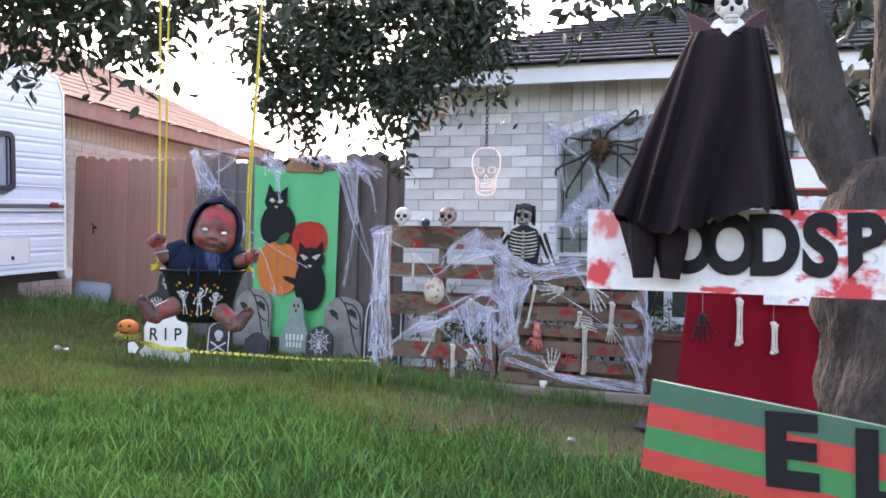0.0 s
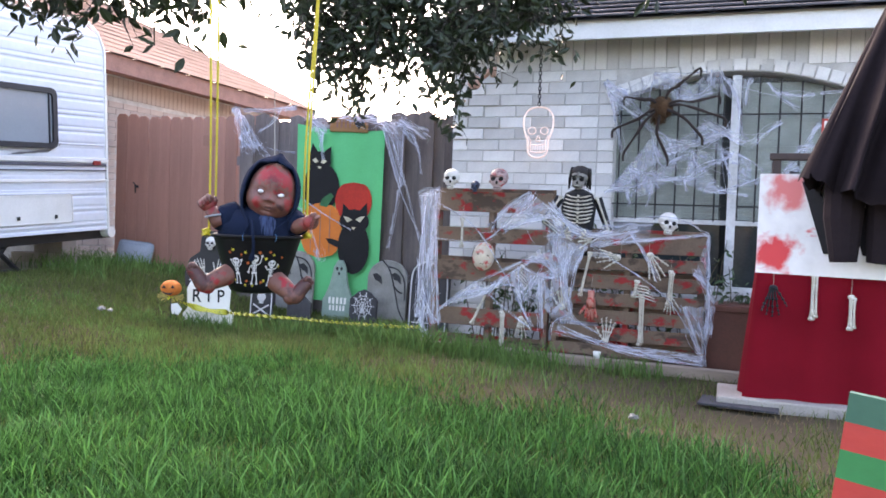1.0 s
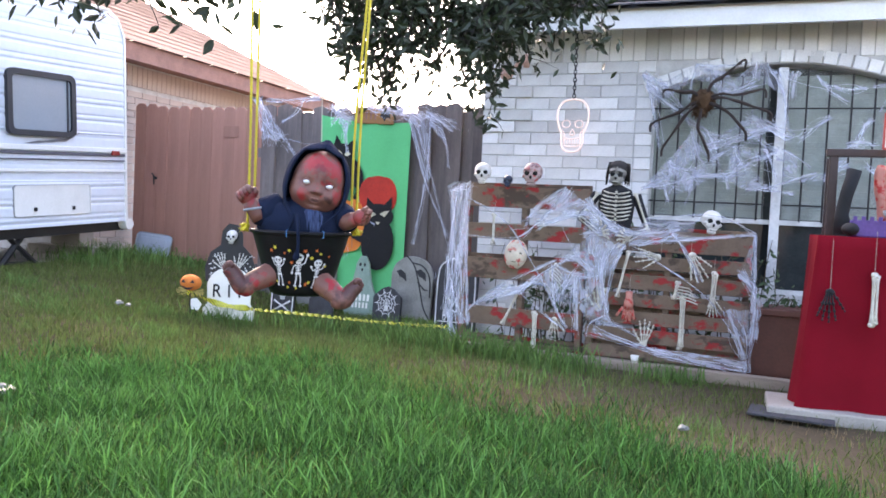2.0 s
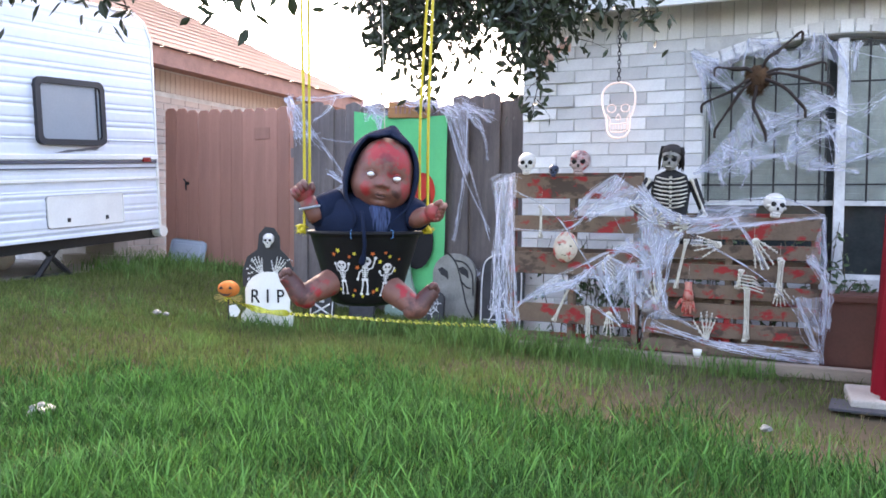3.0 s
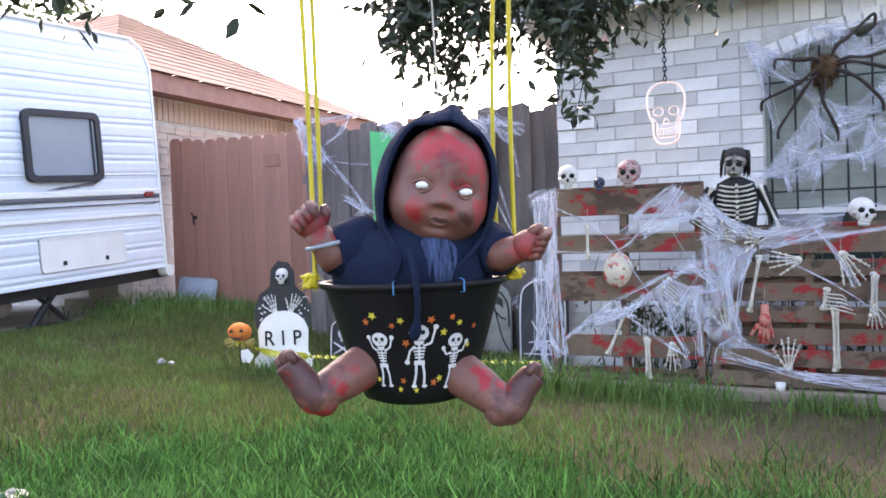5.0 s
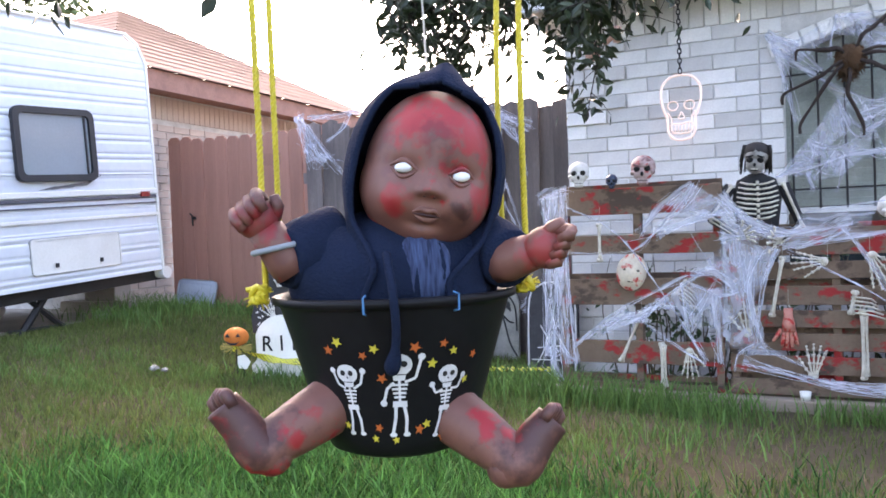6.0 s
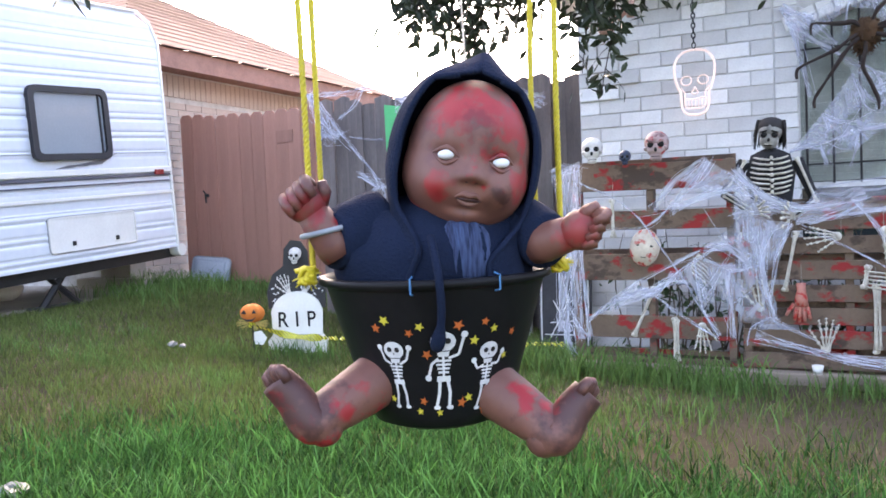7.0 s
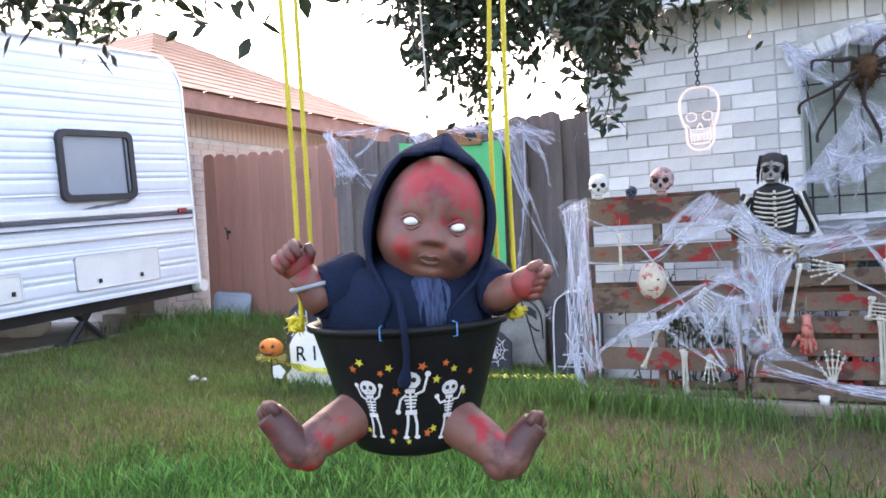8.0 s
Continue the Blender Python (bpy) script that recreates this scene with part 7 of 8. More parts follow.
# ---- cobwebs ----
def web_thing(nm, label, y, bands, seed, loose=14):
    """Pulled cotton web: flat twisted bands of fibre with loose threads, each from one end by a middle to the other end."""
    r = random.Random(seed)
    w = thing(nm, pose(0, 0, 0), label, "cobweb")
    fib = B()
    for n, (ax, az, mx, mz, bx_, bz, wd) in enumerate(bands):
        a, m_, b = Vector((ax, y, az)), Vector((mx, y - 0.012, mz)), Vector((bx_, y, bz))
        ln_ = (m_ - a).length + (b - m_).length
        steps = max(10, int(ln_ / 0.014))
        line = bent([a, m_, b], steps, 0.006)
        rib = B()
        uv = rib.loops.layers.uv.new("UVMap")
        cols = 5 if wd > 0.02 else 3
        prev = None
        for i, p in enumerate(line):
            d = (line[min(i + 1, steps)] - line[max(i - 1, 0)]).normalized()
            side = d.cross(Vector((0, 1, 0))).normalized()
            f = i / steps
            tw = 0.85 * math.sin(3.0 * f * ln_ / 0.22 + n) if wd < 0.03 else 0.35 * math.sin(5 * f + n)
            half = 0.50 * wd * (0.48 + 0.75 * abs(noise.noise(Vector((f * ln_ * 9, n * 3.1, seed)))) + 0.35 * abs(2 * f - 1) ** 3)
            row = []
            for c in range(cols):
                q = 2 * c / (cols - 1) - 1
                fold = (0.30 if c % 2 else -0.30) * half + 0.25 * half * noise.noise(Vector((f * ln_ * 22, c * 4, n)))
                ragged = 1 + (0.45 * noise.noise(Vector((f * ln_ * 40, n, q * 5))) if abs(q) == 1 else 0)
                o = side * half * q * ragged * math.cos(tw) + Vector((0, 1, 0)) * (half * q * math.sin(tw) * 0.5 + fold - 0.004)
                row.append((rib.verts.new(p + o), (q * half, f * ln_)))
            if prev:
                for c in range(cols - 1):
                    quad = (prev[c], row[c], row[c + 1], prev[c + 1])
                    fc = rib.faces.new([v for v, t in quad])
                    for lp, (v, t) in zip(fc.loops, quad):
                        lp[uv].uv = (t[0] + n * 0.37, t[1])
            prev = row
        part("gauze_band", rib, M["gauze"], w, smooth=True)
        for k in range(2 + int(wd / 0.022)):
            o0, o1, o2 = [Vector((r.gauss(0, 1), r.gauss(0, 0.3), r.gauss(0, 1))) * wd * g_ for g_ in (0.32, 0.42, 0.36)]
            tube(fib, bent([a + o0, m_ + o1, b + o2], 12, 0.003), r.uniform(0.0005, 0.0011), 4, cap=False)
    # thin veils stretched between neighbouring bands
    veil = B()
    uv = veil.loops.layers.uv.new("UVMap")
    for k, (p, q) in enumerate(itertools.combinations(bands, 2)):
        if r.random() > 0.6:
            continue
        a0, a1, b0, b1 = Vector((p[0], y, p[1])), Vector((p[2], y, p[3])), Vector((q[0], y, q[1])), Vector((q[2], y, q[3]))
        if (a1 - b1).length > 0.26 or (a0 - b0).length > 0.36 or (a1 - b1).length < 0.05:
            continue
        rows = []
        for i in range(9):
            e0, e1 = a0.lerp(a1, i / 8), b0.lerp(b1, i / 8)
            rows.append([(veil.verts.new(e0.lerp(e1, c / 6) + Vector((0, 0.012 * noise.noise(Vector((i * 0.7, c * 0.7, k))) - 0.006, 0.02 * noise.noise(Vector((i * 0.5, c * 0.5, k + 40)))))), (c * 0.03 + k, i * 0.03)) for c in range(7)])
        for ra, rb_ in zip(rows, rows[1:]):
            for c in range(6):
                quad = (ra[c], rb_[c], rb_[c + 1], ra[c + 1])
                fc = veil.faces.new([v for v, t in quad])
                for lp, (v, t) in zip(fc.loops, quad):
                    lp[uv].uv = t
    part("veil", veil, M["veil"], w, kind="stuff", smooth=True)
    for k in range(loose):
        p, q = r.choice(bands), r.choice(bands)
        if (Vector(p[2:4]) - Vector(q[2:4])).length < 0.45:
            tube(fib, bent([(p[2], y, p[3]), ((p[2] + q[2]) / 2, y - 0.01, (p[3] + q[3]) / 2 - 0.02), (q[2], y, q[3])], 10, 0.004), 0.0011, 4, cap=False)
    part("web_fibre", fib, M["web"], w, kind="stuff")


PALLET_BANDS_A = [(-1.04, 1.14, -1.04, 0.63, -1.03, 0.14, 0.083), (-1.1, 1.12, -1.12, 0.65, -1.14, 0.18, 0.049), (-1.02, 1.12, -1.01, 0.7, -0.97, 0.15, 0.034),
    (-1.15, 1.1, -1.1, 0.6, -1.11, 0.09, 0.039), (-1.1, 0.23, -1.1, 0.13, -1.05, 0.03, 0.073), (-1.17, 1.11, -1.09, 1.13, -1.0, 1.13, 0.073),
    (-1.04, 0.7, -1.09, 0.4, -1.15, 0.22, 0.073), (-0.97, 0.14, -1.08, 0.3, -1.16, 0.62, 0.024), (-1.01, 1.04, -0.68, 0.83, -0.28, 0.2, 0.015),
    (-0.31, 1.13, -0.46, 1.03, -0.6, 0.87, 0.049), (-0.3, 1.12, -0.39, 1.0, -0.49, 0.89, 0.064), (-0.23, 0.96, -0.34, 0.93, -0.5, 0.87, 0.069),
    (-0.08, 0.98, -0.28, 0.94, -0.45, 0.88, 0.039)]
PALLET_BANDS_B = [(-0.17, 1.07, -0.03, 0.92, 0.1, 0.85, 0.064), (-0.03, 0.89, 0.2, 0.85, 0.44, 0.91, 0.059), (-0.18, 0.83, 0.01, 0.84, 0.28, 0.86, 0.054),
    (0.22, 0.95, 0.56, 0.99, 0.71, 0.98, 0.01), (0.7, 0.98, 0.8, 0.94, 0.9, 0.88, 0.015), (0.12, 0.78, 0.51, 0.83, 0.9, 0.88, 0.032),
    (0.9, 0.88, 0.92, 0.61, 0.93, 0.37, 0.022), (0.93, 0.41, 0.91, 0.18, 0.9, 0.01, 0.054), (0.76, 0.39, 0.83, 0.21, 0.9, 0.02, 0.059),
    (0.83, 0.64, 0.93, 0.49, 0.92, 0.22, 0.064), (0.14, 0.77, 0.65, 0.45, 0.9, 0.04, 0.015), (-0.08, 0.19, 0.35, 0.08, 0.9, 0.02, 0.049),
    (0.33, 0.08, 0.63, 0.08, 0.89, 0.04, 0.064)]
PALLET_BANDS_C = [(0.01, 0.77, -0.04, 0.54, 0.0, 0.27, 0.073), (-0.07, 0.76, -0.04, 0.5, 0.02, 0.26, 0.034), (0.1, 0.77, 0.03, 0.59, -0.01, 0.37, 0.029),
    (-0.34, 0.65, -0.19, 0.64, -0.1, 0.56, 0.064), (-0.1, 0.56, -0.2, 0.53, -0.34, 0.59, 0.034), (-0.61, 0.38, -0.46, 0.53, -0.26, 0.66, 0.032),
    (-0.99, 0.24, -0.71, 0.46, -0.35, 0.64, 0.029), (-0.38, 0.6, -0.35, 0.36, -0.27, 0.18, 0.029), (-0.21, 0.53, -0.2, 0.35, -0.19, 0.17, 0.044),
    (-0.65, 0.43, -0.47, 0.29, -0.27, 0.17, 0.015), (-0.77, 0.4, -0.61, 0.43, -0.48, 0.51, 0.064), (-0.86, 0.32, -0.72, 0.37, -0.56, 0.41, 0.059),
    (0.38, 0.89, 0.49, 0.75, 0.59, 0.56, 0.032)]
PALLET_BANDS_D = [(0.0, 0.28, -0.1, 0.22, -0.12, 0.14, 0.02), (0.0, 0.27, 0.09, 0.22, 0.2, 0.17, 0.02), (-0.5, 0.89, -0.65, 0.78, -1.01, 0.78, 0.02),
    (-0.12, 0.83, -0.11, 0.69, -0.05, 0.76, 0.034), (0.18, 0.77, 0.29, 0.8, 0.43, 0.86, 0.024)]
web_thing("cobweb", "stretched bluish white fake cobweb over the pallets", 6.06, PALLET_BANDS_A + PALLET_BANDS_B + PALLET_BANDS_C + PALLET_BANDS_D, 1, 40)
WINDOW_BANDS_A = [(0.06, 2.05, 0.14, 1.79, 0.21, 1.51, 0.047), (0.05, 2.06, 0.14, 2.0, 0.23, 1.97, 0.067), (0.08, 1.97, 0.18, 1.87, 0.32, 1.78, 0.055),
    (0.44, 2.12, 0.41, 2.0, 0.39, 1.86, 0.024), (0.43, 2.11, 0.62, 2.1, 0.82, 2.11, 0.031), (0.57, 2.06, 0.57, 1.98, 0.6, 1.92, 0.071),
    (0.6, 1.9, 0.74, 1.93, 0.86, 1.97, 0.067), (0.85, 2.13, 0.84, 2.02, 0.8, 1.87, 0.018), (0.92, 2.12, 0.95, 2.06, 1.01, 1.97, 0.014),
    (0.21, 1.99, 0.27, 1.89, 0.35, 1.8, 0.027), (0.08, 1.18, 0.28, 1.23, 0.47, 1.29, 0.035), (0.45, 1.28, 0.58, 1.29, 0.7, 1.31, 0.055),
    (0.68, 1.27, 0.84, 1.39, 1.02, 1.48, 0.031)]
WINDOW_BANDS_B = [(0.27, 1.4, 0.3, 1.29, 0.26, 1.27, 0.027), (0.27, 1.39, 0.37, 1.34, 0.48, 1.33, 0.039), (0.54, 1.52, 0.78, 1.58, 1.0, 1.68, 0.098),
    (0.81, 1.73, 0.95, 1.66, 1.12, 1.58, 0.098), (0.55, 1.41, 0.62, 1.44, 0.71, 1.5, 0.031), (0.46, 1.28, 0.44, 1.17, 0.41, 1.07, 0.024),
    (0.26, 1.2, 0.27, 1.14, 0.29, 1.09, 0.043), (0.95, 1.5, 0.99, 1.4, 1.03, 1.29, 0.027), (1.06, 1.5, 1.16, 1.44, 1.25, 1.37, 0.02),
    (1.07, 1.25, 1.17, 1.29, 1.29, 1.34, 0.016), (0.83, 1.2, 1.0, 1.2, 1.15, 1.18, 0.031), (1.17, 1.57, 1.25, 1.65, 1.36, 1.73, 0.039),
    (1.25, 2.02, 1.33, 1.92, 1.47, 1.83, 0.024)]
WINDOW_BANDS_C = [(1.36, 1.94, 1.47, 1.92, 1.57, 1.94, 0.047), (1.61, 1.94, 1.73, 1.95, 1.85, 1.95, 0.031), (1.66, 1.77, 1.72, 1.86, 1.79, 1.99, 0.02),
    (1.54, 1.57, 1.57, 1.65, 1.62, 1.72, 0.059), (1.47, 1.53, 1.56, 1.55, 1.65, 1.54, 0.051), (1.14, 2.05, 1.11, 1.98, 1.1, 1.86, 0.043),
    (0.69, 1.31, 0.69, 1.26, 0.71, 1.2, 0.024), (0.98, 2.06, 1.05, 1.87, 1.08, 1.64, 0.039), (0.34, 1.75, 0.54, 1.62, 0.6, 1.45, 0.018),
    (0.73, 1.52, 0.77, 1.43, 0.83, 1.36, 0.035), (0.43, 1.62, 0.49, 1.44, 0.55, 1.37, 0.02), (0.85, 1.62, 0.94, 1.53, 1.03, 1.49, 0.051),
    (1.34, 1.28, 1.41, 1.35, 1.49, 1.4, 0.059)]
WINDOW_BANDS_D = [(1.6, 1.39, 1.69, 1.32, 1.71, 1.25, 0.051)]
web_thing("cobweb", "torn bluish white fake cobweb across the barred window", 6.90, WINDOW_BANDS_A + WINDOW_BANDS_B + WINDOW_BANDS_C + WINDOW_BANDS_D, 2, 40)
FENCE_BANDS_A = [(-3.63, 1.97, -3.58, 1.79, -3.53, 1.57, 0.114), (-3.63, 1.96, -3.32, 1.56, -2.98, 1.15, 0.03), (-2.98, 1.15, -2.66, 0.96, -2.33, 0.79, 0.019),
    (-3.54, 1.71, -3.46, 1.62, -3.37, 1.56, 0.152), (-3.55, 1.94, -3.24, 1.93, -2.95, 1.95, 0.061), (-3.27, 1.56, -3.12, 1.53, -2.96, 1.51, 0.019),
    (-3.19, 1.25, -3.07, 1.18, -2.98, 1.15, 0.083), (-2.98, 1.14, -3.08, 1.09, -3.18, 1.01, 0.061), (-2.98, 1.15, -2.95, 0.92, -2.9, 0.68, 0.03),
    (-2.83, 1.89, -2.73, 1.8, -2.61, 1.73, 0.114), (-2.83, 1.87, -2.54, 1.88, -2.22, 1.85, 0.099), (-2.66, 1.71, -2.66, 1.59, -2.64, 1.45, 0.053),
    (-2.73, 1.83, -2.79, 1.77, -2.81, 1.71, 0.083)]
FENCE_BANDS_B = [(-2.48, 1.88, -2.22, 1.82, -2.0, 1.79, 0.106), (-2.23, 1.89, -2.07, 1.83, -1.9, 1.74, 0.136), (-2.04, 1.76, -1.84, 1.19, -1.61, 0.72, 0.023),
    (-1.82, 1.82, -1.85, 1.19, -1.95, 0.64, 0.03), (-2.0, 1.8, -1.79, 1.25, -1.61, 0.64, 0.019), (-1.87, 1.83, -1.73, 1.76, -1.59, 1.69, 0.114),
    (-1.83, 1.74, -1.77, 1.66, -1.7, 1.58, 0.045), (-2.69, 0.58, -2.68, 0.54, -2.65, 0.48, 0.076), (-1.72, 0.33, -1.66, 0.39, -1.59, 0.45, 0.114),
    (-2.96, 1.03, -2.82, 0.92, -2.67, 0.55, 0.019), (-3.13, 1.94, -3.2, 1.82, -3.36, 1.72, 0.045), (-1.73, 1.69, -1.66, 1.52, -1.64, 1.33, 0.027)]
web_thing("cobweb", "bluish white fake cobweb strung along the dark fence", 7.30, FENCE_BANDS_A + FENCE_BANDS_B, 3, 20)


# ---- grass ----
def dense_edge(x):
    return 5.0 + 0.92 * (x + 1.8) if x < -1.8 else 5.05 - 0.43 * (x + 1.8)


def blades(nm, label, spots, material):
    """Bent grass blades in one mesh: x, y, height, width for each."""
    r = np.random.RandomState(len(spots))
    n = len(spots)
    s = np.array(spots)
    ang = r.uniform(0, 2 * np.pi, n)
    lean = r.uniform(0.1, 0.85, n) * s[:, 2]
    la = r.uniform(0, 2 * np.pi, n)
    wx, wy = np.cos(ang) * s[:, 3] / 2, np.sin(ang) * s[:, 3] / 2
    lx, ly = np.cos(la) * lean, np.sin(la) * lean
    z0 = np.array([ground_z(x, y) for x, y in s[:, :2]]) - 0.005
    v = np.zeros((n, 7, 3))
    for k, (f, b, w) in enumerate(((0, 0, 1.0), (0.45, 0.2, 0.85), (0.8, 0.62, 0.5))):
        for q, sg_ in ((0, -1), (1, 1)):
            v[:, 2 * k + q, 0] = s[:, 0] + lx * b + sg_ * wx * w
            v[:, 2 * k + q, 1] = s[:, 1] + ly * b + sg_ * wy * w
            v[:, 2 * k + q, 2] = z0 + s[:, 2] * f
    v[:, 6, 0], v[:, 6, 1], v[:, 6, 2] = s[:, 0] + lx, s[:, 1] + ly, z0 + s[:, 2] * 0.95
    base = np.arange(n)[:, None] * 7
    quads = np.concatenate([base + np.array([0, 1, 3, 2]), base + np.array([2, 3, 5, 4])])
    tris = base + np.array([4, 5, 6])
    me = bpy.data.meshes.new(nm)
    me.from_pydata(v.reshape(-1, 3).tolist(), [], quads.tolist() + tris.tolist())
    me.materials.append(material)
    ob = new(nm, me)
    return tagged(ob, label=label, category="grass", kind="stuff")


def pure(name, base, dark, k):
    m = mat(name, base, dark=dark, rough=0.65, scale=1.3, fine=9, mix=0.5, bump=0, island=k)
    nt = m.node_tree
    b = nt.nodes["Principled BSDF"]
    b.inputs["Specular IOR Level"].default_value = 0.2
    tr, mx = nt.nodes.new("ShaderNodeBsdfTranslucent"), nt.nodes.new("ShaderNodeMixShader")
    nt.links.new(b.inputs["Base Color"].links[0].from_socket, tr.inputs["Color"])
    mx.inputs[0].default_value = 0.3
    nt.links.new(b.outputs[0], mx.inputs[1])
    nt.links.new(tr.outputs[0], mx.inputs[2])
    nt.links.new(mx.outputs[0], nt.nodes["Material Output"].inputs["Surface"])
    return m


g = random.Random(77)
tall, short, dry, weeds = [], [], [], []
while len(tall) < 120000:
    x, y = g.uniform(-5.0, 1.9), g.uniform(1.9, 5.2)
    d = dense_edge(x) + 0.55 * noise.noise((x * 1.6, y * 1.6, 3)) - y
    if d > -0.4 and g.random() < max(0.07, min(1.0, 0.25 + d * 1.2)):
        clump = 0.75 + 0.45 * noise.noise((x * 2.4, y * 2.4, 0))
        tall.append((x, y, g.uniform(0.05, 0.15) * max(0.5, clump), g.uniform(0.0042, 0.0078)))
while len(short) < 140000:
    x, y = g.uniform(-7.0, 2.2), g.uniform(2.6, 8.1)
    bare = smooth01(-1.5, -0.6, x) * smooth01(3.2, 3.9, y) * smooth01(6.4, 5.9, y)
    k = 0.98 - 0.68 * bare + 0.5 * noise.noise((x * 1.3, y * 1.3, 9))
    if x < -5.2 and y < 7.2:
        continue
    if y > 6.05 and -1.2 < x < 2.5:
        continue
    if g.random() < k:
        short.append((x, y, g.uniform(0.025, 0.07), g.uniform(0.004, 0.006)))
for k in range(24000):
    x, y = g.uniform(-6.0, 2.2), g.uniform(2.8, 8.0)
    if x < -5.2 or (y > 6.05 and x > -1.2):
        continue
    if noise.noise((x * 1.1, y * 1.1, 4)) > -0.1:
        dry.append((x, y, g.uniform(0.015, 0.05), g.uniform(0.003, 0.005)))
for (cx, cy, n, rr_, h) in ((-1.0, 5.85, 260, 0.16, 0.14), (-0.6, 5.85, 240, 0.16, 0.13), (-0.25, 5.75, 300, 0.20, 0.13), (0.45, 5.85, 150, 0.12, 0.10), (-1.35, 6.0, 260, 0.2, 0.15), (-1.8, 6.25, 240, 0.25, 0.11), (-2.4, 6.3, 240, 0.25, 0.11), (-3.0, 6.0, 160, 0.2, 0.10), (-0.35, 5.2, 160, 0.25, 0.09), (-5.0, 7.6, 400, 0.4, 0.13), (-5.3, 7.2, 400, 0.35, 0.15), (-4.2, 7.8, 300, 0.4, 0.1), (-5.0, 6.6, 300, 0.25, 0.12)):
    for k in range(n):
        weeds.append((cx + g.gauss(0, rr_), cy + g.gauss(0, rr_ * 0.5), h * g.uniform(0.6, 1.6), g.uniform(0.006, 0.011)))
for k in range(130):
    cx, cy = g.uniform(-4.6, 1.6), g.uniform(3.9, 5.9)
    if noise.noise((cx * 0.9, cy * 0.9, 21)) < (-0.05 if cx < -0.7 else 0.18):
        continue
    hh = g.uniform(0.04, 0.085)
    for q in range(g.randint(40, 110)):
        weeds.append((cx + g.gauss(0, 0.09), cy + g.gauss(0, 0.07), hh * g.uniform(0.5, 1.4), g.uniform(0.004, 0.008)))
around = []
for k in range(80000):
    x, y = g.uniform(-5.2, 7.0), g.uniform(-5.0, 6.0)
    if y < 1.92 or x > 1.95:
        if not (x > 1.0 and y > 5.0):
            around.append((x, y, g.uniform(0.04, 0.12), g.uniform(0.008, 0.014)))
blades("lawn_grass", "plain green lawn grass round the tree", around, pure("lawn blade", (0.075, 0.17, 0.040), (0.036, 0.095, 0.022), 0.6))
blades("tall_grass", "tall fresh green lawn grass, uneven", tall, pure("fresh grass", (0.058, 0.168, 0.038), (0.023, 0.084, 0.018), 0.75))
# longer copies of some tall blades, their lighter green painting in grass highlights
light = [(x, y, h * g.uniform(1.05, 1.5), w * 1.25) for x, y, h, w in tall[::7]]
blades("long_grass", "long green grass blades above the lawn, coloured paler as highlights", light, pure("highlight blade", (0.104, 0.275, 0.068), (0.060, 0.175, 0.038), 0.5))
blades("short_grass", "short olive green worn lawn grass", short, pure("worn grass", (0.155, 0.205, 0.058), (0.085, 0.125, 0.032), 0.5))
blades("dry_grass", "dry straw coloured grass stubble", dry, pure("dry grass", (0.32, 0.25, 0.14), (0.20, 0.155, 0.085), 0.35))
blades("weeds", "green weed tufts along the timber edging", weeds, pure("weed", (0.15, 0.27, 0.075), (0.085, 0.165, 0.042), 0.5))

# ---- far tree behind the roofs ----
ft = thing("far_tree", pose(-18.1, 16.9, 0), "pale green treetop far behind the roofs", "tree")
r = random.Random(31)
b1, b2 = B(), B()
tube(b2, [(0, 0, -0.2), (0.1, 0, 2.5), (0, 0.1, 4.5)], [0.25, 0.18, 0.08], 10)
for k in range(60):
    tip = Vector((r.gauss(0, 1.0), r.gauss(0, 1.0), r.uniform(5.2, 8.2)))
    spray(b1, b2, (0, 0, 4.4), tip, 40, 0.28, r, 0.45)
part("crown", b1, mat("pale far leaf", (0.10, 0.15, 0.05), rough=0.6, island=0.3, bump=0), ft)
part("trunk", b2, M["bark"], ft)


# ---- brick pieces ----
def brick_data(w, h, d, mm):
    b = B()
    box(b, (0, 0, 0), (w, d, h), bevel=0.004)
    me = bpy.data.meshes.new("brick")
    b.to_mesh(me)
    b.free()
    me.materials.append(mm)
    return me


def lay(me, x, y, z, parent, ry=0.0, rz=0.0):
    ob = new("brick", me)
    ob.parent = parent
    ob.matrix_basis = pose(x, y, z, 0, ry, rz)
    return ob


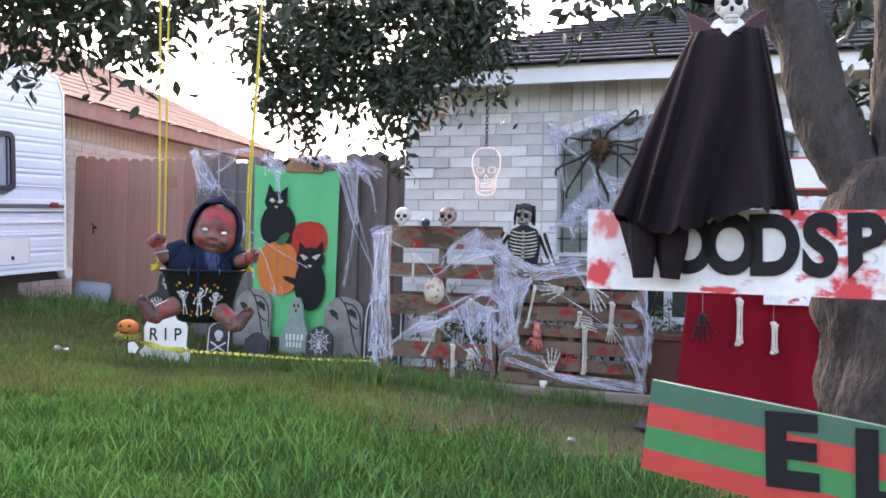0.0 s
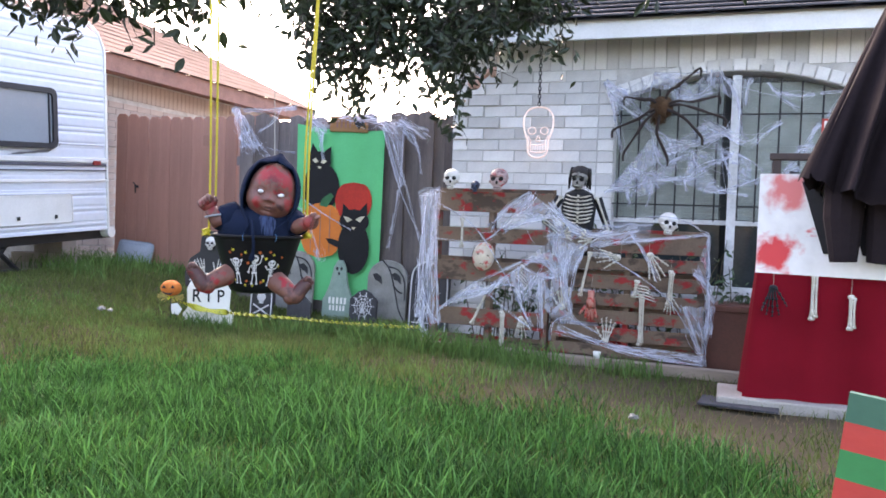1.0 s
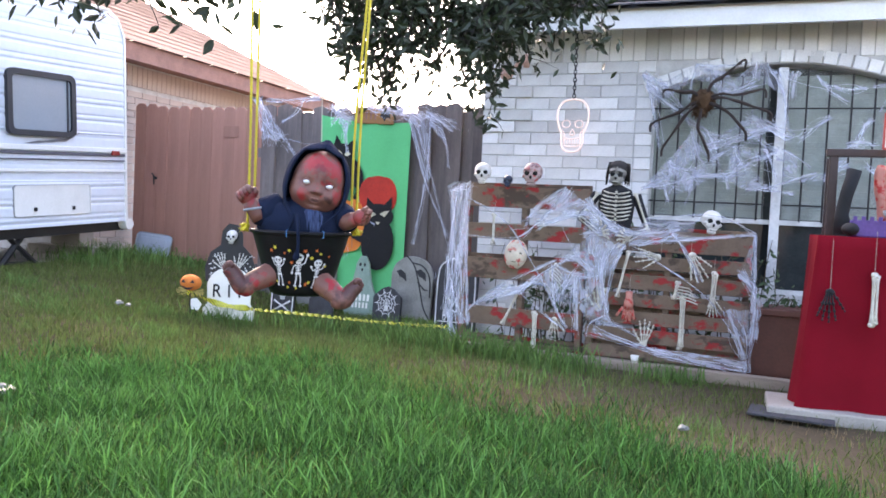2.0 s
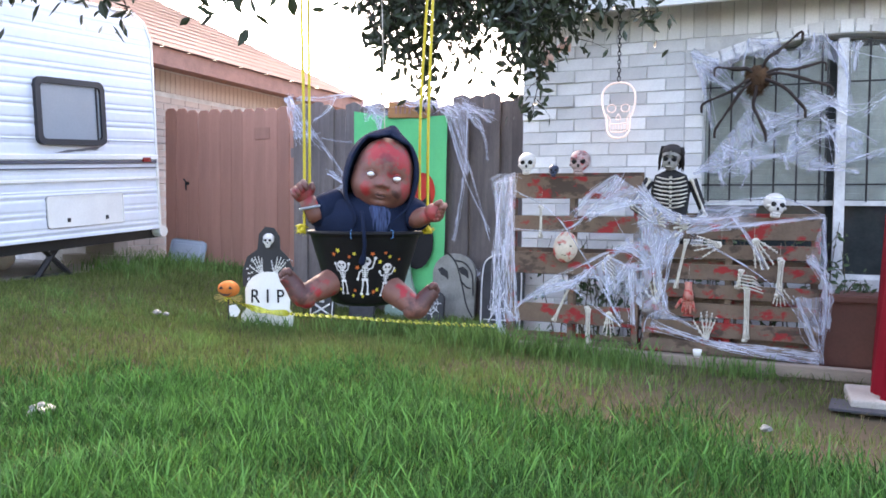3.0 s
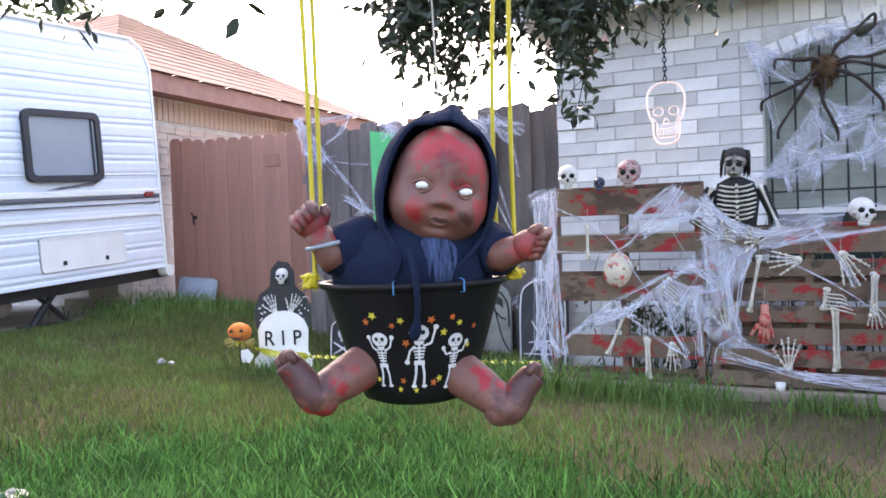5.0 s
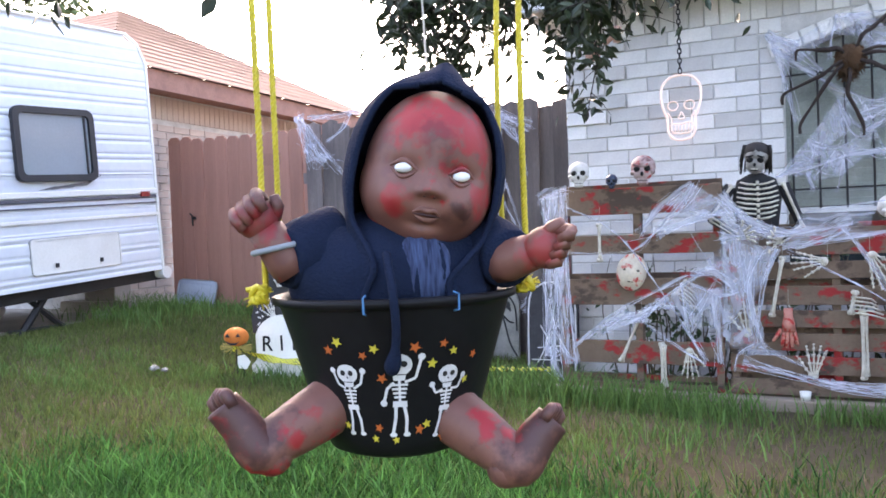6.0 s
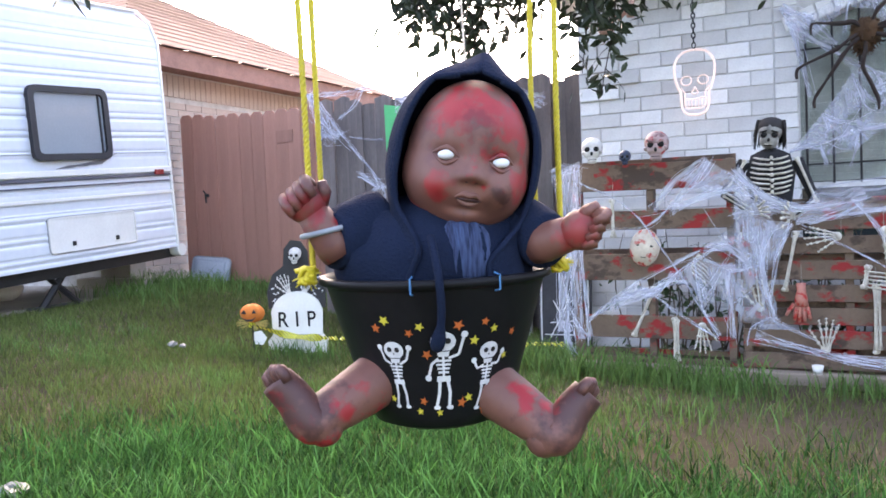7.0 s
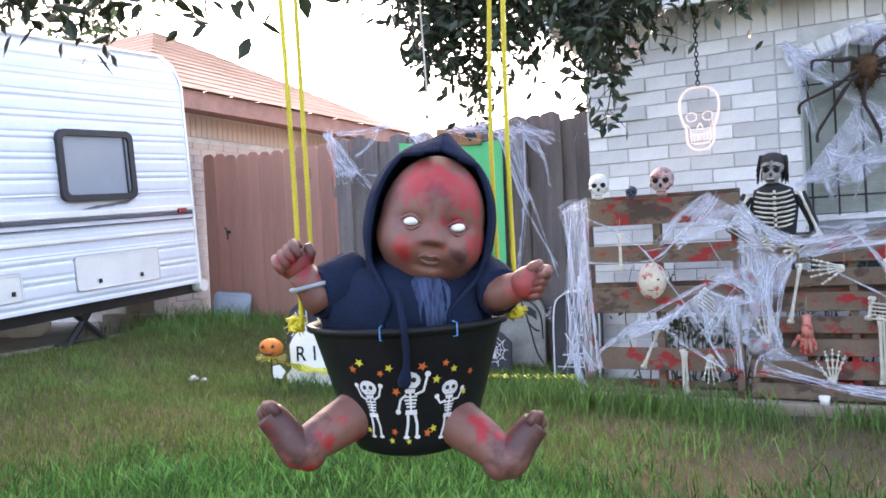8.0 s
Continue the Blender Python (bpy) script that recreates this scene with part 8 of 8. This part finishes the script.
CH, CL = 0.0925, 0.272
full, half = brick_data(CL - 0.008, CH - 0.008, 0.05, M["brick"]), brick_data(CL / 2 - 0.008, CH - 0.008, 0.05, M["brick"])
soldier = brick_data(0.084, 0.262, 0.05, M["brick"])
rb = random.Random(14)
for c in range(24):
    z = -0.06 + CH * (c + 0.5)
    x = -1.22
    first = c % 2 == 1
    while x < WX0 - 0.02:
        w = CL / 2 if first else CL
        first = False
        if x + w > WX0 + 0.01:
            w = CL / 2
            if x + w > WX0 + 0.03:
                break
        raised = -0.018 if (x < -0.95 and z > 1.64) else 0.0
        lay(full if w == CL else half, x + w / 2, WALL_Y + 0.017 + raised + rb.uniform(-0.002, 0.002), z, wall_front)
        x += w
for k in range(80):
    x = -1.18 + 0.0915 * k
    lay(soldier, x, WALL_Y + 0.016 + (-0.016 if x < -0.9 else 0) + rb.choice((0, 0, -0.008)), 2.292, wall_front)
for k in range(21):
    f = k / 20
    x, z = WX0 + (WX1 - WX0) * f, 1.92 + 0.20 * math.sin(math.pi * f)
    sl = math.degrees(math.atan(0.20 * math.pi / (WX1 - WX0) * math.cos(math.pi * f)))
    nrm = Vector((-math.sin(radians(sl)), math.cos(radians(sl))))
    v_ = brick_data(0.085, 0.09, 0.05, M["brick"]) if k == 0 else v_
    lay(v_, x + nrm.x * 0.05, WALL_Y + 0.008, z + nrm.y * 0.05, wall_front, ry=-sl)
for c in range(24):
    z = -0.06 + CH * (c + 0.5)
    x = WX1 + 0.01 + (CL / 2 if c % 2 else 0)
    while x < 3.2:
        lay(full, x + CL / 2, WALL_Y + 0.017, z, wall_front)
        x += CL
# bricks of the neighbour's wall
nwall = [c for c in neighbour.children if c.name.startswith("wall")][0]
tb, ts = brick_data(0.235, 0.07, 0.03, M["tan_brick"]), brick_data(0.075, 0.235, 0.03, M["tan_brick"])
for c in range(28):
    z = 0.2 + 0.078 * c
    if z > 2.22:
        break
    for k in range(15):
        y = 7.58 + 0.243 * k + (0.12 if c % 2 else 0)
        if y < 11.0 and (z > 1.75 or y < 8.2):
            lay(tb, -5.945, y, z, nwall, rz=90)
for k in range(42):
    lay(ts, -5.943, 7.50 + 0.084 * k, 2.36, nwall, rz=90)
